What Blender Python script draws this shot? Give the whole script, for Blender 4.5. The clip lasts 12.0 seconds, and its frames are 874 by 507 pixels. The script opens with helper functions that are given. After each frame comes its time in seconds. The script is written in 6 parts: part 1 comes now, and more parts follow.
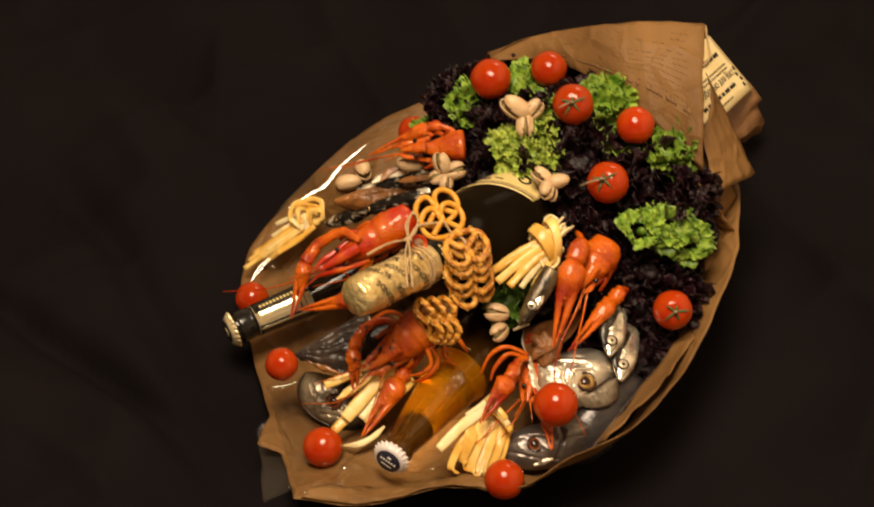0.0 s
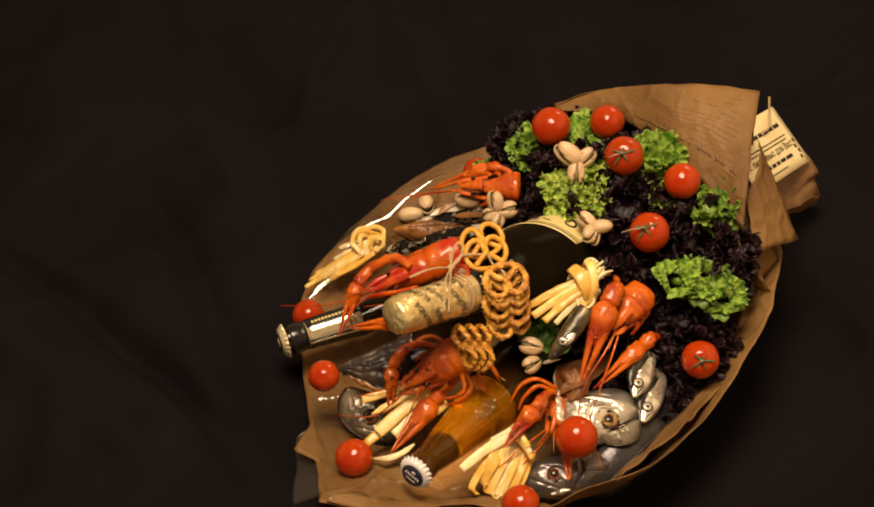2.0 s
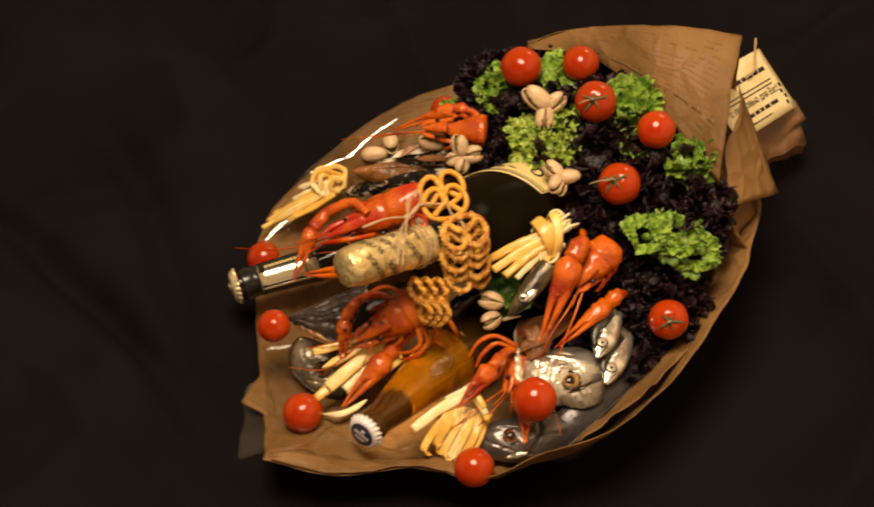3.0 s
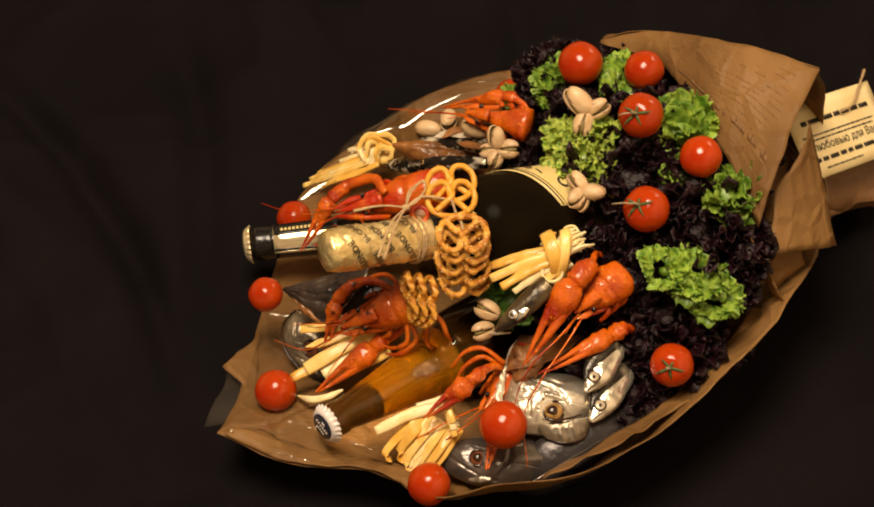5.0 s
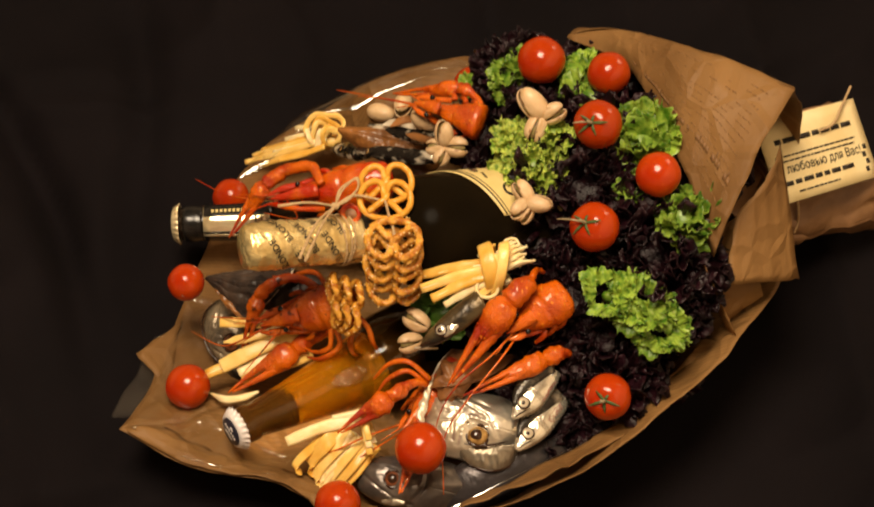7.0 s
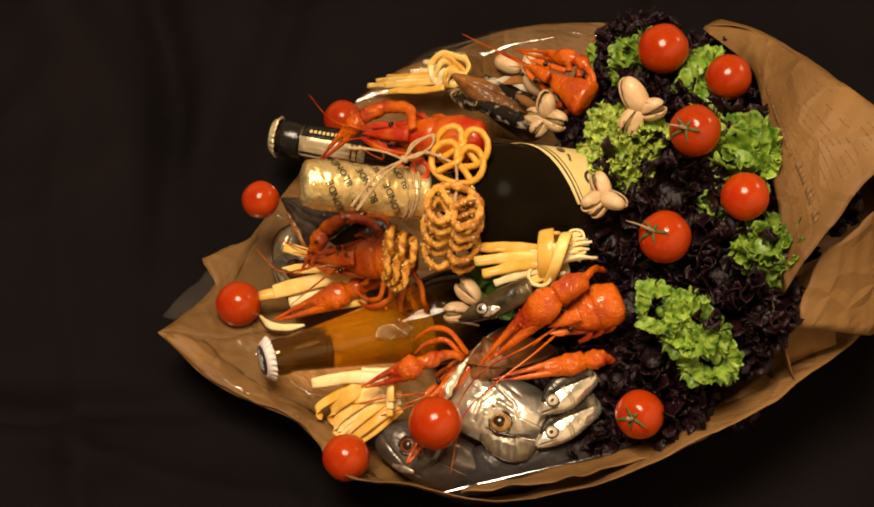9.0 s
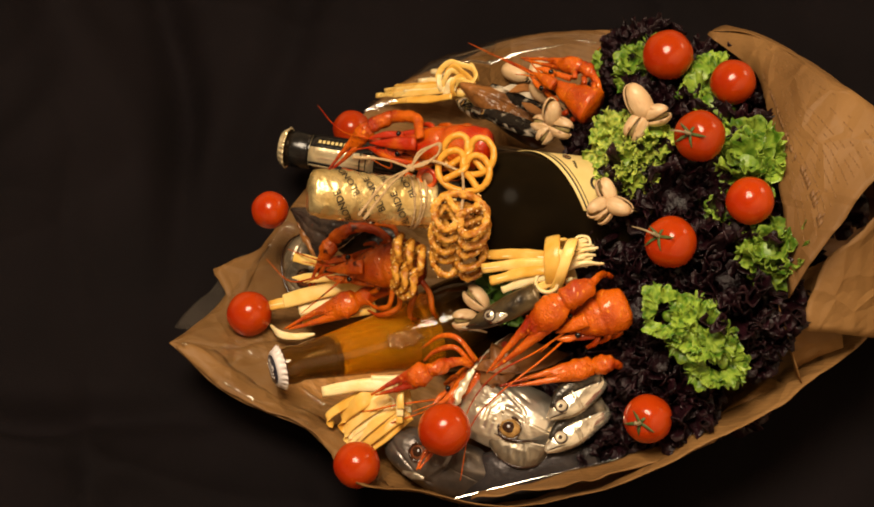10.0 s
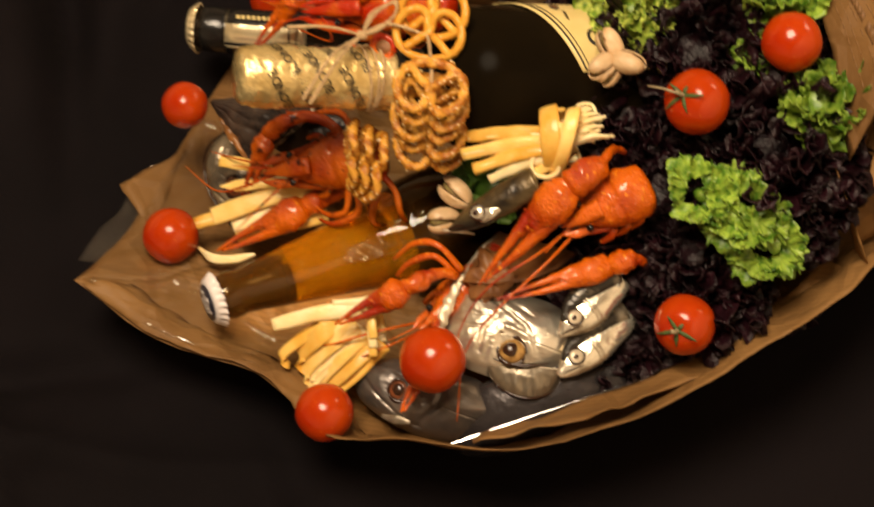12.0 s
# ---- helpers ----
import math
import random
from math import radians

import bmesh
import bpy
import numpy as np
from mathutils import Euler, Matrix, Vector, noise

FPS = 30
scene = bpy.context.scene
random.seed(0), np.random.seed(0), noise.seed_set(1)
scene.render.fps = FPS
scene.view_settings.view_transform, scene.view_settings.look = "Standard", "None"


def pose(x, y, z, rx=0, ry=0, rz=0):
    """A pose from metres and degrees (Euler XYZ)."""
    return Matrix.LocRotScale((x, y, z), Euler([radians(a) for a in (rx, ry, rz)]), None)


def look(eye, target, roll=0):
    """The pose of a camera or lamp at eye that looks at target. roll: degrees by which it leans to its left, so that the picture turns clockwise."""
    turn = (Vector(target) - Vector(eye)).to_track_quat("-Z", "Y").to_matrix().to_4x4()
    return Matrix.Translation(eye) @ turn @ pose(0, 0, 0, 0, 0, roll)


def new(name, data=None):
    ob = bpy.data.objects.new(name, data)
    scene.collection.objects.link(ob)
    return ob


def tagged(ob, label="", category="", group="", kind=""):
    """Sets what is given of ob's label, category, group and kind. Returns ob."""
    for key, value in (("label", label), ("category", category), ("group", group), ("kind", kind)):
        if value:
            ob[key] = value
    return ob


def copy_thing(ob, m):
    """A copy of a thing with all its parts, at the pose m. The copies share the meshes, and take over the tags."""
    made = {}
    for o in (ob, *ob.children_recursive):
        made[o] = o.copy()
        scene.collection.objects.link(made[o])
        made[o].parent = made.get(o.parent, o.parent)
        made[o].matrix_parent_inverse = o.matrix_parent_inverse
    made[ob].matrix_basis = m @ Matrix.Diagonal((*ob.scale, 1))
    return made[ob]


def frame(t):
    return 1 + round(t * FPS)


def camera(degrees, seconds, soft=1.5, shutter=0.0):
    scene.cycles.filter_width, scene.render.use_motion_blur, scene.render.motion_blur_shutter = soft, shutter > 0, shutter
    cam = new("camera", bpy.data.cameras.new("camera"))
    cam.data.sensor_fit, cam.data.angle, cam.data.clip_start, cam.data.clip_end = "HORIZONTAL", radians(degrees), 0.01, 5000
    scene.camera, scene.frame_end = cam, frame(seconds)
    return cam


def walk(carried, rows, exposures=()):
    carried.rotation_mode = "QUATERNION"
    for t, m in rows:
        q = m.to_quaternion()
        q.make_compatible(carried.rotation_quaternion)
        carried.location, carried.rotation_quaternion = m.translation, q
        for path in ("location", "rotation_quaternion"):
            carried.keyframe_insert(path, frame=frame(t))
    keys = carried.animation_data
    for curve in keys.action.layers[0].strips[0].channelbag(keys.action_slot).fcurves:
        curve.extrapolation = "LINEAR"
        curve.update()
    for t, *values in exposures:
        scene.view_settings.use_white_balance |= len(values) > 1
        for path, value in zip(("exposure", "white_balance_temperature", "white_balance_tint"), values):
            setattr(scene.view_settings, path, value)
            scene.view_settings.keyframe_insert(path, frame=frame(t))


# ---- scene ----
# camera: hand-held, looking down at the bouquet, stepping round it and closer
cam = camera(25.0, 12.0, soft=1.8, shutter=0.5)
walk(cam, [
    (0.0, pose(-0.0300, -1.1534, 1.3817, 42.939, 0.501, -0.009)),
    (0.5, pose(-0.0242, -1.1661, 1.3910, 43.784, 0.670, 1.142)),
    (1.0, pose(-0.0084, -1.1867, 1.3871, 43.827, 0.627, 1.505)),
    (1.5, pose(0.0204, -1.2193, 1.3936, 44.709, -0.312, 4.258)),
    (2.0, pose(0.0639, -1.2418, 1.4104, 45.401, -0.137, 6.766)),
    (2.5, pose(0.0887, -1.2113, 1.4066, 44.557, 0.321, 6.293)),
    (3.0, pose(0.1049, -1.1406, 1.3798, 42.344, -0.679, 8.157)),
    (3.2, pose(0.1253, -1.1093, 1.3715, 42.193, -0.926, 8.177)),
    (4.8, pose(0.3176, -0.9553, 1.3421, 39.389, 0.408, 20.414)),
    (5.0, pose(0.3453, -0.9447, 1.3411, 39.724, 0.575, 22.193)),
    (5.5, pose(0.3961, -0.9267, 1.3343, 39.739, 0.386, 25.207)),
    (6.0, pose(0.4143, -0.9086, 1.3224, 39.039, 0.867, 25.422)),
    (6.5, pose(0.3916, -0.8529, 1.3129, 39.269, -1.460, 25.177)),
    (7.0, pose(0.3677, -0.8036, 1.2994, 37.266, -1.330, 26.263)),
    (7.5, pose(0.3739, -0.7473, 1.2901, 35.479, -0.231, 29.350)),
    (7.7, pose(0.3882, -0.7305, 1.2915, 34.934, -1.023, 33.210)),
    (9.3, pose(0.4860, -0.6161, 1.3022, 33.387, 0.055, 41.869)),
    (9.5, pose(0.4887, -0.6150, 1.3042, 33.570, 0.389, 41.607)),
    (10.0, pose(0.4894, -0.6230, 1.3068, 33.539, 0.388, 41.453)),
    (10.5, pose(0.4811, -0.6273, 1.3024, 33.814, 0.145, 41.424)),
    (11.0, pose(0.4239, -0.6162, 1.2626, 32.886, -0.082, 41.801)),
    (11.5, pose(0.3799, -0.5791, 1.1546, 32.124, 0.741, 38.292)),
    (12.0, pose(0.3552, -0.5415, 1.0683, 30.648, 0.233, 35.731)),
])

# ---- light: one ceiling lamp above, a weak second lamp assumed across the room, dim warm room ----
world = bpy.data.worlds.new("room_air")
scene.world = world
world.use_nodes = True
world.node_tree.nodes["Background"].inputs[0].default_value = (1.0, 0.80, 0.62, 1)
world.node_tree.nodes["Background"].inputs[1].default_value = 0.03


def lamp(name, eye, target, size, power, color):
    data = bpy.data.lights.new(name, "AREA")
    data.shape, data.size, data.energy, data.color = "DISK", size, power, color
    ob = new(name, data)
    ob.matrix_world = look(eye, target)
    return ob


lamp("ceiling_lamp", (-0.15, -0.35, 2.25), (0, 0, 0.1), 0.95, 70, (1.0, 0.80, 0.57))
# unseen lamp, added as weak fill from the far side
lamp("wall_lamp", (0.75, 1.9, 1.5), (0, 0, 0.1), 0.6, 7, (1.0, 0.78, 0.54))
scene.view_settings.exposure = 0.0


# ---- materials ----
def mat(name, base, rough=0.5, metal=0.0, vary=None, scale=40.0, bump=0.0, bump_scale=200.0, sub=0.0, spec=0.5,
        trans=0.0, ior=1.45, coat=0.0, stretch=(1, 1, 1), spots=None, spot_scale=120.0, spot_at=0.62, rand=0.0,
        rough_var=0.0, detail=5.0, ramp=(0.36, 0.66)):
    """A principled surface with two scales of variation: vary is the second colour, spots a third one in small marks."""
    m = bpy.data.materials.new(name)
    m.use_nodes = True
    nt, b = m.node_tree, m.node_tree.nodes["Principled BSDF"]
    lk = nt.links.new
    tex = nt.nodes.new("ShaderNodeTexCoord")
    mp = nt.nodes.new("ShaderNodeMapping")
    mp.inputs["Scale"].default_value = stretch
    lk(tex.outputs["Object"], mp.inputs["Vector"])
    b.inputs["Roughness"].default_value, b.inputs["Metallic"].default_value = rough, metal
    b.inputs["IOR"].default_value, b.inputs["Specular IOR Level"].default_value = ior, spec
    b.inputs["Transmission Weight"].default_value, b.inputs["Coat Weight"].default_value = trans, coat
    if sub:
        b.inputs["Subsurface Weight"].default_value = sub
        b.inputs["Subsurface Radius"].default_value = (0.004, 0.002, 0.001)
    b.inputs["Base Color"].default_value = (*base, 1)
    out = None
    if vary:
        n = nt.nodes.new("ShaderNodeTexNoise")
        n.inputs["Scale"].default_value, n.inputs["Detail"].default_value = scale, detail
        lk(mp.outputs[0], n.inputs["Vector"])
        r = nt.nodes.new("ShaderNodeValToRGB")
        r.color_ramp.elements[0].position, r.color_ramp.elements[1].position = ramp
        r.color_ramp.elements[0].color, r.color_ramp.elements[1].color = (*base, 1), (*vary, 1)
        lk(n.outputs["Fac"], r.inputs[0])
        out = r.outputs[0]
        if rough_var:
            rr = nt.nodes.new("ShaderNodeMapRange")
            rr.inputs[3].default_value, rr.inputs[4].default_value = rough - rough_var, rough + rough_var
            lk(n.outputs["Fac"], rr.inputs[0])
            lk(rr.outputs[0], b.inputs["Roughness"])
    if spots:
        n2 = nt.nodes.new("ShaderNodeTexNoise")
        n2.inputs["Scale"].default_value, n2.inputs["Detail"].default_value = spot_scale, 2.0
        lk(mp.outputs[0], n2.inputs["Vector"])
        r2 = nt.nodes.new("ShaderNodeValToRGB")
        r2.color_ramp.elements[0].position, r2.color_ramp.elements[1].position = spot_at, spot_at + 0.06
        r2.color_ramp.elements[0].color, r2.color_ramp.elements[1].color = (0, 0, 0, 1), (1, 1, 1, 1)
        lk(n2.outputs["Fac"], r2.inputs[0])
        mx = nt.nodes.new("ShaderNodeMixRGB")
        lk(r2.outputs[0], mx.inputs[0])
        if out:
            lk(out, mx.inputs[1])
        else:
            mx.inputs[1].default_value = (*base, 1)
        mx.inputs[2].default_value = (*spots, 1)
        out = mx.outputs[0]
    if rand:
        info = nt.nodes.new("ShaderNodeObjectInfo")
        rg = nt.nodes.new("ShaderNodeMapRange")
        rg.inputs[3].default_value, rg.inputs[4].default_value = 1 - rand, 1 + rand
        lk(info.outputs["Random"], rg.inputs[0])
        hs = nt.nodes.new("ShaderNodeHueSaturation")
        lk(rg.outputs[0], hs.inputs["Value"])
        if out:
            lk(out, hs.inputs["Color"])
        else:
            hs.inputs["Color"].default_value = (*base, 1)
        out = hs.outputs[0]
    if out:
        lk(out, b.inputs["Base Color"])
    if bump:
        n3 = nt.nodes.new("ShaderNodeTexNoise")
        n3.inputs["Scale"].default_value, n3.inputs["Detail"].default_value = bump_scale, 4.0
        lk(mp.outputs[0], n3.inputs["Vector"])
        bp = nt.nodes.new("ShaderNodeBump")
        bp.inputs["Strength"].default_value, bp.inputs["Distance"].default_value = bump, 0.002
        lk(n3.outputs["Fac"], bp.inputs["Height"])
        lk(bp.outputs[0], b.inputs["Normal"])
    return m


CLOTH = mat("black_cloth", (0.0035, 0.0024, 0.0029), 0.85, vary=(0.0056, 0.0038, 0.0045), scale=6, bump=0.25, bump_scale=900, spec=0.10)
# light paint for the unseen walls, so they bounce lamp light into shadows
WALL = mat("wall_paint", (0.80, 0.70, 0.57), 0.8, vary=(0.74, 0.63, 0.50), scale=2)
KRAFT = mat("kraft_paper", (0.330, 0.176, 0.060), 0.56, vary=(0.185, 0.091, 0.029), scale=13, bump=0.35, bump_scale=190, spec=0.30, rough_var=0.14, detail=10.0, ramp=(0.36, 0.66), stretch=(1, 0.35, 1))
# crushed creases: thin ridges where facets of the paper meet
_t = KRAFT.node_tree
_p = _t.nodes["Principled BSDF"]
_co, _vo, _rm, _bp = (_t.nodes.new(k) for k in ("ShaderNodeTexCoord", "ShaderNodeTexVoronoi", "ShaderNodeMapRange", "ShaderNodeBump"))
_vo.feature = "DISTANCE_TO_EDGE"
_vo.inputs["Scale"].default_value = 30
_rm.inputs[1].default_value, _rm.inputs[2].default_value, _rm.inputs[3].default_value, _rm.inputs[4].default_value = 0.0, 0.16, 1.0, 0.0
_bp.inputs["Strength"].default_value, _bp.inputs["Distance"].default_value = 0.55, 0.0022
_t.links.new(_co.outputs["Object"], _vo.inputs["Vector"])
_t.links.new(_vo.outputs["Distance"], _rm.inputs[0])
_t.links.new(_rm.outputs[0], _bp.inputs["Height"])
_t.links.new(_p.inputs["Normal"].links[0].from_socket, _bp.inputs["Normal"])
_t.links.new(_bp.outputs[0], _p.inputs["Normal"])
# thin paper lets some light through
_o = next(k for k in _t.nodes if k.type == "OUTPUT_MATERIAL")
_tr, _ms = _t.nodes.new("ShaderNodeBsdfTranslucent"), _t.nodes.new("ShaderNodeMixShader")
_ms.inputs[0].default_value = 0.30
_t.links.new(_p.inputs["Base Color"].links[0].from_socket, _tr.inputs["Color"])
_t.links.new(_p.outputs[0], _ms.inputs[1])
_t.links.new(_tr.outputs[0], _ms.inputs[2])
_t.links.new(_ms.outputs[0], _o.inputs["Surface"])
# the same paper with lines of faded small print
KRAFT_PRINTED = KRAFT.copy()
KRAFT_PRINTED.name = "printed_kraft_paper"
_t = KRAFT_PRINTED.node_tree
_p = _t.nodes["Principled BSDF"]
_co, _mp, _wv, _nz, _mul, _rm, _mx = (_t.nodes.new(k) for k in ("ShaderNodeTexCoord", "ShaderNodeMapping", "ShaderNodeTexWave", "ShaderNodeTexNoise", "ShaderNodeMath", "ShaderNodeMapRange", "ShaderNodeMixRGB"))
_mp.inputs["Rotation"].default_value = (0, 0, radians(-25))
_wv.bands_direction = "Y"
_wv.inputs["Scale"].default_value, _wv.inputs["Distortion"].default_value = 82, 0.35
_nz.inputs["Scale"].default_value, _nz.inputs["Detail"].default_value = 70, 12.0
_mul.operation = "MULTIPLY"
_rm.inputs[1].default_value, _rm.inputs[2].default_value, _rm.inputs[3].default_value, _rm.inputs[4].default_value = 0.22, 0.56, 0.0, 0.45
_mx.blend_type = "MULTIPLY"
_mx.inputs[2].default_value = (0.58, 0.53, 0.47, 1)
_link = _p.inputs["Base Color"].links[0].from_socket
_t.links.new(_co.outputs["Object"], _mp.inputs["Vector"])
_t.links.new(_mp.outputs[0], _wv.inputs["Vector"])
_t.links.new(_mp.outputs[0], _nz.inputs["Vector"])
_t.links.new(_wv.outputs["Fac"], _mul.inputs[0])
_t.links.new(_nz.outputs["Fac"], _mul.inputs[1])
_t.links.new(_mul.outputs[0], _rm.inputs[0])
_t.links.new(_rm.outputs[0], _mx.inputs[0])
_t.links.new(_link, _mx.inputs[1])
_t.links.new(_mx.outputs[0], _p.inputs["Base Color"])
KRAFT_DARK = mat("kraft_paper_handle", (0.25, 0.13, 0.055), 0.42, vary=(0.17, 0.082, 0.034), scale=30, bump=0.4, bump_scale=120)
PRINT = mat("faded_print", (0.165, 0.082, 0.030), 0.6, vary=(0.215, 0.108, 0.037), scale=160)
TOMATO = mat("tomato_skin", (0.32, 0.0165, 0.0012), 0.16, vary=(0.41, 0.050, 0.0024), scale=26, sub=0.05, spec=0.42, bump=0.05, bump_scale=160, rand=0.10, spots=(0.44, 0.085, 0.006), spot_scale=420, spot_at=0.70)
STEM = mat("green_stem", (0.045, 0.075, 0.016), 0.55, vary=(0.08, 0.11, 0.03), scale=200)
TWIG = mat("dry_stem", (0.33, 0.26, 0.15), 0.6, vary=(0.2, 0.15, 0.08), scale=200)
LETTUCE = mat("green_lettuce", (0.055, 0.140, 0.008), 0.32, vary=(0.28, 0.405, 0.050), scale=62, sub=0.10, bump=0.35, bump_scale=300, rand=0.24, spec=0.5, ramp=(0.40, 0.62), detail=8.0)
LETTUCE_PALE = mat("yellow_green_lettuce", (0.120, 0.225, 0.014), 0.34, vary=(0.52, 0.60, 0.10), scale=130, sub=0.10, bump=0.5, bump_scale=520, rand=0.22, spec=0.5, ramp=(0.38, 0.60), detail=8.0)
LETTUCE_DARK = mat("deep_green_lettuce", (0.045, 0.11, 0.012), 0.4, vary=(0.09, 0.17, 0.02), scale=70, bump=0.3, bump_scale=240)
PURPLE = mat("purple_lettuce", (0.0054, 0.0016, 0.0027), 0.32, vary=(0.017, 0.0040, 0.0066), scale=90, bump=0.7, bump_scale=380, rand=0.3, spec=0.32)
SHELL = mat("crayfish_shell", (0.60, 0.110, 0.0010), 0.27, vary=(0.30, 0.016, 0.0006), scale=42, bump=0.75, bump_scale=620, spots=(0.70, 0.22, 0.010), spot_scale=300, spot_at=0.64, spec=0.30, rough_var=0.10, coat=0.45, detail=10.0, ramp=(0.42, 0.66))
SHELL_RED = mat("deep_red_shell", (0.42, 0.020, 0.0008), 0.22, vary=(0.60, 0.130, 0.0015), scale=32, bump=0.65, bump_scale=560, spec=0.28, rough_var=0.06, coat=0.5, detail=11.0, ramp=(0.40, 0.62))
SHELL_DARK = mat("brown_red_shell", (0.30, 0.030, 0.001), 0.27, vary=(0.58, 0.125, 0.002), scale=40, bump=0.7, bump_scale=560, spots=(0.06, 0.008, 0.001), spot_scale=150, spot_at=0.62, rough_var=0.08, spec=0.26, coat=0.4, detail=9.0)
EYE = mat("black_eye", (0.006, 0.005, 0.005), 0.08)
CHEESE = mat("string_cheese", (0.76, 0.48, 0.11), 0.3, vary=(0.84, 0.60, 0.21), scale=80, bump=0.12, bump_scale=500, sub=0.12, rand=0.1, spec=0.5)
CHEESE_SMOKED = mat("smoked_cheese_skin", (0.68, 0.35, 0.045), 0.28, vary=(0.80, 0.50, 0.12), scale=70, bump=0.12, bump_scale=500, sub=0.1, rand=0.1, spec=0.5)
CHEESE_WHITE = mat("white_cheese_thread", (0.84, 0.72, 0.42), 0.36, vary=(0.84, 0.62, 0.26), scale=60, bump=0.15, bump_scale=500, sub=0.15)
NUT = mat("pistachio_shell", (0.48, 0.305, 0.145), 0.40, vary=(0.70, 0.51, 0.31), scale=70, bump=0.5, bump_scale=260, rand=0.12, sub=0.05, stretch=(0.5, 1, 1), detail=8.0, spots=(0.30, 0.155, 0.070), spot_scale=160, spot_at=0.66)
KERNEL = mat("pistachio_kernel", (0.17, 0.075, 0.04), 0.55, vary=(0.23, 0.2, 0.06), scale=200, bump=0.3)
PRETZEL = mat("pretzel_crust", (0.62, 0.265, 0.022), 0.28, vary=(0.74, 0.37, 0.05), scale=120, bump=0.5, bump_scale=300, rand=0.06)
PRETZEL_DARK = mat("salted_pretzel_crust", (0.36, 0.110, 0.007), 0.16, vary=(0.68, 0.33, 0.042), scale=150, bump=1.0, bump_scale=420, rand=0.12, spec=0.8, ramp=(0.40, 0.60))
FISH = mat("silver_fish_skin", (0.88, 0.81, 0.68), 0.35, metal=0.85, vary=(0.52, 0.42, 0.27), scale=34, bump=0.18, bump_scale=80, rough_var=0.08, spec=0.6, detail=12.0, ramp=(0.42, 0.68), stretch=(0.5, 1, 1))
FISH_GREY = mat("grey_fish_skin", (0.25, 0.215, 0.185), 0.31, metal=0.7, vary=(0.060, 0.051, 0.054), scale=24, bump=0.15, bump_scale=80, rough_var=0.10, spec=0.6, detail=12.0, ramp=(0.36, 0.64))
GILL = mat("silver_gill_plate", (0.42, 0.36, 0.27), 0.29, metal=0.8, vary=(0.16, 0.13, 0.095), scale=40, bump=0.4, bump_scale=150, stretch=(1, 0.4, 0.3), spec=0.6, ramp=(0.36, 0.62), detail=10.0)
FISH_PALE = mat("pale_gill_plate", (0.78, 0.69, 0.53), 0.34, metal=0.35, vary=(0.44, 0.35, 0.23), scale=60, bump=0.35, bump_scale=160, stretch=(1, 0.4, 0.3), spec=0.6, ramp=(0.4, 0.68))
FISH_DARK = mat("smoked_fish_skin", (0.014, 0.010, 0.009), 0.29, vary=(0.055, 0.036, 0.026), scale=60, bump=0.5, bump_scale=220, rough_var=0.10, spec=0.42, detail=9.0)
FISH_BROWN = mat("amber_smoked_skin", (0.30, 0.120, 0.030), 0.28, vary=(0.032, 0.016, 0.010), scale=30, bump=0.7, bump_scale=150, spec=0.5, detail=12.0, ramp=(0.40, 0.58), stretch=(0.5, 1, 1))
SPRAT = mat("sprat_skin", (0.90, 0.83, 0.68), 0.20, metal=0.85, vary=(0.30, 0.245, 0.17), scale=80, bump=0.45, bump_scale=190, rough_var=0.08, spec=0.9, ramp=(0.48, 0.68), detail=8.0, stretch=(1, 0.5, 1))
SPRAT_OLIVE = mat("olive_sprat_skin", (0.150, 0.100, 0.040), 0.30, metal=0.4, vary=(0.020, 0.014, 0.009), scale=55, bump=0.5, bump_scale=190, spec=0.7, ramp=(0.36, 0.58), stretch=(1, 0.5, 1), detail=9.0)
SPRAT_BACK = mat("sprat_back", (0.030, 0.025, 0.019), 0.24, metal=0.4, vary=(0.34, 0.285, 0.20), scale=62, bump=0.6, bump_scale=200, spec=0.7, ramp=(0.50, 0.66), stretch=(0.5, 1, 1), detail=9.0)
FISH_BLACK = mat("black_silver_skin", (0.014, 0.011, 0.009), 0.20, metal=0.4, vary=(0.66, 0.58, 0.44), scale=150, bump=0.8, bump_scale=200, spec=0.7, ramp=(0.50, 0.62), stretch=(0.5, 1, 1), detail=9.0)
SALT = mat("coarse_salt", (0.80, 0.56, 0.22), 0.2, vary=(0.70, 0.42, 0.12), scale=300, spec=0.7)
IRIS = mat("golden_iris", (0.46, 0.27, 0.085), 0.25, metal=0.3, vary=(0.22, 0.11, 0.03), scale=200)
PUPIL = mat("fish_pupil", (0.030, 0.012, 0.006), 0.15)
FLESH = mat("dried_fish_flesh", (0.27, 0.115, 0.036), 0.40, vary=(0.120, 0.045, 0.016), scale=60, bump=0.30, bump_scale=140, stretch=(1, 1, 0.4), spec=0.30, detail=11.0, ramp=(0.38, 0.64))
GLASS_DARK = mat("dark_green_glass", (0.0060, 0.0040, 0.0020), 0.20, spec=0.012, vary=(0.012, 0.0075, 0.003), scale=12)
GLASS_BROWN = mat("dark_brown_glass", (0.010, 0.006, 0.0035), 0.05, spec=0.35, vary=(0.014, 0.008, 0.004), scale=20)
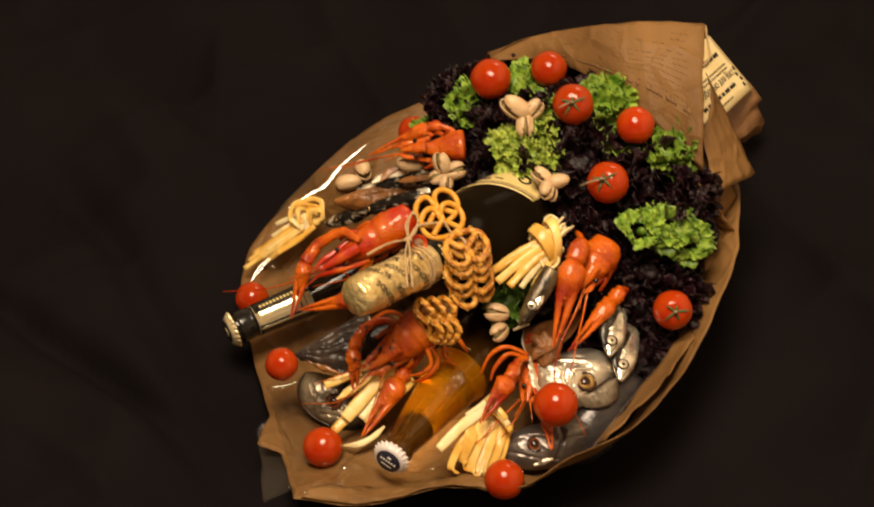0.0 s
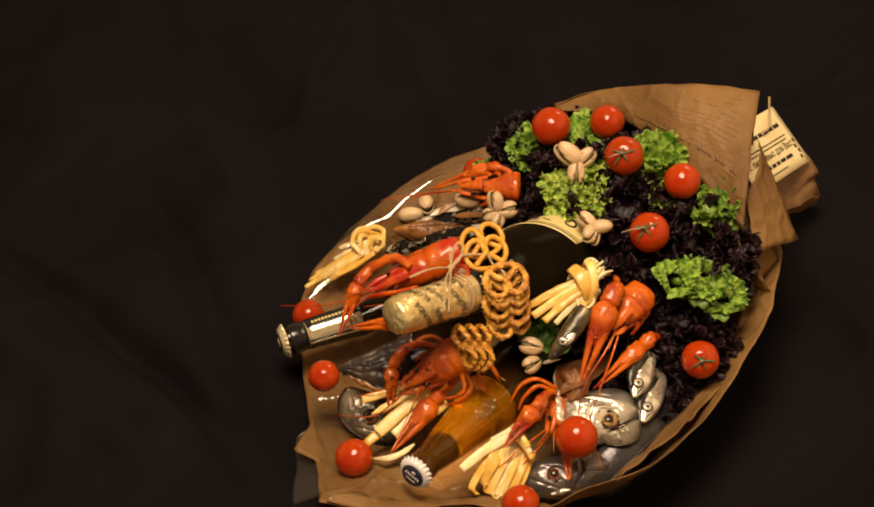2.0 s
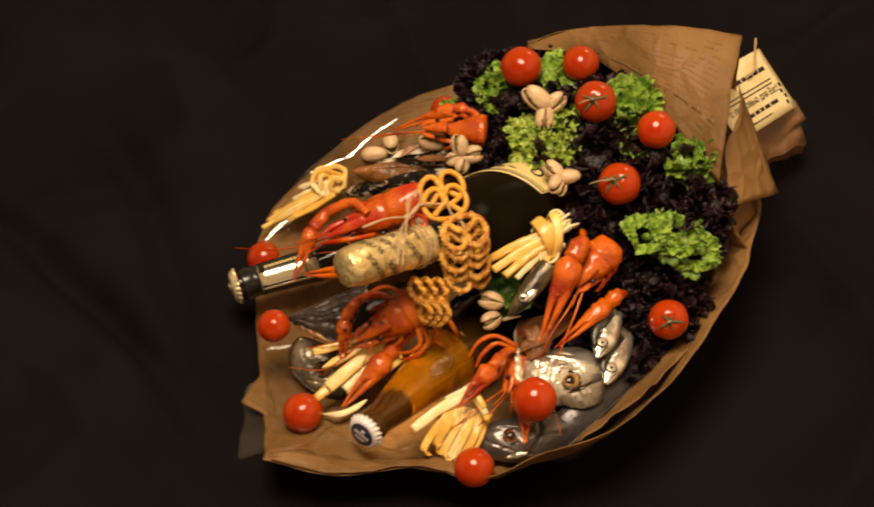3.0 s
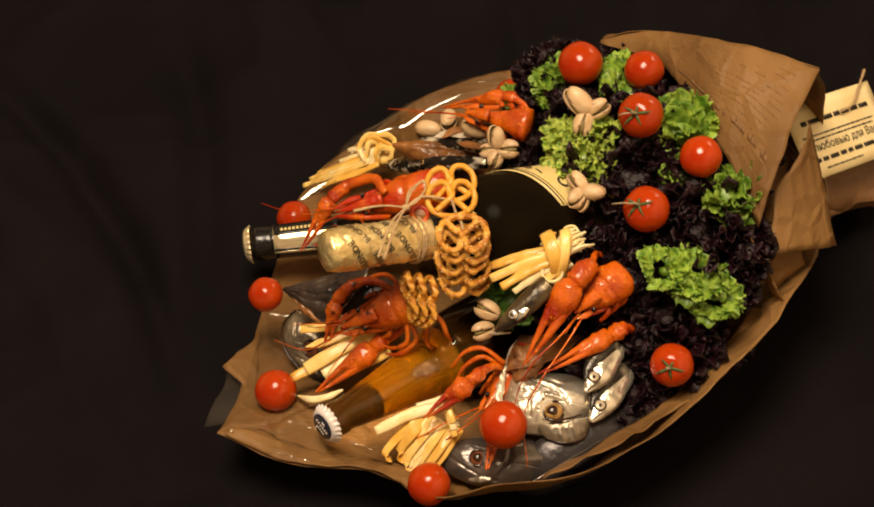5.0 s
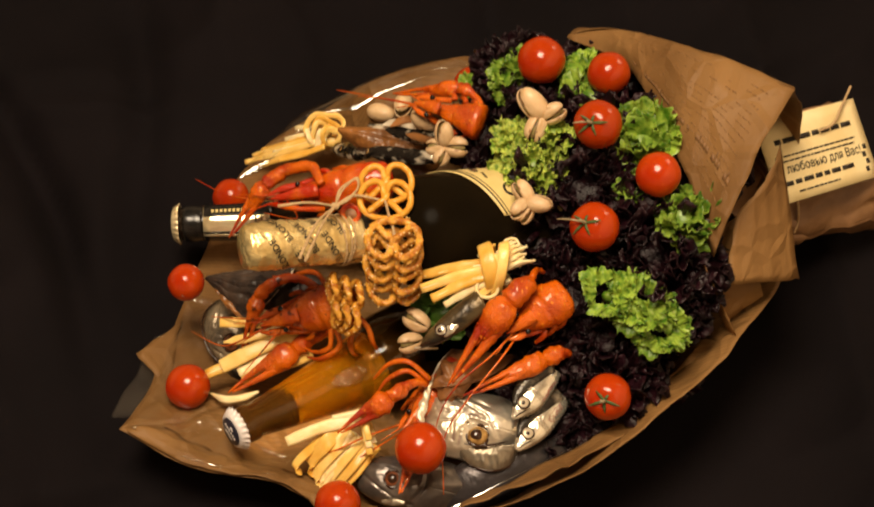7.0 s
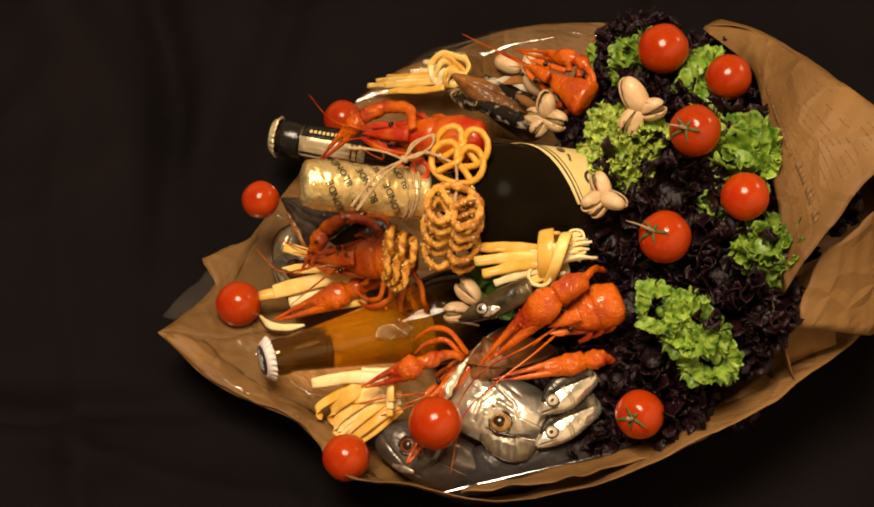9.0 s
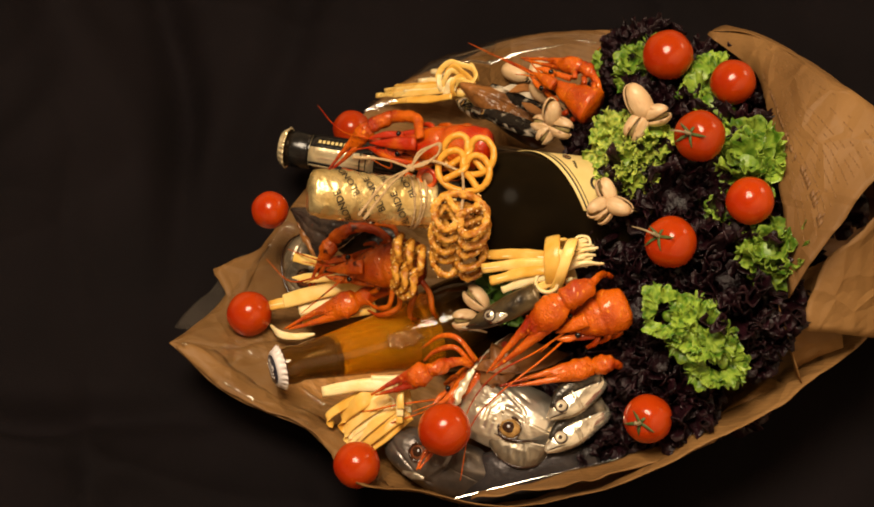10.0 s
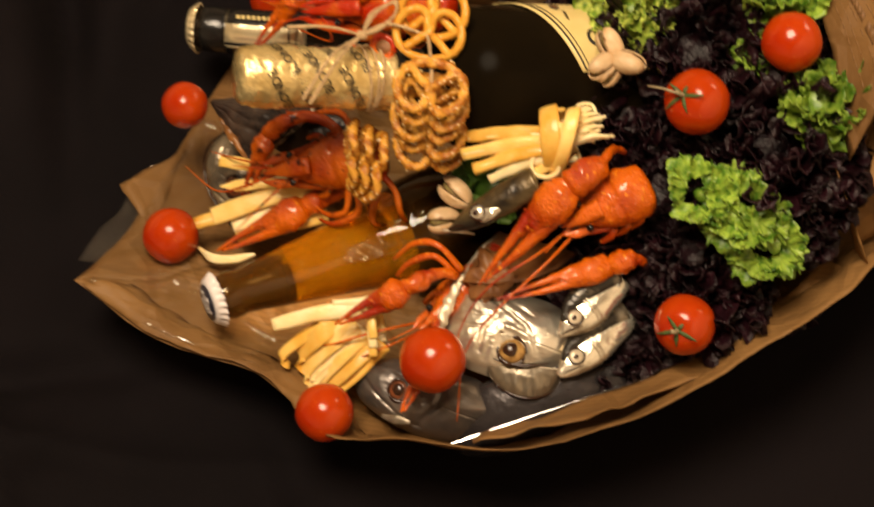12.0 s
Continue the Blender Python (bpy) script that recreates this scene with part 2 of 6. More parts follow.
# brown tint stands in for dark surroundings mirrored in the clear glass
GLASS_CLEAR = mat("clear_glass", (0.34, 0.215, 0.060), 0.02, trans=1.0, ior=1.36)
BEER = mat("golden_beer", (0.93, 0.52, 0.030), 0.03, trans=0.70, ior=1.34, vary=(0.72, 0.34, 0.010), scale=16, spec=0.5, detail=8.0)
NECK = mat("tinted_neck", (0.26, 0.15, 0.045), 0.04, trans=0.72, ior=1.30, vary=(0.16, 0.085, 0.022), scale=30, spec=0.5)
# same beer below the pretzels: their shade is put into a darker colour
BEER_SHADED = mat("shaded_beer", (0.050, 0.026, 0.008), 0.06, vary=(0.085, 0.045, 0.012), scale=20, spec=0.5)
FISH_DULL = mat("dull_fish_skin", (0.26, 0.205, 0.135), 0.28, metal=0.45, vary=(0.030, 0.024, 0.020), scale=30, bump=0.5, bump_scale=120, rough_var=0.10, spec=0.6, detail=11.0, ramp=(0.40, 0.62))
FISH_BLUE = mat("blue_grey_fish_back", (0.050, 0.043, 0.044), 0.26, metal=0.5, vary=(0.012, 0.010, 0.011), scale=26, bump=0.35, bump_scale=160, spec=0.5, detail=10.0, ramp=(0.38, 0.62))
IRIS_RED = mat("brown_red_iris", (0.20, 0.060, 0.022), 0.22, vary=(0.07, 0.022, 0.010), scale=180)
GOLD = mat("gold_foil", (0.86, 0.67, 0.31), 0.28, metal=0.62, vary=(0.62, 0.43, 0.15), scale=50, bump=0.9, bump_scale=150, spec=0.8, rough_var=0.10, ramp=(0.38, 0.64))
GOLD_BRIGHT = mat("pale_gold_foil", (0.92, 0.80, 0.52), 0.16, metal=0.7, vary=(0.80, 0.64, 0.36), scale=60, bump=0.2, bump_scale=90, spec=0.9)
BLACK_FOIL = mat("black_foil", (0.010, 0.009, 0.008), 0.22, spec=0.5, bump=0.3, bump_scale=120)
INK = mat("black_ink", (0.022, 0.016, 0.010), 0.6)
LABEL = mat("cream_label", (0.74, 0.58, 0.24), 0.45, vary=(0.68, 0.51, 0.19), scale=60)
WHITE_TIN = mat("white_painted_tin", (0.74, 0.68, 0.66), 0.3, vary=(0.68, 0.62, 0.6), scale=60, spec=0.5)
NAVY = mat("dark_blue_print", (0.020, 0.020, 0.035), 0.35)
TWINE = mat("jute_twine", (0.55, 0.38, 0.20), 0.8, vary=(0.42, 0.27, 0.13), scale=300, bump=0.8, bump_scale=900)
CARD = mat("cream_card", (0.80, 0.66, 0.36), 0.55, vary=(0.74, 0.58, 0.28), scale=40, bump=0.1, bump_scale=300)

FILM = bpy.data.materials.new("clear_cellophane")
FILM.use_nodes = True
_n = FILM.node_tree.nodes
_n.clear()
_o, _m, _t, _g = (_n.new(k) for k in ("ShaderNodeOutputMaterial", "ShaderNodeMixShader", "ShaderNodeBsdfTransparent", "ShaderNodeBsdfGlossy"))
_t.inputs[0].default_value = (0.96, 0.955, 0.94, 1)
_g.inputs["Roughness"].default_value = 0.06
_m.inputs[0].default_value = 0.05
_nz, _bp = _n.new("ShaderNodeTexNoise"), _n.new("ShaderNodeBump")
_nz.inputs["Scale"].default_value = 60
_bp.inputs["Strength"].default_value, _bp.inputs["Distance"].default_value = 0.18, 0.002
FILM.node_tree.links.new(_nz.outputs["Fac"], _bp.inputs["Height"])
FILM.node_tree.links.new(_bp.outputs[0], _g.inputs["Normal"])
FILM.node_tree.links.new(_t.outputs[0], _m.inputs[1])
FILM.node_tree.links.new(_g.outputs[0], _m.inputs[2])
FILM.node_tree.links.new(_m.outputs[0], _o.inputs[0])


HAZE = FILM.copy()
HAZE.name = "hazy_cellophane"
_n = HAZE.node_tree.nodes
_d, _m2 = _n.new("ShaderNodeBsdfDiffuse"), _n.new("ShaderNodeMixShader")
_d.inputs[0].default_value = (0.42, 0.36, 0.30, 1)
_m2.inputs[0].default_value = 0.022
_first = next(k for k in _n if k.type == "MIX_SHADER" and k != _m2)
HAZE.node_tree.links.new(_first.outputs[0], _m2.inputs[1])
HAZE.node_tree.links.new(_d.outputs[0], _m2.inputs[2])
HAZE.node_tree.links.new(_m2.outputs[0], next(k for k in _n if k.type == "OUTPUT_MATERIAL").inputs[0])


# film copy with gloss raised tenfold so added strips show bright glints
FOLD = FILM.copy()
FOLD.name = "folded_cellophane_edge"
next(k for k in FOLD.node_tree.nodes if k.type == "MIX_SHADER").inputs[0].default_value = 0.5
TAUT = FOLD.copy()
TAUT.name = "taut_cellophane_hem"
next(k for k in TAUT.node_tree.nodes if k.type == "BUMP").inputs["Strength"].default_value = 0.02


# ---- building tools ----
ORIGIN = {}
V = lambda *a: np.array(a, float)


def unit(a):
    a = np.asarray(a, float)
    return a / (np.linalg.norm(a) + 1e-12)


def mesh_of(name, verts, faces, material, smooth=True):
    me = bpy.data.meshes.new(name)
    me.from_pydata([tuple(map(float, v)) for v in verts], [], [tuple(map(int, f)) for f in faces])
    me.materials.append(material)
    if smooth:
        me.polygons.foreach_set("use_smooth", [True] * len(me.polygons))
    me.validate()
    me.update()
    return me


def thing(name, origin, label, category, group="", kind=""):
    ob = new(name)
    ob.empty_display_size = 0.02
    ob.location = origin
    ORIGIN[ob] = np.asarray(origin, float)
    return tagged(ob, label, category, group, kind)


def part(name, shape, material, parent, label="", smooth=True):
    """One mesh under a thing or a part; the shape is given in the place's own coordinates."""
    o = ORIGIN[parent]
    ob = new(name, mesh_of(name, np.asarray(shape[0]) - o, shape[1], material, smooth))
    ob.parent = parent
    ORIGIN[ob] = o
    if label:
        tagged(ob, label)
    return ob


def join(*shapes):
    verts, faces = [], []
    for v, f in shapes:
        k = len(verts)
        verts += [tuple(p) for p in v]
        faces += [tuple(i + k for i in q) for q in f]
    return np.array(verts), faces


def spline(points, n):
    """Catmull-Rom through rows of any width."""
    p = np.asarray(points, float)
    if len(p) == 2:
        s = np.linspace(0, 1, n)[:, None]
        return p[0] * (1 - s) + p[1] * s
    q = np.vstack([2 * p[0] - p[1], p, 2 * p[-1] - p[-2]])
    out = []
    for t in np.linspace(0, len(p) - 1, n):
        i = min(int(t), len(p) - 2)
        f = t - i
        a, b, c, d = q[i:i + 4]
        out.append(0.5 * (2 * b + (c - a) * f + (2 * a - 5 * b + 4 * c - d) * f * f + (3 * b - a - 3 * c + d) * f ** 3))
    return np.array(out)


def rails(line, up):
    t = np.gradient(line, axis=0)
    t /= np.linalg.norm(t, axis=1)[:, None] + 1e-12
    u = np.asarray(up, float)
    sides, ups = [], []
    for k in t:
        u = unit(u - k * (u @ k))
        ups.append(u)
        sides.append(np.cross(k, u))
    return t, np.array(sides), np.array(ups)


def sweep(points, radii, n=16, seg=10, up=(0, 0, 1), flat=1.0, rough=0.0, twist=0.0, freq=90.0, square=0.0):
    """A closed tube along a curve. radii: one or several, spread along it. flat: height to width of the section."""
    line = spline(points, n)
    rad = np.interp(np.linspace(0, 1, n), np.linspace(0, 1, len(np.atleast_1d(radii))), np.atleast_1d(radii))
    t, side, ups = rails(line, up)
    verts = []
    for i in range(n):
        for j in range(seg):
            a = 2 * math.pi * j / seg + twist * i / n
            c, s = math.cos(a), math.sin(a)
            if square:
                k = (abs(c) ** 4 + abs(s) ** 4) ** -0.25
                c, s = c * (1 + square * (k - 1)), s * (1 + square * (k - 1))
            p = line[i] + rad[i] * (side[i] * c + ups[i] * s * flat)
            if rough:
                p = p + rough * noise.noise(Vector(p * freq)) * (side[i] * c + ups[i] * s)
            verts.append(p)
    faces = [(i * seg + j, i * seg + (j + 1) % seg, (i + 1) * seg + (j + 1) % seg, (i + 1) * seg + j) for i in range(n - 1) for j in range(seg)]
    faces += [tuple(range(seg - 1, -1, -1)), tuple((n - 1) * seg + j for j in range(seg))]
    return np.array(verts), faces


def lathe(profile, start, axis, seg=40, cap=True):
    """Rows of (distance along the axis, radius) turned round it."""
    a = unit(axis)
    u = unit(np.cross(a, (0.3, 0.2, 1.0)))
    w = np.cross(a, u)
    verts = [np.asarray(start) + a * d + r * (u * math.cos(2 * math.pi * j / seg) + w * math.sin(2 * math.pi * j / seg)) for d, r in profile for j in range(seg)]
    n = len(profile)
    faces = [(i * seg + j, i * seg + (j + 1) % seg, (i + 1) * seg + (j + 1) % seg, (i + 1) * seg + j) for i in range(n - 1) for j in range(seg)]
    if cap:
        faces += [tuple(range(seg - 1, -1, -1)), tuple((n - 1) * seg + j for j in range(seg))]
    return np.array(verts), faces


def blob(center, axes, nu=18, nv=12, rough=0.0, freq=60.0):
    """An uneven ellipsoid; axes: three half-axis vectors."""
    c, (a, b, d) = np.asarray(center, float), [np.asarray(k, float) for k in axes]
    verts = [c + d]
    for i in range(1, nv):
        th = math.pi * i / nv
        for j in range(nu):
            ph = 2 * math.pi * j / nu
            q = a * math.sin(th) * math.cos(ph) + b * math.sin(th) * math.sin(ph) + d * math.cos(th)
            verts.append(c + q * (1 + rough * noise.noise(Vector((c + q) * freq))))
    verts.append(c - d)
    faces = [(0, 1 + j, 1 + (j + 1) % nu) for j in range(nu)]
    faces += [(1 + i * nu + j, 1 + (i + 1) * nu + j, 1 + (i + 1) * nu + (j + 1) % nu, 1 + i * nu + (j + 1) % nu) for i in range(nv - 2) for j in range(nu)]
    last = len(verts) - 1
    faces += [(last, 1 + (nv - 2) * nu + (j + 1) % nu, 1 + (nv - 2) * nu + j) for j in range(nu)]
    return np.array(verts), faces


def sheet(grid, thick=0.0004):
    """A thin solid sheet over a grid of points (rows x columns x 3)."""
    g = np.asarray(grid, float)
    r, c, _ = g.shape
    du, dv = np.gradient(g, axis=0), np.gradient(g, axis=1)
    nrm = np.cross(du, dv)
    nrm /= np.linalg.norm(nrm, axis=2)[..., None] + 1e-12
    top, low = (g + nrm * thick / 2).reshape(-1, 3), (g - nrm * thick / 2).reshape(-1, 3)
    k = r * c
    f = []
    for i in range(r - 1):
        for j in range(c - 1):
            a, b, d, e = i * c + j, i * c + j + 1, (i + 1) * c + j + 1, (i + 1) * c + j
            f += [(a, e, d, b), (k + a, k + b, k + d, k + e)]
    edge = [(0, j) for j in range(c)] + [(i, c - 1) for i in range(1, r)] + [(r - 1, j) for j in range(c - 2, -1, -1)] + [(i, 0) for i in range(r - 2, 0, -1)]
    ids = [i * c + j for i, j in edge]
    f += [(a, b, b + k, a + k) for a, b in zip(ids, ids[1:] + ids[:1])]
    return np.vstack([top, low]), f


def crease(p, amp, freq):
    """Sharp creases of paper that has been crushed once."""
    q = Vector(p) * freq
    return amp * ((1 - abs(noise.noise(q))) ** 5 - 0.35 + 0.5 * (1 - abs(noise.noise(q * 2.1 + Vector((3, 8, 2))))) ** 5)


def crumple(p, amp, freq):
    q = Vector(p) * freq
    return amp * np.array(noise.noise_vector(q)) + 0.5 * amp * np.array(noise.noise_vector(q * 2.3 + Vector((7, 3, 1))))


# ---- the cloth, and an unseen room added to close the place ----
def cloth_height(x, y):
    h = 0.0
    # long soft creases: a point on each, its heading, half-width, depth and reach
    for px, py, ang, w, d, reach in ((-0.36, -0.03, -33, 0.016, -0.010, 0.24), (-0.33, 0.085, -48, 0.020, -0.007, 0.16), (-0.17, -0.235, 30, 0.016, -0.009, 0.20),
                                     (-0.36, 0.26, -20, 0.05, 0.008, 0.3), (-0.30, 0.45, -26, 0.05, 0.008, 0.35), (0.45, 0.15, 65, 0.04, 0.008, 0.3), (-0.42, -0.06, -28, 0.035, 0.008, 0.3),
                                     (0.15, -0.35, 20, 0.05, 0.007, 0.35), (0.1, 0.52, 8, 0.05, 0.008, 0.4), (-0.55, 0.1, 80, 0.05, 0.010, 0.4), (0.55, -0.2, 120, 0.06, 0.010, 0.4), (-0.05, -0.5, -10, 0.06, 0.010, 0.5)):
        a = radians(ang)
        s = (x - px) * math.cos(a) + (y - py) * math.sin(a)
        n = -(x - px) * math.sin(a) + (y - py) * math.cos(a) + 0.03 * math.sin(s * 9 + px * 20)
        h += 3.0 * d * math.exp(-(n / w) ** 2) * math.exp(-(s / reach) ** 4)
    wx, wy = x + 0.05 * noise.noise(Vector((x * 4, y * 4, 1.0))), y + 0.05 * noise.noise(Vector((x * 4, y * 4, 9.0)))
    for a, fl, fs, d, z in ((0.5, 7.0, 1.6, 0.018, 3.0), (2.2, 6.0, 1.3, 0.018, 11.0), (1.4, 9.0, 2.0, 0.011, 17.0)):
        u_, v_ = wx * math.cos(a) + wy * math.sin(a), -wx * math.sin(a) + wy * math.cos(a)
        h += d * (1 - abs(noise.noise(Vector((u_ * fs, v_ * fl, z))))) ** 6
    h += 0.010 * noise.noise(Vector((x * 3.1, y * 3.1, 2.0))) + 0.004 * noise.noise(Vector((x * 9, y * 9, 5.0)))
    near = max(abs((x - 0.0) / 0.27), abs((y - 0.03) / 0.26))
    return h * min(1.0, max(0.0, (near - 0.75) * 2.2)) - 0.004


N = 260
axis_pts = np.sign(np.linspace(-1, 1, N)) * (np.abs(np.linspace(-1, 1, N)) * 0.75 + 1.75 * np.abs(np.linspace(-1, 1, N)) ** 4)
east_pts = [x if x < 0.7 else 0.7 + (x - 0.7) * 0.24 for x in axis_pts]
verts = [(x, y, cloth_height(x, y)) for y in axis_pts for x in east_pts]
faces = [(i * N + j, i * N + j + 1, (i + 1) * N + j + 1, (i + 1) * N + j) for i in range(N - 1) for j in range(N - 1)]
ground = new("ground", mesh_of("ground", verts, faces, CLOTH))
tagged(ground, "black cotton cloth spread flat with soft creases", "cloth", kind="structure")


def box(a, b):
    x0, y0, z0, x1, y1, z1 = *a, *b
    v = [(x, y, z) for z in (z0, z1) for y in (y0, y1) for x in (x0, x1)]
    return np.array(v), [(0, 2, 3, 1), (4, 5, 7, 6), (0, 1, 5, 4), (2, 6, 7, 3), (0, 4, 6, 2), (1, 3, 7, 5)]


# unseen walls; the east one stands close to bounce light back
for name, a, b in (("wall_north", (-2.6, 2.5, -0.02), (1.25, 2.6, 2.6)), ("wall_south", (-2.6, -2.6, -0.02), (1.25, -2.5, 2.6)),
                   ("wall_east", (1.15, -2.5, -0.02), (1.25, 2.5, 2.6)), ("wall_west", (-2.6, -2.5, -0.02), (-2.5, 2.5, 2.6)), ("ceiling", (-2.6, -2.6, 2.6), (1.25, 2.6, 2.7))):
    tagged(new(name, mesh_of(name, *box(a, b), WALL, False)), "unseen plain beige surface closing the room and bouncing light", "ceiling" if name == "ceiling" else "wall", kind="structure")
tagged(new("floor", mesh_of("floor", *box((-2.6, -2.6, -0.12), (1.25, 2.6, -0.06)), WALL, False)), "plain floor under the black cloth", "floor", kind="structure")

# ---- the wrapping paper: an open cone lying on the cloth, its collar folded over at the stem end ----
# rim and collar points are placed to fit the camera's view
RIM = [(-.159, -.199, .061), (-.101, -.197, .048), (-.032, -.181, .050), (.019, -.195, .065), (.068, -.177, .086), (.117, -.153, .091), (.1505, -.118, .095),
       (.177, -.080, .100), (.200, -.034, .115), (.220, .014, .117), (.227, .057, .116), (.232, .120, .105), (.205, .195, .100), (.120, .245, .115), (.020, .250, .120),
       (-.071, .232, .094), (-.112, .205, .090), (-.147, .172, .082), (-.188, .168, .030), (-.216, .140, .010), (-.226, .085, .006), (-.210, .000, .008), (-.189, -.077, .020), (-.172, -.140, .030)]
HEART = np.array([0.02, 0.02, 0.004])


def bowl(s, k, rim):
    """A place on the paper: s from the middle (0) to the rim (1), k round it."""
    q = rim[k % len(rim)]
    p = HEART + (q - HEART) * s
    p[2] = 0.004 + (q[2] - 0.004) * s ** (1.75 + 4.2 * math.exp(-(((k + 60) % 216 - 60 - 40) / 20) ** 2))
    w = min(1.0, 4 * s * (1 - s) + 0.25 * s)
    c = (crumple(p, 0.007, 17) + crumple(p, 0.003, 52)) * w
    c[2] = abs(c[2]) + (crease(p, 0.0042, 15) + crease(p, 0.0022, 46) + crease(p, 0.0009, 100)) * w
    return p + c


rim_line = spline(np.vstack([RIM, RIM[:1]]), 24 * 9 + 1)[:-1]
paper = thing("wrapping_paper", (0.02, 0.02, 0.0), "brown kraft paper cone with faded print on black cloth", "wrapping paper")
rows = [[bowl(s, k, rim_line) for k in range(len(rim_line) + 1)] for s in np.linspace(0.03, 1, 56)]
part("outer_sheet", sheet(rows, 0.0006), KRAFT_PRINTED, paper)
# a second layer, folded, along the near edge
line = spline([(.096, -.152, .066), (.115, -.134, .074), (.132, -.112, .080), (.150, -.090, .085), (.176, -.050, .098), (.196, .000, .105), (.208, .048, .112)], 40)
rows = []
for s in np.linspace(0, 1, 7):
    row = []
    for i, p in enumerate(line):
        out = unit((p[0] - 0.0, p[1] - 0.05, 0))
        stand = min(1.0, max(0.0, (31 - i) / 13))
        q = p + out * 0.016 * (s - 0.6) + V(0, 0, (0.020 * s + 0.0016 * math.sin(i * 0.9 + 2 * math.sin(i * 0.31)) * s) * stand - 0.004 - 0.008 * (1 - stand))
        row.append(q + crumple(q, 0.004, 30))
    rows.append(row)
part("folded_edge", sheet(rows, 0.0006), KRAFT_PRINTED, paper)
# turned hem along the open end
rows = []
for s in np.linspace(0.0, 1.0, 8):
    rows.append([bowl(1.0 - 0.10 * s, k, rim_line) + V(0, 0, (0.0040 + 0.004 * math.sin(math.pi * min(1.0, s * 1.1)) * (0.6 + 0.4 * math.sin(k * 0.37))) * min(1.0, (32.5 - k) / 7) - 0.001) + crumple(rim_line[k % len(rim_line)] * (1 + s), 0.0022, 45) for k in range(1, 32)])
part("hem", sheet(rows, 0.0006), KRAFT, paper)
# loose corner by the bottle necks
a, b, c = V(-.186, -.070, .022), V(-.196, -.121, .034), V(-.160, -.135, .026)
rows = [[a * (1 - u) + (b * (1 - v) + c * v) * u + crumple(a + (b - a) * u + (c - a) * v, 0.002, 40) for v in np.linspace(0, 1, 9)] for u in np.linspace(0.02, 1, 9)]
part("loose_corner", sheet(rows, 0.0006), KRAFT, paper)

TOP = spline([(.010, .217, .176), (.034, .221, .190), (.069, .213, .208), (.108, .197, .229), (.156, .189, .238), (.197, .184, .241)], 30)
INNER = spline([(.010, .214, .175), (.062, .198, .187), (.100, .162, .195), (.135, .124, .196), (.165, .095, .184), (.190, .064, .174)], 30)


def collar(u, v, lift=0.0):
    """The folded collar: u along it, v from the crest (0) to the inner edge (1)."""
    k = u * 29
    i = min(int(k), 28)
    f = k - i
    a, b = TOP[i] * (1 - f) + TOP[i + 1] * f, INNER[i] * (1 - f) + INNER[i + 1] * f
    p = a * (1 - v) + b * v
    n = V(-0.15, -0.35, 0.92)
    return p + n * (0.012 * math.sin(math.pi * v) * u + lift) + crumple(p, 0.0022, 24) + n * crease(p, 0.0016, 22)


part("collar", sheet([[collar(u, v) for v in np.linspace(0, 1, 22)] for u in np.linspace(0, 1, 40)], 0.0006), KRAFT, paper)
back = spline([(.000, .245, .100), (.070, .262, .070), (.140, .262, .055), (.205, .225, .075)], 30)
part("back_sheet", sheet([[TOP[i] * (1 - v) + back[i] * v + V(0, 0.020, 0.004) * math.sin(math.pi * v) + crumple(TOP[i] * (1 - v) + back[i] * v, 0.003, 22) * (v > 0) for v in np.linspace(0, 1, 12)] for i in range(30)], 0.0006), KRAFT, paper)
q00, q01, q10, q11 = V(.200, .165, .200), V(.247, .113, .124), V(.192, .104, .182), V(.203, .061, .152)
rows = []
for u in np.linspace(0, 1, 14):
    rows.append([(q00 * (1 - v) + q01 * v) * (1 - u) + (q10 * (1 - v) + q11 * v) * u + V(0.006, -0.002, 0.006) * math.sin(math.pi * u) * (1 - 0.5 * v) + crumple(q00 + q01 * u + q10 * v, 0.0012, 20) + V(.5, -.3, .5) * 0.0009 * math.sin(u * 26 + v * 3) for v in np.linspace(0, 1, 14)])
part("tail_flap", sheet(rows, 0.0006), KRAFT, paper)
q00, q01, q10, q11 = V(.195, .110, .178), V(.228, .090, .118), V(.186, .060, .168), V(.222, .050, .116)
part("side_pleat", sheet([[(q00 * (1 - v) + q01 * v) * (1 - u) + (q10 * (1 - v) + q11 * v) * u + V(-0.014, -0.006, -0.01) * math.sin(math.pi * u) + crumple(q00 + q01 * u, 0.0015, 30) for v in np.linspace(0, 1, 10)] for u in np.linspace(0, 1, 10)], 0.0006), KRAFT, paper)


def bar_on(place, u0, u1, v0, v1, lift):
    return sheet([[place(u, v, lift) for v in (v0, v1)] for u in np.linspace(u0, u1, 4)], 0.0002)


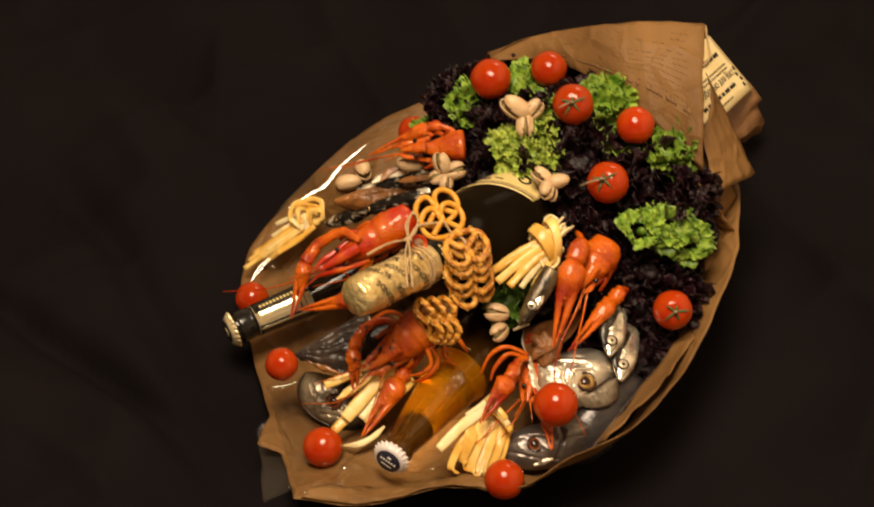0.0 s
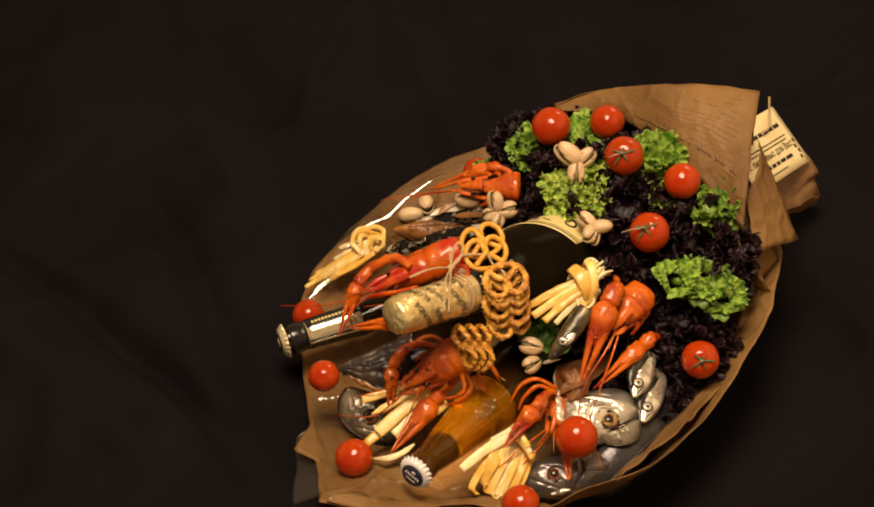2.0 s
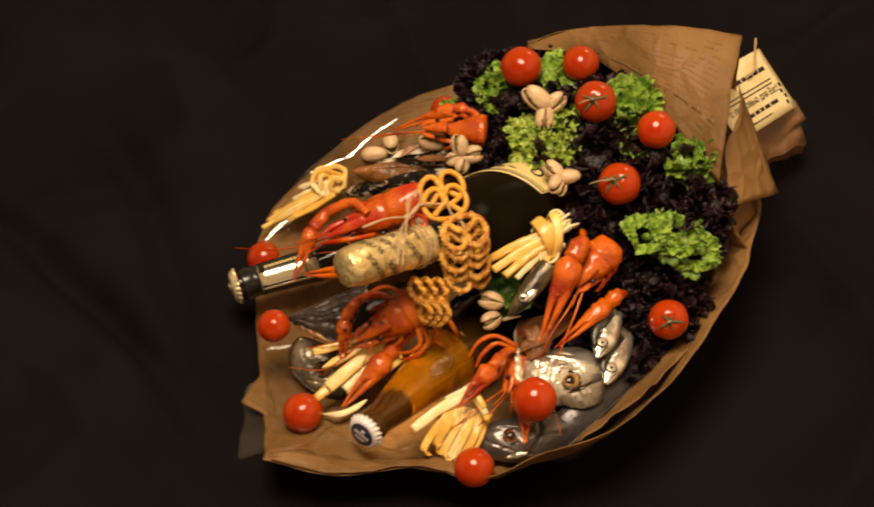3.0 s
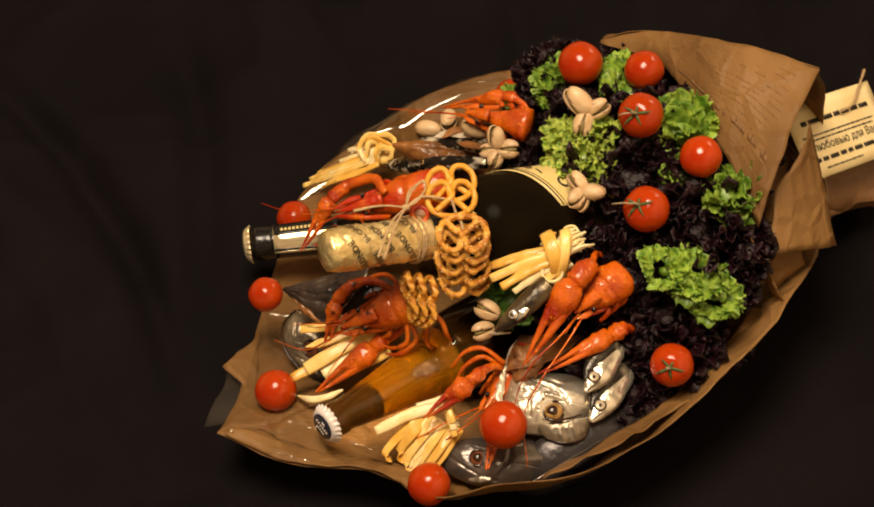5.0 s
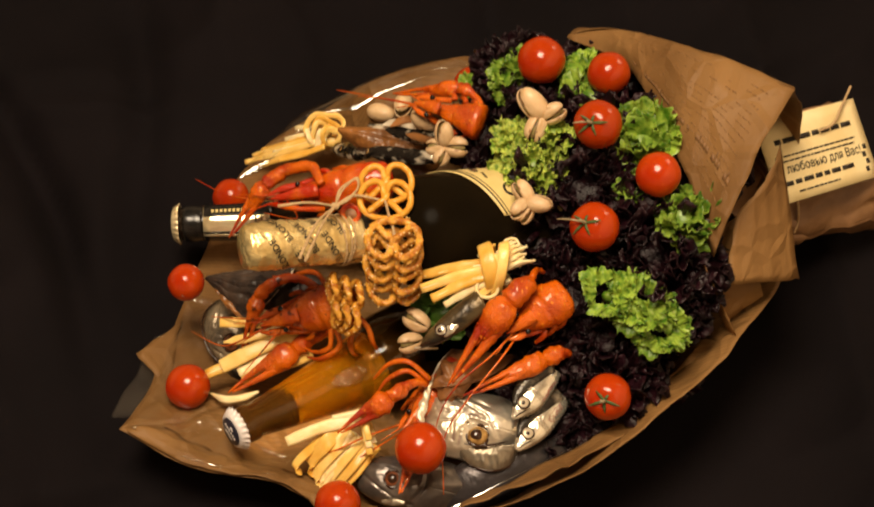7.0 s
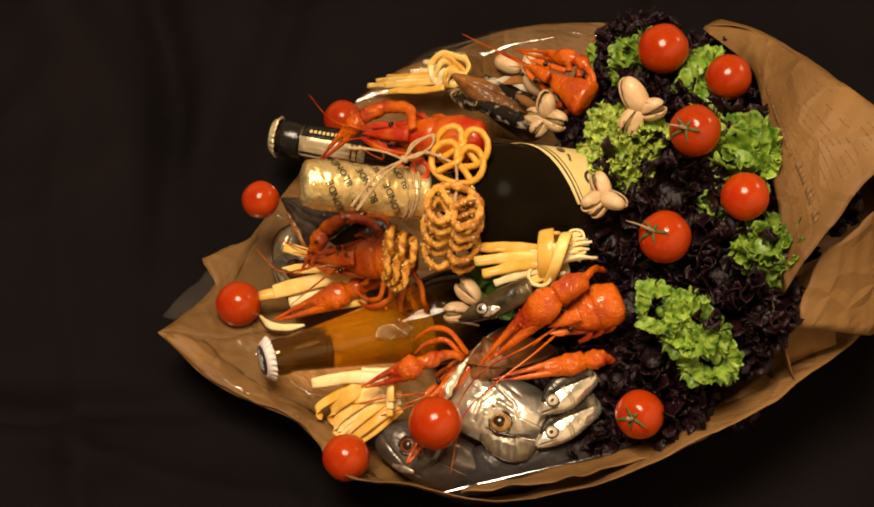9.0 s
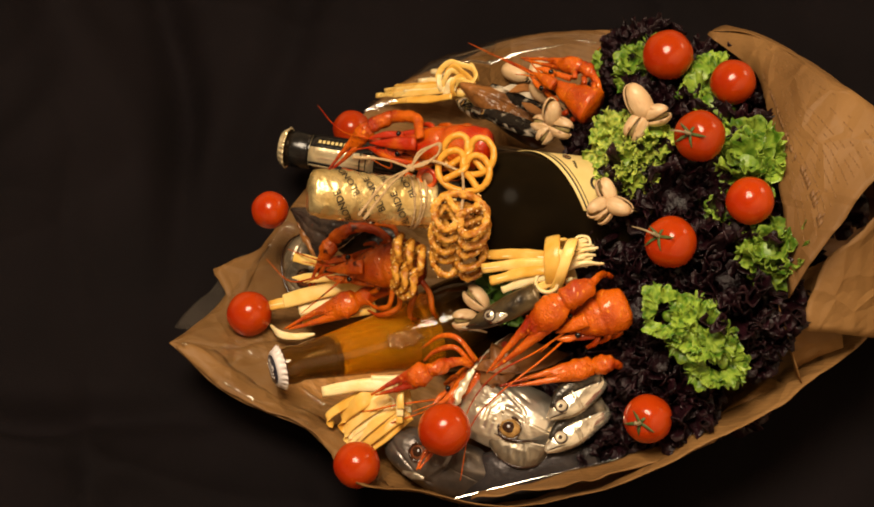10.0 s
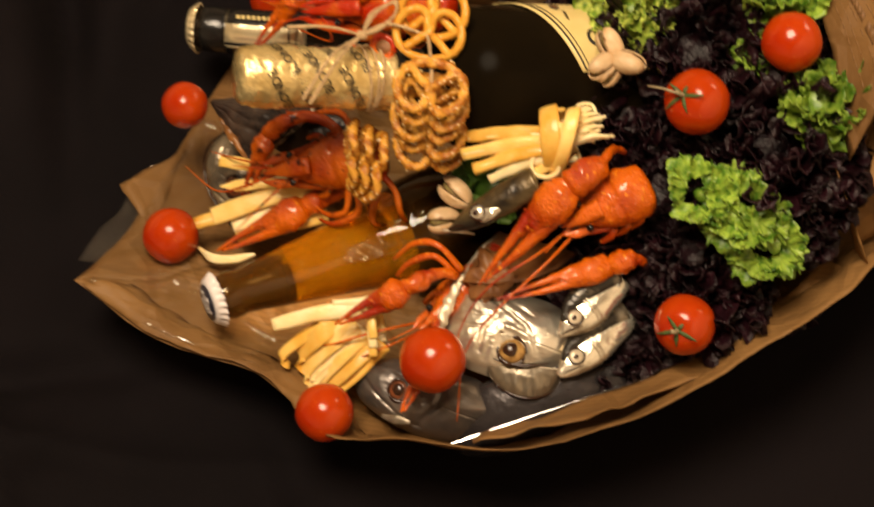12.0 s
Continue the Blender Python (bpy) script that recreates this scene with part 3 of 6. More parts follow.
# faded newspaper lines on the collar: illegible, so plain strokes
rng = random.Random(5)
strokes = []
for line_no in range(15):
    v = 0.10 + 0.052 * line_no
    u = 0.30 + 0.02 * line_no
    while u < 0.93:
        w = rng.uniform(0.008, 0.03)
        if rng.random() < 0.60:
            strokes.append(bar_on(collar, u, min(u + w, 0.95), v, v + 0.008, 0.0005))
        u += w + 0.008
part("small_print", join(*strokes), mat("pale_print", (0.222, 0.110, 0.034), 0.5, vary=(0.190, 0.092, 0.027), scale=300), paper)
u = 0.30
strokes = []
while u < 0.92:
    w = rng.uniform(0.010, 0.022)
    if rng.random() < 0.86:
        strokes.append(bar_on(collar, u, u + w, 0.66, 0.705, 0.0010))
        if rng.random() < 0.4:
            strokes.append(bar_on(collar, u, u + w * 0.3, 0.63, 0.66, 0.0010))
    u += w + rng.choice((0.004, 0.004, 0.02))
part("headline_print", join(*strokes), PRINT, paper)


# wrapped stems behind the collar
h0, h1 = V(.120, .160, .085), V(.234, .300, .048)
line = spline([h0, (h0 + h1) / 2 + V(0, 0, -.004), h1], 26)
t, side, ups = rails(line, (0, 0, 1))
rows = []
for i in range(26):
    s = i / 25
    rows.append([])
    for j in range(41):
        a = 2 * math.pi * j / 40
        fold = 1 + 0.06 * math.sin(5 * a + 3 * s) + 0.05 * math.sin(13 * a - 5 * s)
        p = line[i] + side[i] * math.cos(a) * (0.047 + 0.010 * s) * fold + ups[i] * math.sin(a) * (0.033 + 0.006 * s) * fold
        p = p + crumple(p, 0.006, 34) + V(0, 0, 1) * crease(p, 0.006, 30)
        p[2] = max(p[2], 0.0)
        rows[-1].append(p)
part("stem_wrap", sheet(rows, 0.0008), KRAFT_DARK, paper, "dark crinkled paper round the stems")
cap_rows = [[rows[-1][j] * s + (h1 - unit(h1 - h0) * 0.02 * (1 - s)) * (1 - s) for j in range(41)] for s in np.linspace(0.02, 1, 6)]
part("stem_end", sheet(cap_rows, 0.0008), KRAFT_DARK, paper)
for s, rr in ((0.42, 1.0), (0.47, 1.01), (0.52, 1.0)):
    i = int(s * 25)
    ring = [line[i] + side[i] * math.cos(a) * 0.054 * rr + ups[i] * math.sin(a) * 0.0385 * rr + t[i] * 0.004 * math.sin(2 * a) for a in np.linspace(0, 2 * math.pi, 26)]
    part("binding_twine", sweep(ring, 0.0012, 60, 6), TWINE, paper, "jute twine binding")

# ---- clear film over the left edge and the near edge ----
film = thing("cellophane_film", (-0.15, 0.15, 0.02), "clear crinkled cellophane film over the paper edge", "cellophane")
e0 = spline([(-.218, .075, .016), (-.206, .124, .024), (-.182, .152, .042), (-.142, .172, .074), (-.106, .196, .088), (-.072, .214, .094)], 40)
e1 = spline([(-.190, .060, .060), (-.185, .112, .055), (-.160, .137, .076), (-.125, .158, .105), (-.095, .170, .125), (-.062, .190, .128)], 40)
part("film_left", sheet([[e0[i] * (1 - v) + e1[i] * v + V(-0.3, 0.3, 0.6) * 0.014 * math.sin(math.pi * v) + crumple(e0[i] * (1 - v) + e1[i] * v, 0.0022, 30) for v in np.linspace(0, 1, 14)] for i in range(40)], 0.0001), FILM, film)
q00, q01, q10, q11 = V(-.186, -.078, .016), V(-.199, -.090, .014), V(-.164, -.165, .030), V(-.189, -.172, .020)
part("film_corner", sheet([[(q00 * (1 - v) + q01 * v) * (1 - u) + (q10 * (1 - v) + q11 * v) * u + crumple(q00 + (q10 - q00) * u, 0.003, 30) for v in np.linspace(0, 1, 10)] for u in np.linspace(0, 1, 14)], 0.0001), HAZE, film)
# strips added and tilted so the lamp's glint reaches the camera as streaks
STREAKS = (((-.183, .129, .065), (-.160, .143, .0715), (-.146, .149, .076), (-.131, .167, .084), (-.105, .188, .095)), ((-.214, .070, .030), (-.205, .082, .036), (-.196, .092, .040)))
for pts, wide, aim in zip(STREAKS, (.0016, .0026), (V(.03, -.48, .88), V(.10, -.45, .88))):
    ln = spline(pts, 30)
    tt = np.gradient(ln, axis=0)
    rows = []
    for q in np.linspace(-1, 1, 9):
        row = []
        for i, p in enumerate(ln):
            nn = unit(aim)
            sd = unit(np.cross(nn, tt[i]))
            ww = wide * math.sin(math.pi * (0.04 + 0.92 * i / 29)) * (0.6 + 0.5 * math.sin(i * 0.55) ** 2)
            row.append(p + sd * q * ww - nn * ww * 0.10 * q * q + crumple(p, 0.0006, 70))
        rows.append(row)
    part("film_crease", sheet(rows, 0.0001), FOLD, film)
# thin rolled film added for a bright glint line
FOLDS = (((-.190, .152, .044), (-.165, .168, .062), (-.140, .184, .078), (-.110, .204, .088)),)
for pts in FOLDS:
    part("film_fold", sweep(pts, [0.0004, 0.0010, 0.0012, 0.0010, 0.0004], 40, 8, rough=0.0003, freq=120), FOLD, film)
# the taut hem of the near film, running straight along the fish
# ribbon tilted and tapered to put the lamp's glint along the hem
hem_a, hem_b, hem_n = V(.0835, -.1612, .0700), V(.1610, -.0570, .0850), unit((.07, -.235, .97))
hem_d = unit(hem_b - hem_a)
hem_s = unit(np.cross(hem_n, hem_d))
rows = []
for q in np.linspace(-1, 1, 7):
    rows.append([hem_a * (1 - f) + hem_b * f + hem_s * q * 0.0006 * (1 - 0.93 * min(1.0, f * 1.6)) * min(1.0, 0.2 + 9 * f) - hem_n * 0.00003 * q * q + hem_n * 0.0004 * math.sin(3.1 * f) + crumple(hem_a * (1 - f) + hem_b * f, 0.00012, 60) for f in np.linspace(0, 1, 46)])
part("film_hem", sheet(rows, 0.0001), TAUT, film)
rows = []
for s in np.linspace(0.80, 0.985, 8):
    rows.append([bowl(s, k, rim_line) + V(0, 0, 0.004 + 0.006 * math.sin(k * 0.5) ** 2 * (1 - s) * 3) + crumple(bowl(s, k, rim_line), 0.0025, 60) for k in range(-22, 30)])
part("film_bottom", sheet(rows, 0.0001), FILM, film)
for ob in film.children:
    ob.visible_shadow = False


# ---- writing ----
def letters(body, size):
    """Flat letters in the built-in font: points in a plane and faces, centred."""
    cu = bpy.data.curves.new("letters", "FONT")
    cu.offset = size * 0.010
    cu.body, cu.size, cu.align_x, cu.align_y, cu.resolution_u = body, size, "CENTER", "CENTER", 2
    ob = new("letters", cu)
    me = bpy.data.meshes.new_from_object(ob.evaluated_get(bpy.context.evaluated_depsgraph_get()))
    v = np.array([tuple(p.co)[:2] for p in me.vertices])
    f = [tuple(p.vertices) for p in me.polygons]
    bpy.data.objects.remove(ob)
    bpy.data.curves.remove(cu)
    bpy.data.meshes.remove(me)
    return v, f


# ---- tag on the stems ----
ta, tb, tc, td = V(.186, .232, .150), V(.224, .310, .121), V(.266, .263, .091), V(.2135, .185, .120)
tx, ty = unit((tb - ta) + (tc - td)), unit(((ta - td) + (tb - tc)))
ty = unit(ty - tx * (ty @ tx))
tn = np.cross(tx, ty)
if tn[2] < 0:
    tn = -tn
tm = (ta + tb + tc + td) / 4
tw, th = (np.linalg.norm(tb - ta) + np.linalg.norm(tc - td)) / 2, (np.linalg.norm(ta - td) + np.linalg.norm(tb - tc)) / 2

tm, tw = tm - tx * 0.010, tw + 0.020


def tag_place(x, y, lift=0.0):
    return tm + tx * x + ty * y + tn * (lift + 0.0015 * math.cos(x * 40))


tag = thing("gift_tag", tm - V(0, 0, 0.01), "cream paper gift tag with black lettering on a jute string", "tag")
part("card", sheet([[tag_place(x, y) for y in np.linspace(-th / 2, th / 2, 8)] for x in np.linspace(-tw / 2, tw / 2, 14)], 0.0006), CARD, tag)


def bars(y, x0, x1, h, gaps, seed):
    r, out, x = random.Random(seed), [], x0
    while x < x1:
        w = r.uniform(0.5, 1.6) * gaps
        xe = min(x + w, x1)
        out.append(sheet([[tag_place(xx, yy, 0.0006) for yy in (y - h / 2, y + h / 2)] for xx in np.linspace(x, xe, 3)], 0.0002))
        x = xe + gaps * 0.22
    return join(*out)


part("title_bars", bars(th * 0.22, -tw * 0.38, tw * 0.40, 0.0040, 0.010, 1), INK, tag)
part("small_bars", bars(th * 0.04, -tw * 0.42, tw * 0.38, 0.0014, 0.005, 2), INK, tag)
part("small_bars", bars(-th * 0.02, -tw * 0.40, tw * 0.36, 0.0014, 0.005, 3), INK, tag)
part("number_bars", bars(-th * 0.28, -tw * 0.40, tw * 0.28, 0.0036, 0.011, 4), INK, tag)
part("small_bars", bars(-th * 0.40, -tw * 0.30, tw * 0.10, 0.0014, 0.005, 6), INK, tag)
part("ornament", join(*[sheet([[tag_place(tw * 0.43 + xx * 0.004 + 0.003 * k % 0.005 - 0.004, -th * 0.40 + 0.006 * k + yy * 0.004, 0.0006) for yy in (0, 1)] for xx in (0, 1)], 0.0002) for k in range(4)]), INK, tag)
v2, f2 = letters("\u0441 \u043b\u044e\u0431\u043e\u0432\u044c\u044e \u0434\u043b\u044f \u0412\u0430\u0441!", 0.0098)
part("lettering", (np.array([tag_place(x - 0.001, y - th * 0.12, 0.0007) for x, y in v2]), f2), INK, tag)
part("string", sweep([tag_place(tw * 0.02, th * 0.22, 0.004), tag_place(tw * 0.18, th * 0.26, 0.004), tag_place(tw * 0.34, th * 0.46, 0.004), tag_place(tw * 0.46, th * 0.64, 0.006)], 0.0011, 30, 6, rough=0.0003, freq=900), TWINE, tag, "jute string")


# ---- bottles ----
def along(profile, d):
    return np.interp(d, [p[0] for p in profile], [p[1] for p in profile])


def bottle_frame(axis, top=(0, -0.5, 0.86)):
    a = unit(axis)
    u = unit(np.asarray(top, float) - a * (a @ np.asarray(top, float)))
    return a, u, np.cross(a, u)


def wrap(start, fr, profile, d, ang, lift):
    """A place on a bottle's skin: d along it, ang round it from its upper side."""
    a, u, w = fr
    return np.asarray(start) + a * d + (along(profile, d) + lift) * (u * math.cos(ang) + w * math.sin(ang))


def patch(start, fr, profile, d0, d1, a0, a1, lift, nd=12, na=16, thick=0.0002, cut=None):
    return sheet([[wrap(start, fr, profile, d0 + (d1 - d0) * i / (nd - 1) + (cut(a0 + (a1 - a0) * j / (na - 1)) * (1 - i / (nd - 1)) if cut else 0), a0 + (a1 - a0) * j / (na - 1), lift) for j in range(na)] for i in range(nd)], thick)


def crown(start, axis, r=0.0136, flare=0.0160, h=0.0062, teeth=21):
    """A crown cork: flat top at start, skirt along the axis with pressed teeth."""
    a = unit(axis)
    u = unit(np.cross(a, (0.3, 0.2, 1.0)))
    w = np.cross(a, u)
    seg = teeth * 6
    prof = ((0.0, 0.0001, 0), (0.0, r * 0.72, 0), (0.0003, r * 0.90, 0), (0.0012, r * 0.99, 0), (0.0026, r * 1.04, 0.15), (h * 0.7, r * 1.09, 0.6), (h, flare, 1.0), (h, flare - 0.0009, 1.0))
    verts = []
    for d, rad, m in prof:
        for j in range(seg):
            ph = 2 * math.pi * j / seg
            rr = rad + m * 0.0011 * math.cos(teeth * ph)
            verts.append(np.asarray(start) + a * d + rr * (u * math.cos(ph) + w * math.sin(ph)))
    n = len(prof)
    return np.array(verts), [(i * seg + j, i * seg + (j + 1) % seg, (i + 1) * seg + (j + 1) % seg, (i + 1) * seg + j) for i in range(n - 1) for j in range(seg)]


# large dark bottle with a gold foil neck
b0, bax = V(-.108, -.092, .188), unit((.69, .69, -.26))
fr = bottle_frame(bax)
prof = [(0, .0125), (.002, .0150), (.006, .0162), (.018, .0172), (.030, .0172), (.036, .0164), (.090, .0172), (.104, .0180), (.112, .0235), (.122, .0340), (.132, .0410), (.144, .0434), (.295, .0435), (.300, .0405)]
big = thing("large_beer_bottle", (b0 + bax * 0.2) - V(0, 0, 0.045), "large dark green glass bottle with crinkled gold foil neck", "bottle")
part("glass", lathe([p for p in prof if p[0] > .080], b0, bax, 56), GLASS_DARK, big)
fp = []
for d in np.linspace(0, .088, 46):
    fp.append((d, along(prof, d) + 0.0005 + 0.0003 * math.sin(d * 900)))
fv, ff = lathe([(0, 0.002)] + fp, b0, bax, 56)
fv = np.array([p + crumple(p, 0.0007, 190) for p in fv])
foil = part("foil", (fv, ff), GOLD, big, "crinkled gold foil with black lettering")
part("black_band", lathe([(.0885, along(prof, .0885) + .0004), (.104, along(prof, .104) + .0004)], b0, bax, 56, cap=False), BLACK_FOIL, big)
# the same word over and over, in slanting staggered rows
c, s = math.cos(2.1), math.sin(2.1)
lv, lf = letters("BLONDE", 0.0070)
for row in range(-4, 5):
    for col in (-1, 0, 1):
        run = (col + 0.5 * (row % 2)) * 0.036
        dd, arc = 0.043 + run * c - row * 0.0120 * s, run * s + row * 0.0120 * c
        if 0.016 < dd < 0.074 and abs(arc) < 0.030:
            pts = np.array([wrap(b0, fr, prof, min(max(dd + (x * c - y * s), 0.004), 0.086), -(arc + x * s + y * c) / 0.0172, 0.0014) for x, y in lv])
            part("lettering", (pts, lf), INK, foil)


def label_edge(ang):
    return .156 + .0222 * (ang + 1.30)


def on_label(ang, v, lift=0.0):
    """The shoulder label: ang round the bottle, v from its slanting lower edge (0) to the base side (1)."""
    d = label_edge(ang) * (1 - v) + .245 * v
    return wrap(b0, fr, prof, d, ang, .0012 + lift)


def label_ring(d, ang, r, w, squash=1.0):
    rows_ = []
    for q in np.linspace(0, 2 * math.pi, 26):
        rows_.append([wrap(b0, fr, prof, d + k * math.cos(q) * squash, ang + k * math.sin(q) / 0.040, .0019) for k in (r - w / 2, r + w / 2)])
    return sheet(rows_, 0.0002)


lab = part("shoulder_label", sheet([[on_label(a, v) for v in np.linspace(0, 1, 14)] for a in np.linspace(-1.70, 0.06, 34)], 0.0004), LABEL, big, "cream paper shoulder label with thin dark rim")
for v0, v1 in ((0.035, 0.055), (0.085, 0.095)):
    part("label_rim", sheet([[on_label(a, v, 0.0005) for v in (v0, v1)] for a in np.linspace(-1.66, 0.04, 30)], 0.0002), INK, lab)
part("emblem", label_ring(.1790, -1.05, .0034, .0010, 0.75), NAVY, lab)
part("emblem", label_ring(.1790, -1.05, .0015, .0014, 0.75), PRINT, lab)
part("ring_mark", label_ring(.1965, -.42, .0046, .0019), INK, lab)
for k in range(6):
    part("mark", sheet([[wrap(b0, fr, prof, d, -.90 + .035 * k + q, .0019) for d in (.1815 + .0009 * (k % 2), .1835)] for q in (0, .020)], 0.0002), INK, lab)
for k in range(5):
    part("name_bar", patch(b0, fr, prof, .0925, .0965 if k % 2 else .0950, -0.30 + 0.17 * k, -0.19 + 0.17 * k, 0.0009, 3, 3), LABEL, big)
    part("name_bar", patch(b0, fr, prof, .0980, .1010, -0.26 + 0.16 * k, -0.17 + 0.16 * k, 0.0009, 3, 3), LABEL, big)

# twine bow round the foil
bow = thing("twine_bow", b0 + bax * 0.07 + V(0, 0, -.02), "jute twine tied in a bow round the foil neck", "twine")
for k in range(3):
    ring = [wrap(b0, fr, prof, 0.071 + 0.0030 * k + 0.0022 * math.sin(a + k), a, 0.0014) for a in np.linspace(0, 2 * math.pi, 22)]
    part("coil", sweep(ring, 0.0008, 50, 6, rough=0.0003, freq=900), TWINE, bow)
knot_at = V(-.0640, -.0355, .1975)
part("knot", blob(knot_at, ((.0034, 0, 0), (0, .0028, 0), (0, 0, .0024)), 12, 8, 0.25, 400), TWINE, bow)
for ends in ((V(-.080, -.045, .203), V(-.0973, -.059, .2044)), (V(-.066, -.060, .2035), V(-.0640, -.0888, .1975)), (V(-.062, -.058, .2035), V(-.0600, -.0880, .1960))):
    part("end", sweep([knot_at, *ends], [0.0009, 0.0009, 0.0013], 18, 6, rough=0.0004, freq=800), TWINE, bow)
for k in (0, 1):
    loop = [knot_at, V(-.066 + .002 * k, -.024, .203), V(-.0605, -.011 + .002 * k, .203), V(-.0560, -.016, .201), V(-.0590 + .001 * k, -.028, .199), knot_at]
    part("loop", sweep(loop, 0.0008, 36, 6, rough=0.0003, freq=800), TWINE, bow)

# smaller dark bottle, gold cap
c0, cax = V(-.226, -.010, .053), unit((.885, .46, .05))
fr2 = bottle_frame(cax)
prof2 = [(0, .0125), (.004, .0128), (.010, .0140), (.016, .0140), (.020, .0132), (.060, .0142), (.090, .0165), (.120, .0245), (.140, .0290), (.228, .0300), (.235, .0280)]
small = thing("small_beer_bottle", c0 + cax * 0.15 - V(0, 0, 0.03), "small dark bottle with gold crown cap and gold neck foil", "bottle")
part("glass", lathe(prof2, c0 + cax * 0.002, cax, 44), GLASS_BROWN, small)
cap = part("cap", crown(c0 - cax * 0.0015, cax), GOLD_BRIGHT, small, "gold crown cap")
part("cap_print", lathe([(0.0, .0002), (0.0, .0095), (0.0006, .0098)], c0 - cax * 0.0021, cax, 30), BLACK_FOIL, cap)
part("cap_emblem", lathe([(0.0, .0002), (0.0, .0048), (0.0005, .0050)], c0 - cax * 0.0026, cax, 24), GOLD_BRIGHT, cap)
part("collar_foil", patch(c0, fr2, prof2, .008, .0235, -math.pi, math.pi, .0006, 8, 40), BLACK_FOIL, small)
sleeve = part("neck_label", patch(c0, fr2, prof2, .0245, .078, -math.pi, math.pi, .0006, 10, 40), GOLD_BRIGHT, small, "pale gold neck foil")
part("black_panel", patch(c0, fr2, prof2, .0250, .080, -1.95, -0.16, .0010, 10, 18), BLACK_FOIL, sleeve)
part("black_panel", patch(c0, fr2, prof2, .0250, .080, 0.70, 2.20, .0010, 10, 18), BLACK_FOIL, sleeve)
part("gold_line", patch(c0, fr2, prof2, .0255, .079, 0.86, 1.00, .0014, 10, 4), GOLD_BRIGHT, sleeve)
for k in range(10):
    d = .031 + k * .0034
    part("name_bar", patch(c0, fr2, prof2, d, d + .0023, -0.60, -0.40, .0014, 3, 4), LABEL, sleeve)
part("edge_line", patch(c0, fr2, prof2, .066, .0672, -0.15, 0.9, .0010, 2, 14), INK, sleeve)
part("edge_line", patch(c0, fr2, prof2, .071, .0718, -0.15, 0.9, .0010, 2, 14), INK, sleeve)

# clear bottle of golden beer
k0 = V(-.081, -.167, .071)
kax = unit(V(math.cos(radians(62)), math.sin(radians(62)), -.15))
fr3 = bottle_frame(kax)
prof3 = [(0, .0122), (.004, .0128), (.009, .0140), (.014, .0140), (.017, .0130), (.040, .0163), (.075, .0212), (.108, .0262), (.118, .0296), (.128, .0334), (.138, .0352), (.150, .0356), (.230, .0356), (.238, .0325)]
clear = thing("clear_beer_bottle", k0 + kax * 0.16 - V(0, 0, 0.03), "clear glass bottle of golden beer with white crown cap", "bottle")
g = part("glass", lathe(prof3, k0 + kax * 0.002, kax, 48), GLASS_CLEAR, clear)
liquid = [(d, along(prof3, d - .002) - .0020) for d in np.linspace(.052, .122, 26)]
lv, lf = lathe([(.0495, .001)] + liquid, k0, kax, 48)
lv = np.array([p + kax * (0.012 * noise.noise(Vector(p * 90)) - 0.010 * ((p - k0) @ fr3[2] < -0.004)) * ((p - k0) @ kax < .056) for p in lv])
beer = part("beer", (lv, lf), BEER, clear, "golden beer filling the bottle below the neck")
# solid brown fill added in the empty neck to imitate its dark reflections
neck = part("neck_air", lathe([(.0035, .001)] + [(d, along(prof3, d - .002) - .0021) for d in np.linspace(.0036, .0480, 16)] + [(.0482, .001)], k0, kax, 40), NECK, clear, "brown fill standing in for the dark seen through the neck")
neck.visible_shadow = False
# lower beer darkened by its colour to stand for shade
part("shaded_beer", lathe([(.1225, .001)] + [(d, along(prof3, d - .002) - .0019) for d in np.linspace(.1226, .229, 20)], k0, kax, 48), BEER_SHADED, clear, "lower half of the beer, its shade painted dark")
g.visible_shadow = beer.visible_shadow = False
cap = part("cap", crown(k0 - kax * 0.0015, kax), WHITE_TIN, clear, "white crown cap with dark blue disc")
part("cap_print", lathe([(0.0, .0002), (0.0, .0108), (0.0006, .0111)], k0 - kax * 0.0021, kax, 36), NAVY, cap)
cu, cw = fr3[1], fr3[2]
for row, (y, half, h) in enumerate(((.0048, .0030, .0030), (.0004, .0078, .0034), (-.0046, .0050, .0020))):
    n_bar = (1, 6, 5)[row]
    for m in range(n_bar):
        x = (m - (n_bar - 1) / 2) * 2 * half / n_bar
        pc = k0 - kax * 0.0026 + cu * y + cw * x
        part("cap_bar", blob(pc, (cw * half / n_bar * 0.75, cu * h / 2, kax * 0.0003), 10, 5), WHITE_TIN, cap)
part("pressed_marks", join(*[blob(wrap(k0, fr3, prof3, .074 + .0021 * i + .0012 * j, 0.05 + 0.052 * (j + (i % 2) * 0.5), 0.0002), ((.0006, 0, 0), (0, .0006, 0), (0, 0, .0006)), 6, 4) for i in range(14) for j in range(9) if 3 < i + j < 18 and math.sin(i * 37 + j * 91) > -0.75]), FOLD, clear, "raised dots on the glass")


# ---- tomatoes ----
FACE = unit((0.12, -0.55, 0.82))


def basis(n, hint=(1, 0, 0)):
    n = unit(n)
    x = unit(np.asarray(hint, float) - n * (n @ np.asarray(hint, float)))
    return x, np.cross(n, x), n


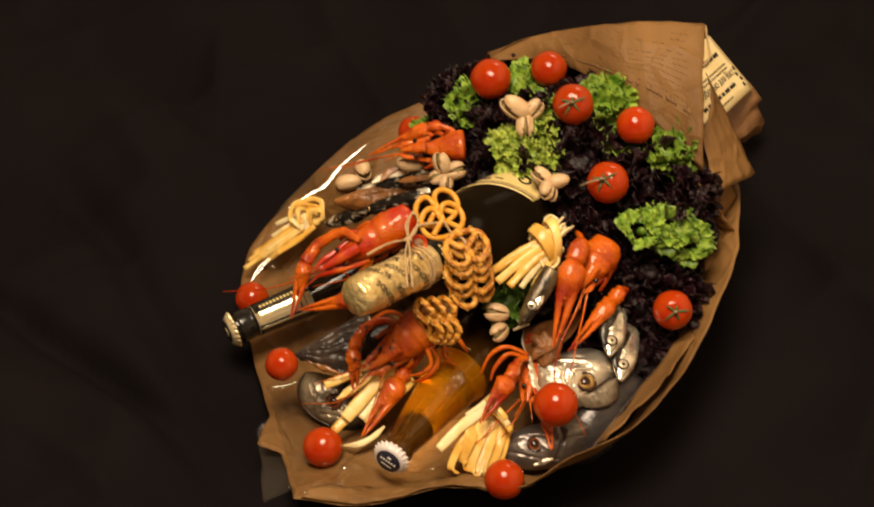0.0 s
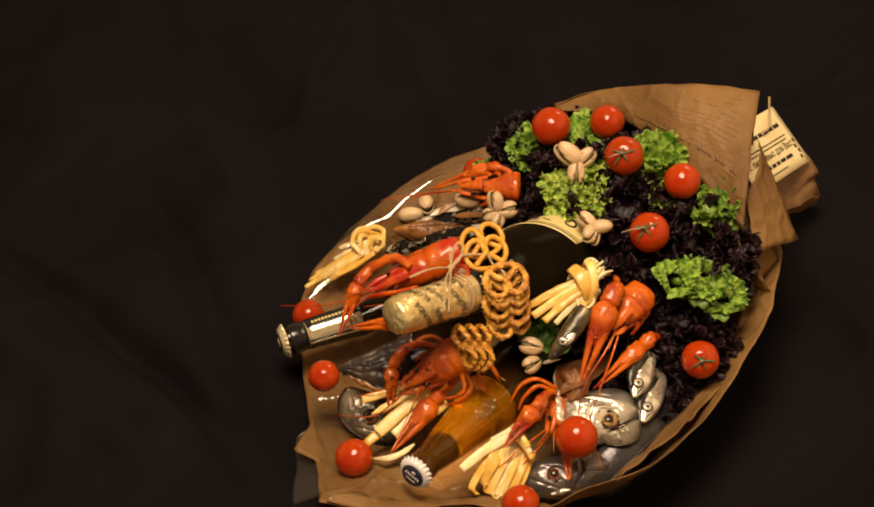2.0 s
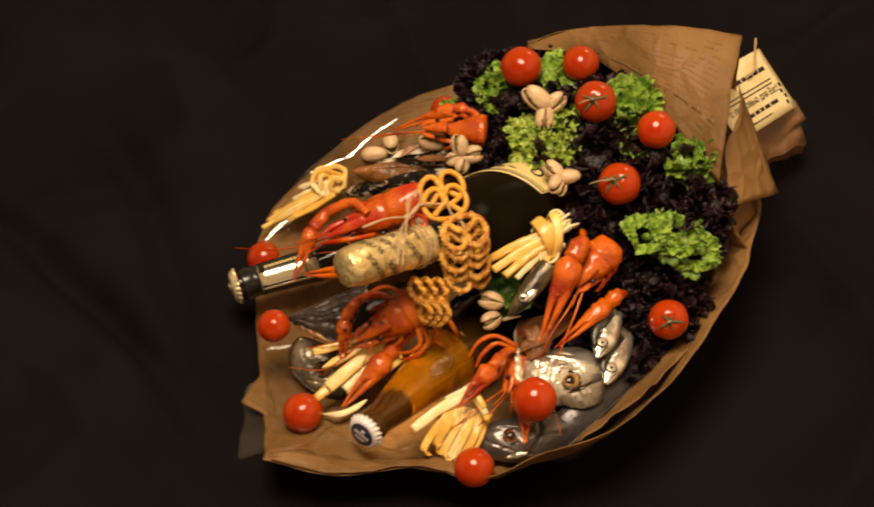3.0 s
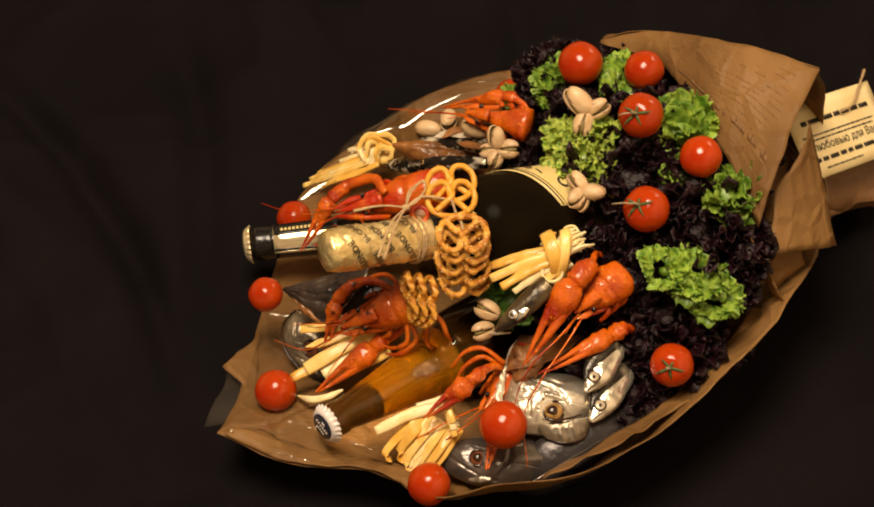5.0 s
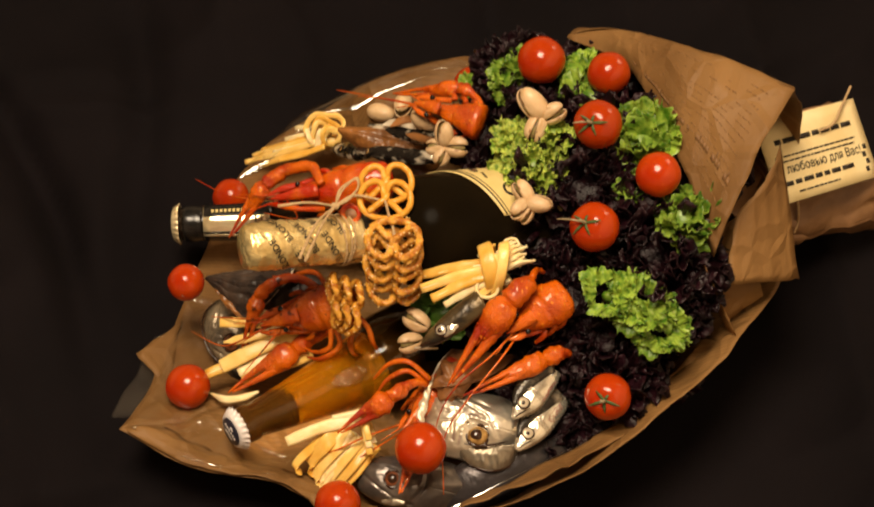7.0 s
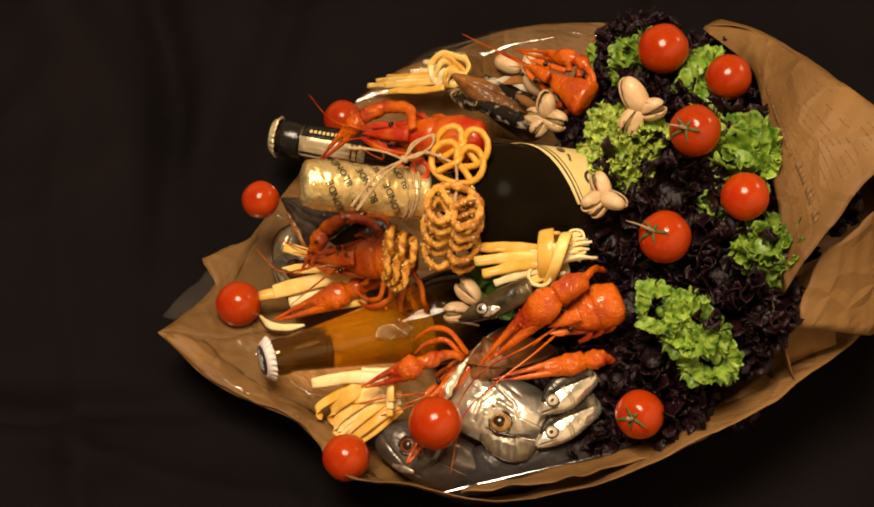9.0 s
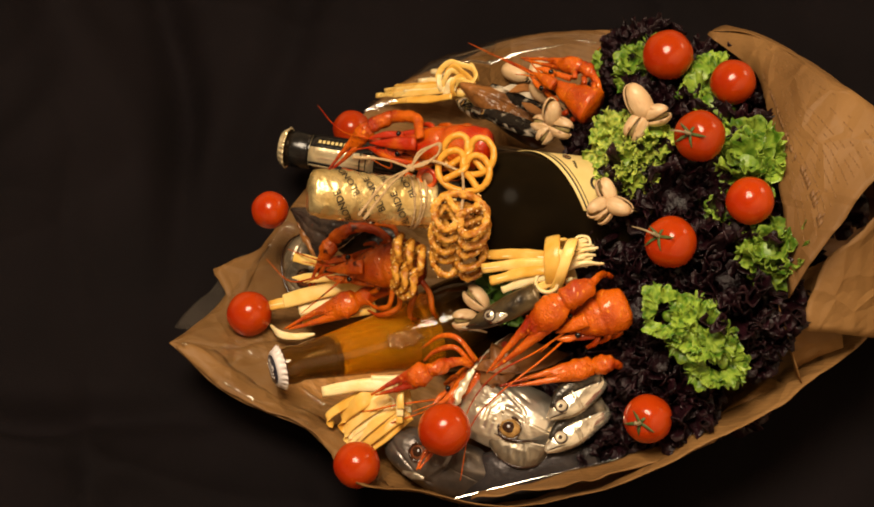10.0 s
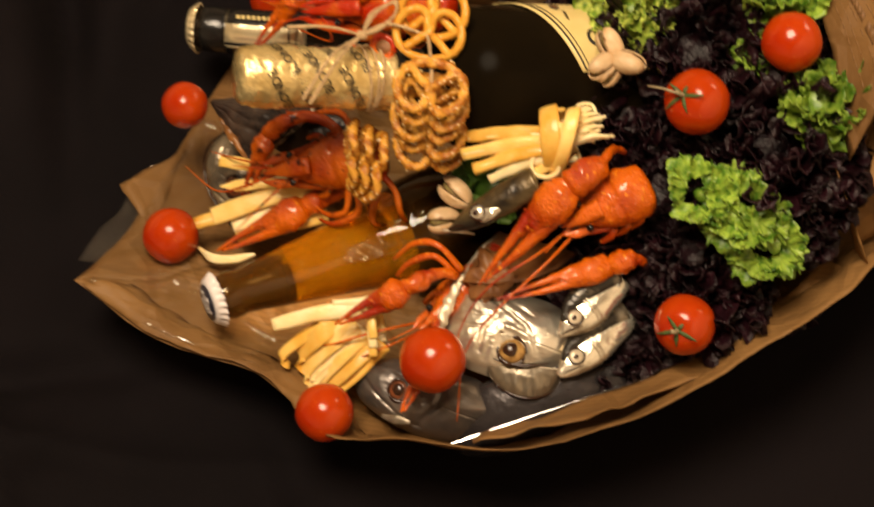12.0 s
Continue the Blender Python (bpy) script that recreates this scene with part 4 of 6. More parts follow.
AVOID = [(V(.110, -.068, .108), .013), (V(.116, -.052, .106), .013), (V(.118, -.080, .092), .013), (V(.125, -.062, .090), .013), (V(.104, -.010, .157), .0185), (V(.090, -.026, .153), .014), (V(.1150, -.0270, .1390), .011), (V(.104, -.046, .131), .010), (V(.0780, -.0240, .171), .012), (V(-.036, .115, .162), .0170), (V(-.020, .111, .166), .0150), (V(.036, .098, .212), .012), (V(-.033, .083, .156), .012), (V(.055, .037, .190), .012)]


def tomato(center, r, stem=None, hint=(1, 0, 0), label="ripe red cherry tomato with glossy skin", twig=0.0):
    c = np.asarray(center, float)
    AVOID.append((c, r * 1.02))
    n = unit(stem if stem is not None else (0.2, 0.3, -0.9))
    x, y, n = basis(n, hint)
    th = thing("cherry_tomato", c - V(0, 0, r), label, "tomato", "cherry tomatoes in the bouquet")
    verts, faces = blob((0, 0, 0), ((1, 0, 0), (0, 1, 0), (0, 0, 1)), 40, 26)
    out = []
    for p in verts:
        ang = math.atan2(p[1], p[0])
        rad = 1 + 0.010 * math.sin(5 * ang + r * 900) * (1 - p[2] ** 2) + 0.012 * noise.noise(Vector(p) * 1.5 + Vector(c) * 40)
        dent = 0.10 * math.exp(-((1 - p[2]) / 0.05)) if stem is not None else 0.03 * math.exp(-((1 - p[2]) / 0.02))
        out.append(c + r * (rad - dent) * (x * p[0] + y * p[1] + n * p[2] * 0.96))
    part("fruit", (np.array(out), faces), TOMATO, th)
    if stem is not None:
        top = c + n * r * 0.90
        for k in range(5):
            a = 2 * math.pi * k / 5 + r * 300
            d = x * math.cos(a) + y * math.sin(a)
            l = r * (0.55 + 0.2 * math.sin(k * 2.1))
            part("sepal", sweep([top, top + d * l * 0.5 + n * 0.0012 - n * r * 0.04, top + d * l + n * (0.001 - r * 0.14 + 0.003 * (k % 2))], [0.0010, 0.0012, 0.0003], 10, 6, n, 0.35), STEM, th, "green sepal")
        part("stalk", sweep([top - n * 0.002, top + n * 0.004, top + n * 0.006 - x * 0.002], [0.0015, 0.0012, 0.0014], 6, 6), TWIG, th)
        if twig:
            part("twig", sweep([top + n * 0.002, top - x * twig * 0.5 + n * 0.005 - y * 0.002, top - x * twig + n * 0.004 - y * 0.005], [0.0009, 0.0008, 0.0005], 10, 5), TWIG, th)
    return th


tomato((.008, .163, .196), .0185)
tomato((.060, .171, .200), .0165)
tomato((.078, .105, .218), .0180, (-.10, -.66, .74), label="red cherry tomato with green calyx among lettuce", twig=.012)
tomato((.132, .093, .204), .0167, label="orange-red cherry tomato beside green lettuce")
tomato((.106, .041, .186), .0182, (-.28, -.55, .78), label="red cherry tomato with green calyx on purple lettuce", twig=.020)
tomato((.160, -.044, .117), .0170, (.05, -.72, .69), label="red cherry tomato with green calyx beside the paper edge")
tomato((.057, -.138, .107), .0186, label="large red cherry tomato over the fish heads")
tomato((.014, -.183, .065), .0168, label="red cherry tomato at the paper edge")
tomato((-.138, -.138, .051), .0172, label="red cherry tomato beside the cheese sticks")
tomato((-.174, -.075, .085), .0143, label="small red cherry tomato on the dark fish")
tomato((-.063, .196, .100), .0150, label="red cherry tomato half hidden behind a crayfish")
tomato((-.212, .053, .026), .0155, label="red cherry tomato half hidden behind a bottle")


# ---- lettuce ----
def leaf_mesh(name, seed, length, ruffle, waves, curl, material, nu=8, nv=100, spread=1.15, frill=0.0024, fuzz=1.0):
    """A fan-shaped leaf: broad waves in the blade, a tight frill along its edge."""
    r = random.Random(seed)
    p1, p2, p3, p4, p5 = (r.uniform(0, 6.28) for _ in range(5))
    grid = []
    for i in range(nu):
        u = 0.10 + 0.90 * (i / (nu - 1)) ** 0.8
        row = []
        for j in range(nv):
            v = -1 + 2 * j / (nv - 1)
            ang = v * spread
            e, ee = u ** 2.0, u ** 5
            rad = length * u * (0.78 + 0.22 * math.cos(v * 1.5)) * (1 + 0.13 * math.sin(4.3 * v + p3) * u) * (1 + 0.05 * ee * math.sin(waves * 4.1 * v + p4))
            w = math.sin(waves * v + p1) + 0.6 * math.sin(waves * 1.7 * v + p2)
            fr_ = math.sin(waves * 3.3 * v + p5 + 1.5 * math.sin(waves * v)) + 0.6 * math.sin(waves * 5.2 * v + p2)
            side = ruffle * 0.9 * e * math.cos(waves * v + p1) + frill * ee * math.cos(waves * 3.3 * v + p5)
            fold = frill * 0.9 * ee * math.sin(waves * 4.4 * v + p1)
            x = (rad + fold) * math.cos(ang) - side * math.sin(ang)
            y = (rad + fold) * math.sin(ang) + side * math.cos(ang)
            z = curl * length * u * u + ruffle * e * w + frill * ee * fr_ + 0.12 * length * u * math.cos(2 * v + p2)
            q = Vector((x, y, z)) * 105
            nz = noise.noise_vector(q + Vector((seed, 0, 0))) + 0.5 * noise.noise_vector(q * 2.7 + Vector((0, seed, 0)))
            row.append((x + 0.0036 * fuzz * e * nz.x, y + 0.0036 * fuzz * e * nz.y, z + 0.0046 * fuzz * e * nz.z))
        grid.append(row)
    v, f = sheet(grid, 0.0005)
    return mesh_of(name, v, f, material)


GREEN_LEAVES = [leaf_mesh("leaf", 10 + k, 0.034, 0.0052, 5 + k, 0.05 + 0.10 * k, LETTUCE, fuzz=0.65) for k in range(6)]
PALE_LEAVES = [leaf_mesh("leaf", 70 + k, 0.034, 0.0042, 9 + k, 0.05 + 0.10 * k, LETTUCE_PALE) for k in range(4)]
DARK_LEAVES = [leaf_mesh("leaf", 30 + k, 0.034, 0.0042, 8 + k, 0.2, LETTUCE_DARK) for k in range(2)]
PURPLE_LEAVES = [leaf_mesh("leaf", 50 + k, 0.036, 0.0050, 8 + k, 0.04 + 0.10 * k, PURPLE, frill=0.0032) for k in range(6)]


def lettuce(name, center, normal, size, leaves, count, heart, label, group, seed, wide=1.0, hint=(1, 0, 0), tilt0=12, tilt1=88, core=0.62):
    """A tuft of frilled leaves standing round a heart; size is its half-width, wide stretches it along hint."""
    r = random.Random(seed)
    c = np.asarray(center, float)
    x, y, n = basis(normal, hint)
    th = thing(name, c - V(0, 0, size * 0.8), label, "lettuce", group)
    part("heart", blob(c - n * size * 0.70, (x * size * core * wide, y * size * core, n * size * 0.42), 16, 10, 0.3, 60), heart, th)
    for k in range(count):
        tilt = radians(tilt0 + (tilt1 - tilt0) * ((k + 0.5) / count) ** 0.8)
        az = k * 2.39996 + r.uniform(-0.3, 0.3)
        d = n * math.cos(tilt) + (x * math.cos(az) + y * math.sin(az)) * math.sin(tilt)
        base = c - n * size * 0.62 + (x * math.cos(az) * wide + y * math.sin(az)) * size * 0.45 * math.sin(tilt) + x * (wide - 1) * size * r.uniform(-0.8, 0.8)
        up = unit(n - d * (n @ d) + 0.2 * np.array([r.uniform(-1, 1) for _ in range(3)]))
        up = unit(up - d * (up @ d))
        side = np.cross(up, d)
        s = size / 0.034 * r.uniform(0.85, 1.15)
        mesh = leaves[k % len(leaves)]
        pts = np.array([tuple(v.co) for v in list(mesh.vertices)[::7]])
        for _ in range(7):
            q = base + s * (pts[:, :1] * d + pts[:, 1:2] * side + pts[:, 2:] * up)
            if all(((q - p) ** 2).sum(1).min() > rad ** 2 for p, rad in AVOID):
                break
            s *= 0.82
        else:
            continue
        m = Matrix(((d[0] * s, side[0] * s, up[0] * s, 0), (d[1] * s, side[1] * s, up[1] * s, 0), (d[2] * s, side[2] * s, up[2] * s, 0), (0, 0, 0, 1)))
        m.translation = Vector(base - ORIGIN[th])
        ob = new("leaf", leaves[k % len(leaves)])
        ob.parent = th
        ob.matrix_local = m
    return th


UPN = (0.1, -0.35, 0.9)
GG, PG = "green lettuce tufts", "purple lettuce tufts"
GP = "yellow-green tightly frilled lettuce leaves"
GL, PL = "bright green frilled lettuce leaves", "dark purple frilled lettuce leaves"
for k, (c, n, s, cnt, wide, hint) in enumerate((
        ((.030, .080, .196), (-.1, -.45, .85), .0195, 13, 1.15, (0.5, 0.2, 0.3)), ((.047, .093, .207), (0, -.4, .9), .0165, 9, 1.0, (1, 0, 0)), ((.044, .068, .193), (0, -.5, .85), .0175, 9, 1.0, (1, 0, 0)),
        ((.034, .170, .194), (0, -.3, .95), .018, 12, 1.3, (1, .2, 0)), ((.058, .150, .192), (0, -.5, .85), .016, 9, 1.6, (1, 0, 0)),
        ((-.014, .161, .173), (-.3, -.3, .9), .0180, 9, 1.25, (1, .3, 0)), ((-.050, .176, .128), (-.3, -.3, .9), .011, 6, 1.3, (1, 0, 0)),
        ((.106, .122, .204), (0, -.35, .92), .022, 12, 1.3, (.6, -.5, 0)), ((.118, .088, .186), (0, -.4, .9), .013, 7, 1.0, (.6, -.5, 0)), ((.160, .082, .190), (.1, -.3, .92), .0195, 11, 1.2, (.6, -.5, 0)),
        ((.136, .001, .171), (.1, -.45, .88), .0138, 6, 1.4, (1, -.1, 0)), ((.158, .008, .168), (.2, -.4, .88), .0160, 7, 1.2, (1, 0, 0)), ((.178, .005, .155), (.3, -.4, .86), .0155, 7, 1.0, (1, 0, 0)))):
    lettuce("green_lettuce", c, n, s, PALE_LEAVES if k < 3 else GREEN_LEAVES, cnt + 3, LETTUCE, GP if k < 3 else GL, GG, 100 + k, wide, hint, 52 if k > 9 else 12, 90, 0.25 if k > 9 else 0.62)
lettuce("green_lettuce", (.022, -.034, .120), (0, -.5, .86), .018, DARK_LEAVES, 8, LETTUCE_DARK, "deep green lettuce leaf under the cheese bundle", GG, 140)

for k, (c, s, cnt) in enumerate((((.014, .124, .166), .029, 13), ((.085, .072, .186), .040, 16), ((.105, .130, .176), .034, 12), ((.150, .055, .164), .038, 15), ((.168, .042, .140), .026, 13),
                                 ((.108, .006, .146), .036, 14), ((.140, -.026, .116), .036, 14), ((.156, -.010, .114), .026, 13), ((.122, -.050, .086), .027, 12), ((-.016, .172, .160), .026, 13),
                                 ((-.030, .146, .112), .022, 12), ((.030, .184, .152), .030, 12), ((.072, .036, .156), .030, 12), ((.134, -.056, .088), .022, 12), ((.060, .130, .176), .028, 12),
                                 ((.078, .186, .148), .032, 10), ((.130, .160, .160), .036, 10), ((.176, .090, .150), .024, 10), ((.010, .090, .150), .030, 10), ((.055, .010, .118), .030, 8),
                                 ((.100, -.036, .072), .030, 8), ((.020, .160, .120), .040, 8), ((.120, .080, .110), .050, 9), ((.140, .030, .080), .040, 9), ((.115, -.01, .075), .038, 8))):
    lettuce("purple_lettuce", c, UPN, s, PURPLE_LEAVES, cnt + 5, PURPLE, PL, PG, 200 + k)


# ---- crayfish ----
def claw(th, pts, wrist, tip, r_arm, r_palm, shell, gap=0.0004, up=FACE, thin=0.0, fat=0.80):
    """An arm through pts, a swollen wrist joint after its last point, a flattened palm and two long fingers that close at the tip."""
    w, e = np.asarray(wrist, float), np.asarray(tip, float)
    line = [np.asarray(p, float) for p in pts]
    d = unit(e - w)
    l = np.linalg.norm(e - w)
    s = np.cross(d, unit(up))
    n = np.cross(s, d)
    r_car = r_palm * fat
    elbow = line[-1]
    arm = part("arm", sweep(line if len(line) > 2 else [line[0], (line[0] + line[-1]) / 2 + n * 0.001, line[-1]], [r_arm * 0.55, r_arm * 0.72, r_arm * 0.88, r_arm * 1.0], 26, 12, up, 0.85, 0.0008, freq=240), shell, th)
    c = unit(w - elbow)
    mid = (elbow + w) / 2 + n * r_car * 0.12
    part("wrist", sweep([elbow - c * r_car * 0.45, elbow + n * r_car * 0.06, mid, w, w + c * r_car * 0.35], [r_car * 0.40, r_car * 0.82, r_car * 1.06, r_car * 0.92, r_car * 0.50], 26, 18, up, 0.86, 0.0016, freq=210), shell, arm)
    palm = part("claw", sweep([w - d * 0.001, w + d * l * 0.04, w + d * l * 0.11 + n * 0.0012, w + d * l * 0.21 + n * 0.0016, w + d * l * 0.33 + n * 0.0006, w + d * l * 0.45], [r_palm * 0.46, r_palm * 0.78, r_palm * 1.02, r_palm * 1.04, r_palm * 0.76, r_palm * 0.40], 30, 22, up, 0.70, 0.0013, freq=230), shell, th)
    for k in (1, -1):
        f = [w + d * l * 0.24 + s * k * r_palm * 0.50, w + d * l * 0.42 + s * k * r_palm * 0.40, w + d * l * 0.68 + s * k * (r_palm * 0.24 + gap), e + s * k * (0.0006 + thin) - d * l * (0.05 if k < 0 else 0)]
        part("finger", sweep(f, [r_palm * 0.44, r_palm * 0.40, r_palm * 0.28, r_palm * 0.17, 0.0006], 24, 10, up, 0.95, 0.0006, freq=260), shell, palm)
    g = random.Random(int(1e5 * abs(w[0] + e[1])))
    for k in range(10):
        x, q = g.uniform(0.05, 0.34), g.uniform(-0.8, 0.8)
        p = w + d * l * x + s * r_palm * q + n * (r_palm * 0.70 * math.sqrt(1 - q * q) + 0.0006)
        part("tubercle", blob(p, (d * 0.0008, s * 0.0007, n * 0.0005), 8, 6), shell, palm)
    part("finger_ridge", sweep([w + d * l * 0.20 + n * r_palm * 0.74, w + d * l * 0.36 + n * r_palm * 0.50, w + d * l * 0.52 + n * r_palm * 0.26], [0.0003, 0.0007, 0.0003], 14, 6), shell, palm)
    return arm


def crayfish(tail, nose, r, shell, label, up=FACE, antennae=(), legs=(), segments=3, wedge=False):
    a, b = np.asarray(tail, float), np.asarray(nose, float)
    d, l = unit(b - a), np.linalg.norm(b - a)
    u = unit(np.asarray(up, float) - d * (d @ np.asarray(up, float)))
    s = np.cross(d, u)
    th = thing("crayfish", (a + b) / 2 - V(0, 0, r), label, "crayfish", "boiled crayfish in the bouquet")
    at = lambda x, side=0.0, high=0.0: a + d * l * x + s * r * side + u * r * high
    # shield: broad behind, a curved groove across, then narrowing shoulders
    verts, seg, n = [], 30, 44
    for i in range(n):
        x = i / (n - 1)
        rad = np.interp(x, (0, .02, .10, .30, .50, .70, .85, 1.0), (.20, .92, 1.0, .80, .58, .38, .26, .10)) if wedge else np.interp(x, (0, .02, .06, .16, .30, .44, .48, .56, .70, .84, 1.0), (.10, .62, .86, .98, 1.05, 1.0, .93, .92, .74, .50, .22))
        for j in range(seg):
            q = 2 * math.pi * j / seg
            c, h = math.cos(q), math.sin(q)
            bow_ = 0.05 * (1 - abs(c))
            ridge = 0.06 * math.exp(-(c / 0.10) ** 2) * (h > 0) - 0.07 * math.exp(-((x - 0.46 - bow_) / 0.022) ** 2) * (h > -0.2)
            k = (abs(c) ** 2.2 + abs(h) ** 2.2) ** (-1 / 2.2)
            p = at(x * 0.86) + r * rad * k * (1 + ridge + 0.05 * noise.noise(Vector((x * 7, c * 3, h * 3 + l * 90)))) * (s * c + u * h * 0.80) - u * r * 0.12 * x
            verts.append(p + (s * c + u * h) * 0.0007 * noise.noise(Vector(p * 150)))
    faces = [(i * seg + j, i * seg + (j + 1) % seg, (i + 1) * seg + (j + 1) % seg, (i + 1) * seg + j) for i in range(n - 1) for j in range(seg)]
    faces += [tuple(range(seg - 1, -1, -1)), tuple((n - 1) * seg + j for j in range(seg))]
    part("carapace", (np.array(verts), faces), shell, th)
    part("rostrum", sweep([at(0.62, 0, 0.62), at(0.80, 0, 0.46), at(0.94, 0, 0.28), at(1.06, 0, 0.16)], [r * 0.34, r * 0.30, r * 0.17, 0.0005], 16, 10, u, 0.45), shell, th, "pointed rostrum")
    for k in (1, -1):
        ec = at(0.80, 0.42 * k, 0.30)
        part("eye_stalk", sweep([at(0.74, 0.26 * k, 0.18), ec], [0.0015, 0.0016], 6, 8), shell, th)
        part("eye", blob(ec + s * k * 0.0008 + u * 0.0003, ((.0021, 0, 0), (0, .0021, 0), (0, 0, .0021)), 12, 8), EYE, th, "black eye")
        part("antennule", sweep([at(0.92, 0.1 * k), b + d * l * 0.12 + s * k * 0.004, b + d * l * 0.34 + s * k * 0.008 - u * 0.003], [0.0009, 0.0006, 0.0003], 12, 6), shell, th)
        part("antenna_scale", sweep([at(0.78, 0.46 * k, 0.0), at(0.94, 0.42 * k, 0.02), at(1.08, 0.26 * k, 0.0)], [r * 0.16, r * 0.18, 0.0005], 12, 8, u, 0.35), shell, th)
        part("mouth_plate", sweep([at(0.58, 0.70 * k, -0.30), at(0.80, 0.52 * k, -0.30), at(1.0, 0.22 * k, -0.26)], [r * 0.17, r * 0.15, 0.0006], 12, 8, u, 0.6), shell, th)
        for m in range(3):
            part("leg_base", sweep([at(0.20 + 0.17 * m, 0.80 * k, -0.35), at(0.26 + 0.17 * m, 1.02 * k, -0.50), at(0.36 + 0.18 * m, 1.04 * k, -0.95)], [0.0024, 0.0022, 0.0016], 10, 8, u, 0.8), shell, th)
    for k in range(segments):
        x = -0.07 - 0.13 * k
        c = at(x, 0, -0.06 - 0.10 * k * k)
        part("tail_segment", blob(c, (d * l * 0.11, s * r * (0.94 - 0.06 * k), u * r * (0.80 - 0.05 * k)), 22, 14, 0.05, 90), shell, th)
        part("segment_edge", sweep([c + (s * r * (0.95 - 0.06 * k) * math.cos(q) + u * r * (0.82 - 0.05 * k) * math.sin(q)) - d * l * 0.03 for q in np.linspace(0.1, 3.04, 9)], 0.0010, 24, 6), shell, th)
    for pts in antennae:
        part("antenna", sweep(pts, [0.0010, 0.0007, 0.0003], 30, 6), shell, th, "thin red antenna")
    for pts in legs:
        part("leg", sweep(pts, [0.0024, 0.0019, 0.0023, 0.0016, 0.0008], 20, 8, u, 0.8), shell, th)
    return th


c1 = crayfish((.1060, -.001, .1565), (.081, -.045, .1475), .0152, SHELL, "orange boiled crayfish with long claws over the fish heads",
              antennae=(((.086, -.036, .150), (.076, -.062, .138), (.062, -.090, .126), (.057, -.110, .105), (.066, -.135, .088)), ((.088, -.038, .148), (.082, -.064, .136), (.073, -.100, .124), (.068, -.122, .104), (.082, -.150, .080))),
              segments=0)
claw(c1, ((.082, .010, .154), (.0795, .003, .163), (.0805, -.007, .170), (.0815, -.017, .172)), (.0745, -.034, .169), (.0561, -.0925, .123), .0036, .0112, SHELL, fat=0.78)
claw(c1, ((.1215, -.0260, .1190), (.1205, -.0275, .1240), (.1165, -.0310, .1275)), (.1090, -.0385, .1240), (.0688, -.0930, .1205), .0040, .0078, SHELL, fat=0.86)

c2 = crayfish((-.060, .050, .138), (-.140, .010, .113), .0160, SHELL_RED, "deep red boiled crayfish beside the gold foil neck",
              antennae=(((-.136, .014, .112), (-.160, .016, .094), (-.193, .020, .076), (-.236, .040, .050)), ((-.132, .010, .115), (-.118, .000, .112), (-.150, .004, .096))),
              legs=(((-.100, .012, .120), (-.118, .000, .124), (-.140, .004, .112), (-.150, .010, .100)),), segments=0)
claw(c2, ((-.108, .022, .136), (-.124, .036, .132), (-.146, .034, .118)), (-.156, .020, .111), (-.169, -.018, .078), .0055, .0072, SHELL)
claw(c2, ((-.100, .002, .120), (-.098, -.010, .108)), (-.106, -.013, .101), (-.164, -.007, .077), .0048, .0085, SHELL)

c3 = crayfish((-.040, -.048, .116), (-.096, -.088, .096), .0172, SHELL_DARK, "brown-red boiled crayfish between the bottles",
              antennae=(((-.090, -.084, .100), (-.108, -.098, .084), (-.126, -.106, .072), (-.158, -.098, .060)), ((-.084, -.088, .098), (-.090, -.104, .088), (-.098, -.122, .074)), ((-.090, -.080, .100), (-.116, -.086, .088), (-.146, -.086, .072))),
              legs=(((-.044, -.062, .110), (-.036, -.064, .100), (-.034, -.072, .092), (-.028, -.078, .090), (-.026, -.070, .080)), ((-.040, -.058, .112), (-.026, -.060, .104), (-.018, -.066, .096), (-.014, -.064, .084)),
                    ((-.050, -.072, .104), (-.046, -.082, .092), (-.056, -.086, .084), (-.068, -.084, .080)), ((-.048, -.070, .104), (-.040, -.078, .092), (-.050, -.088, .082), (-.062, -.088, .076)),
                    ((-.062, -.050, .112), (-.080, -.038, .110), (-.094, -.040, .104), (-.102, -.048, .098))), segments=0)
claw(c3, ((-.072, -.048, .106), (-.086, -.047, .109), (-.0960, -.0520, .1115), (-.1045, -.0600, .1110)), (-.1125, -.0690, .0990), (-.1105, -.1030, .0640), .0044, .0064, SHELL_DARK, fat=0.86)
claw(c3, ((-.052, -.068, .094), (-.060, -.072, .084), (-.0680, -.0755, .078)), (-.0730, -.086, .0765), (-.1050, -.1335, .058), .0046, .0098, SHELL, fat=0.70)

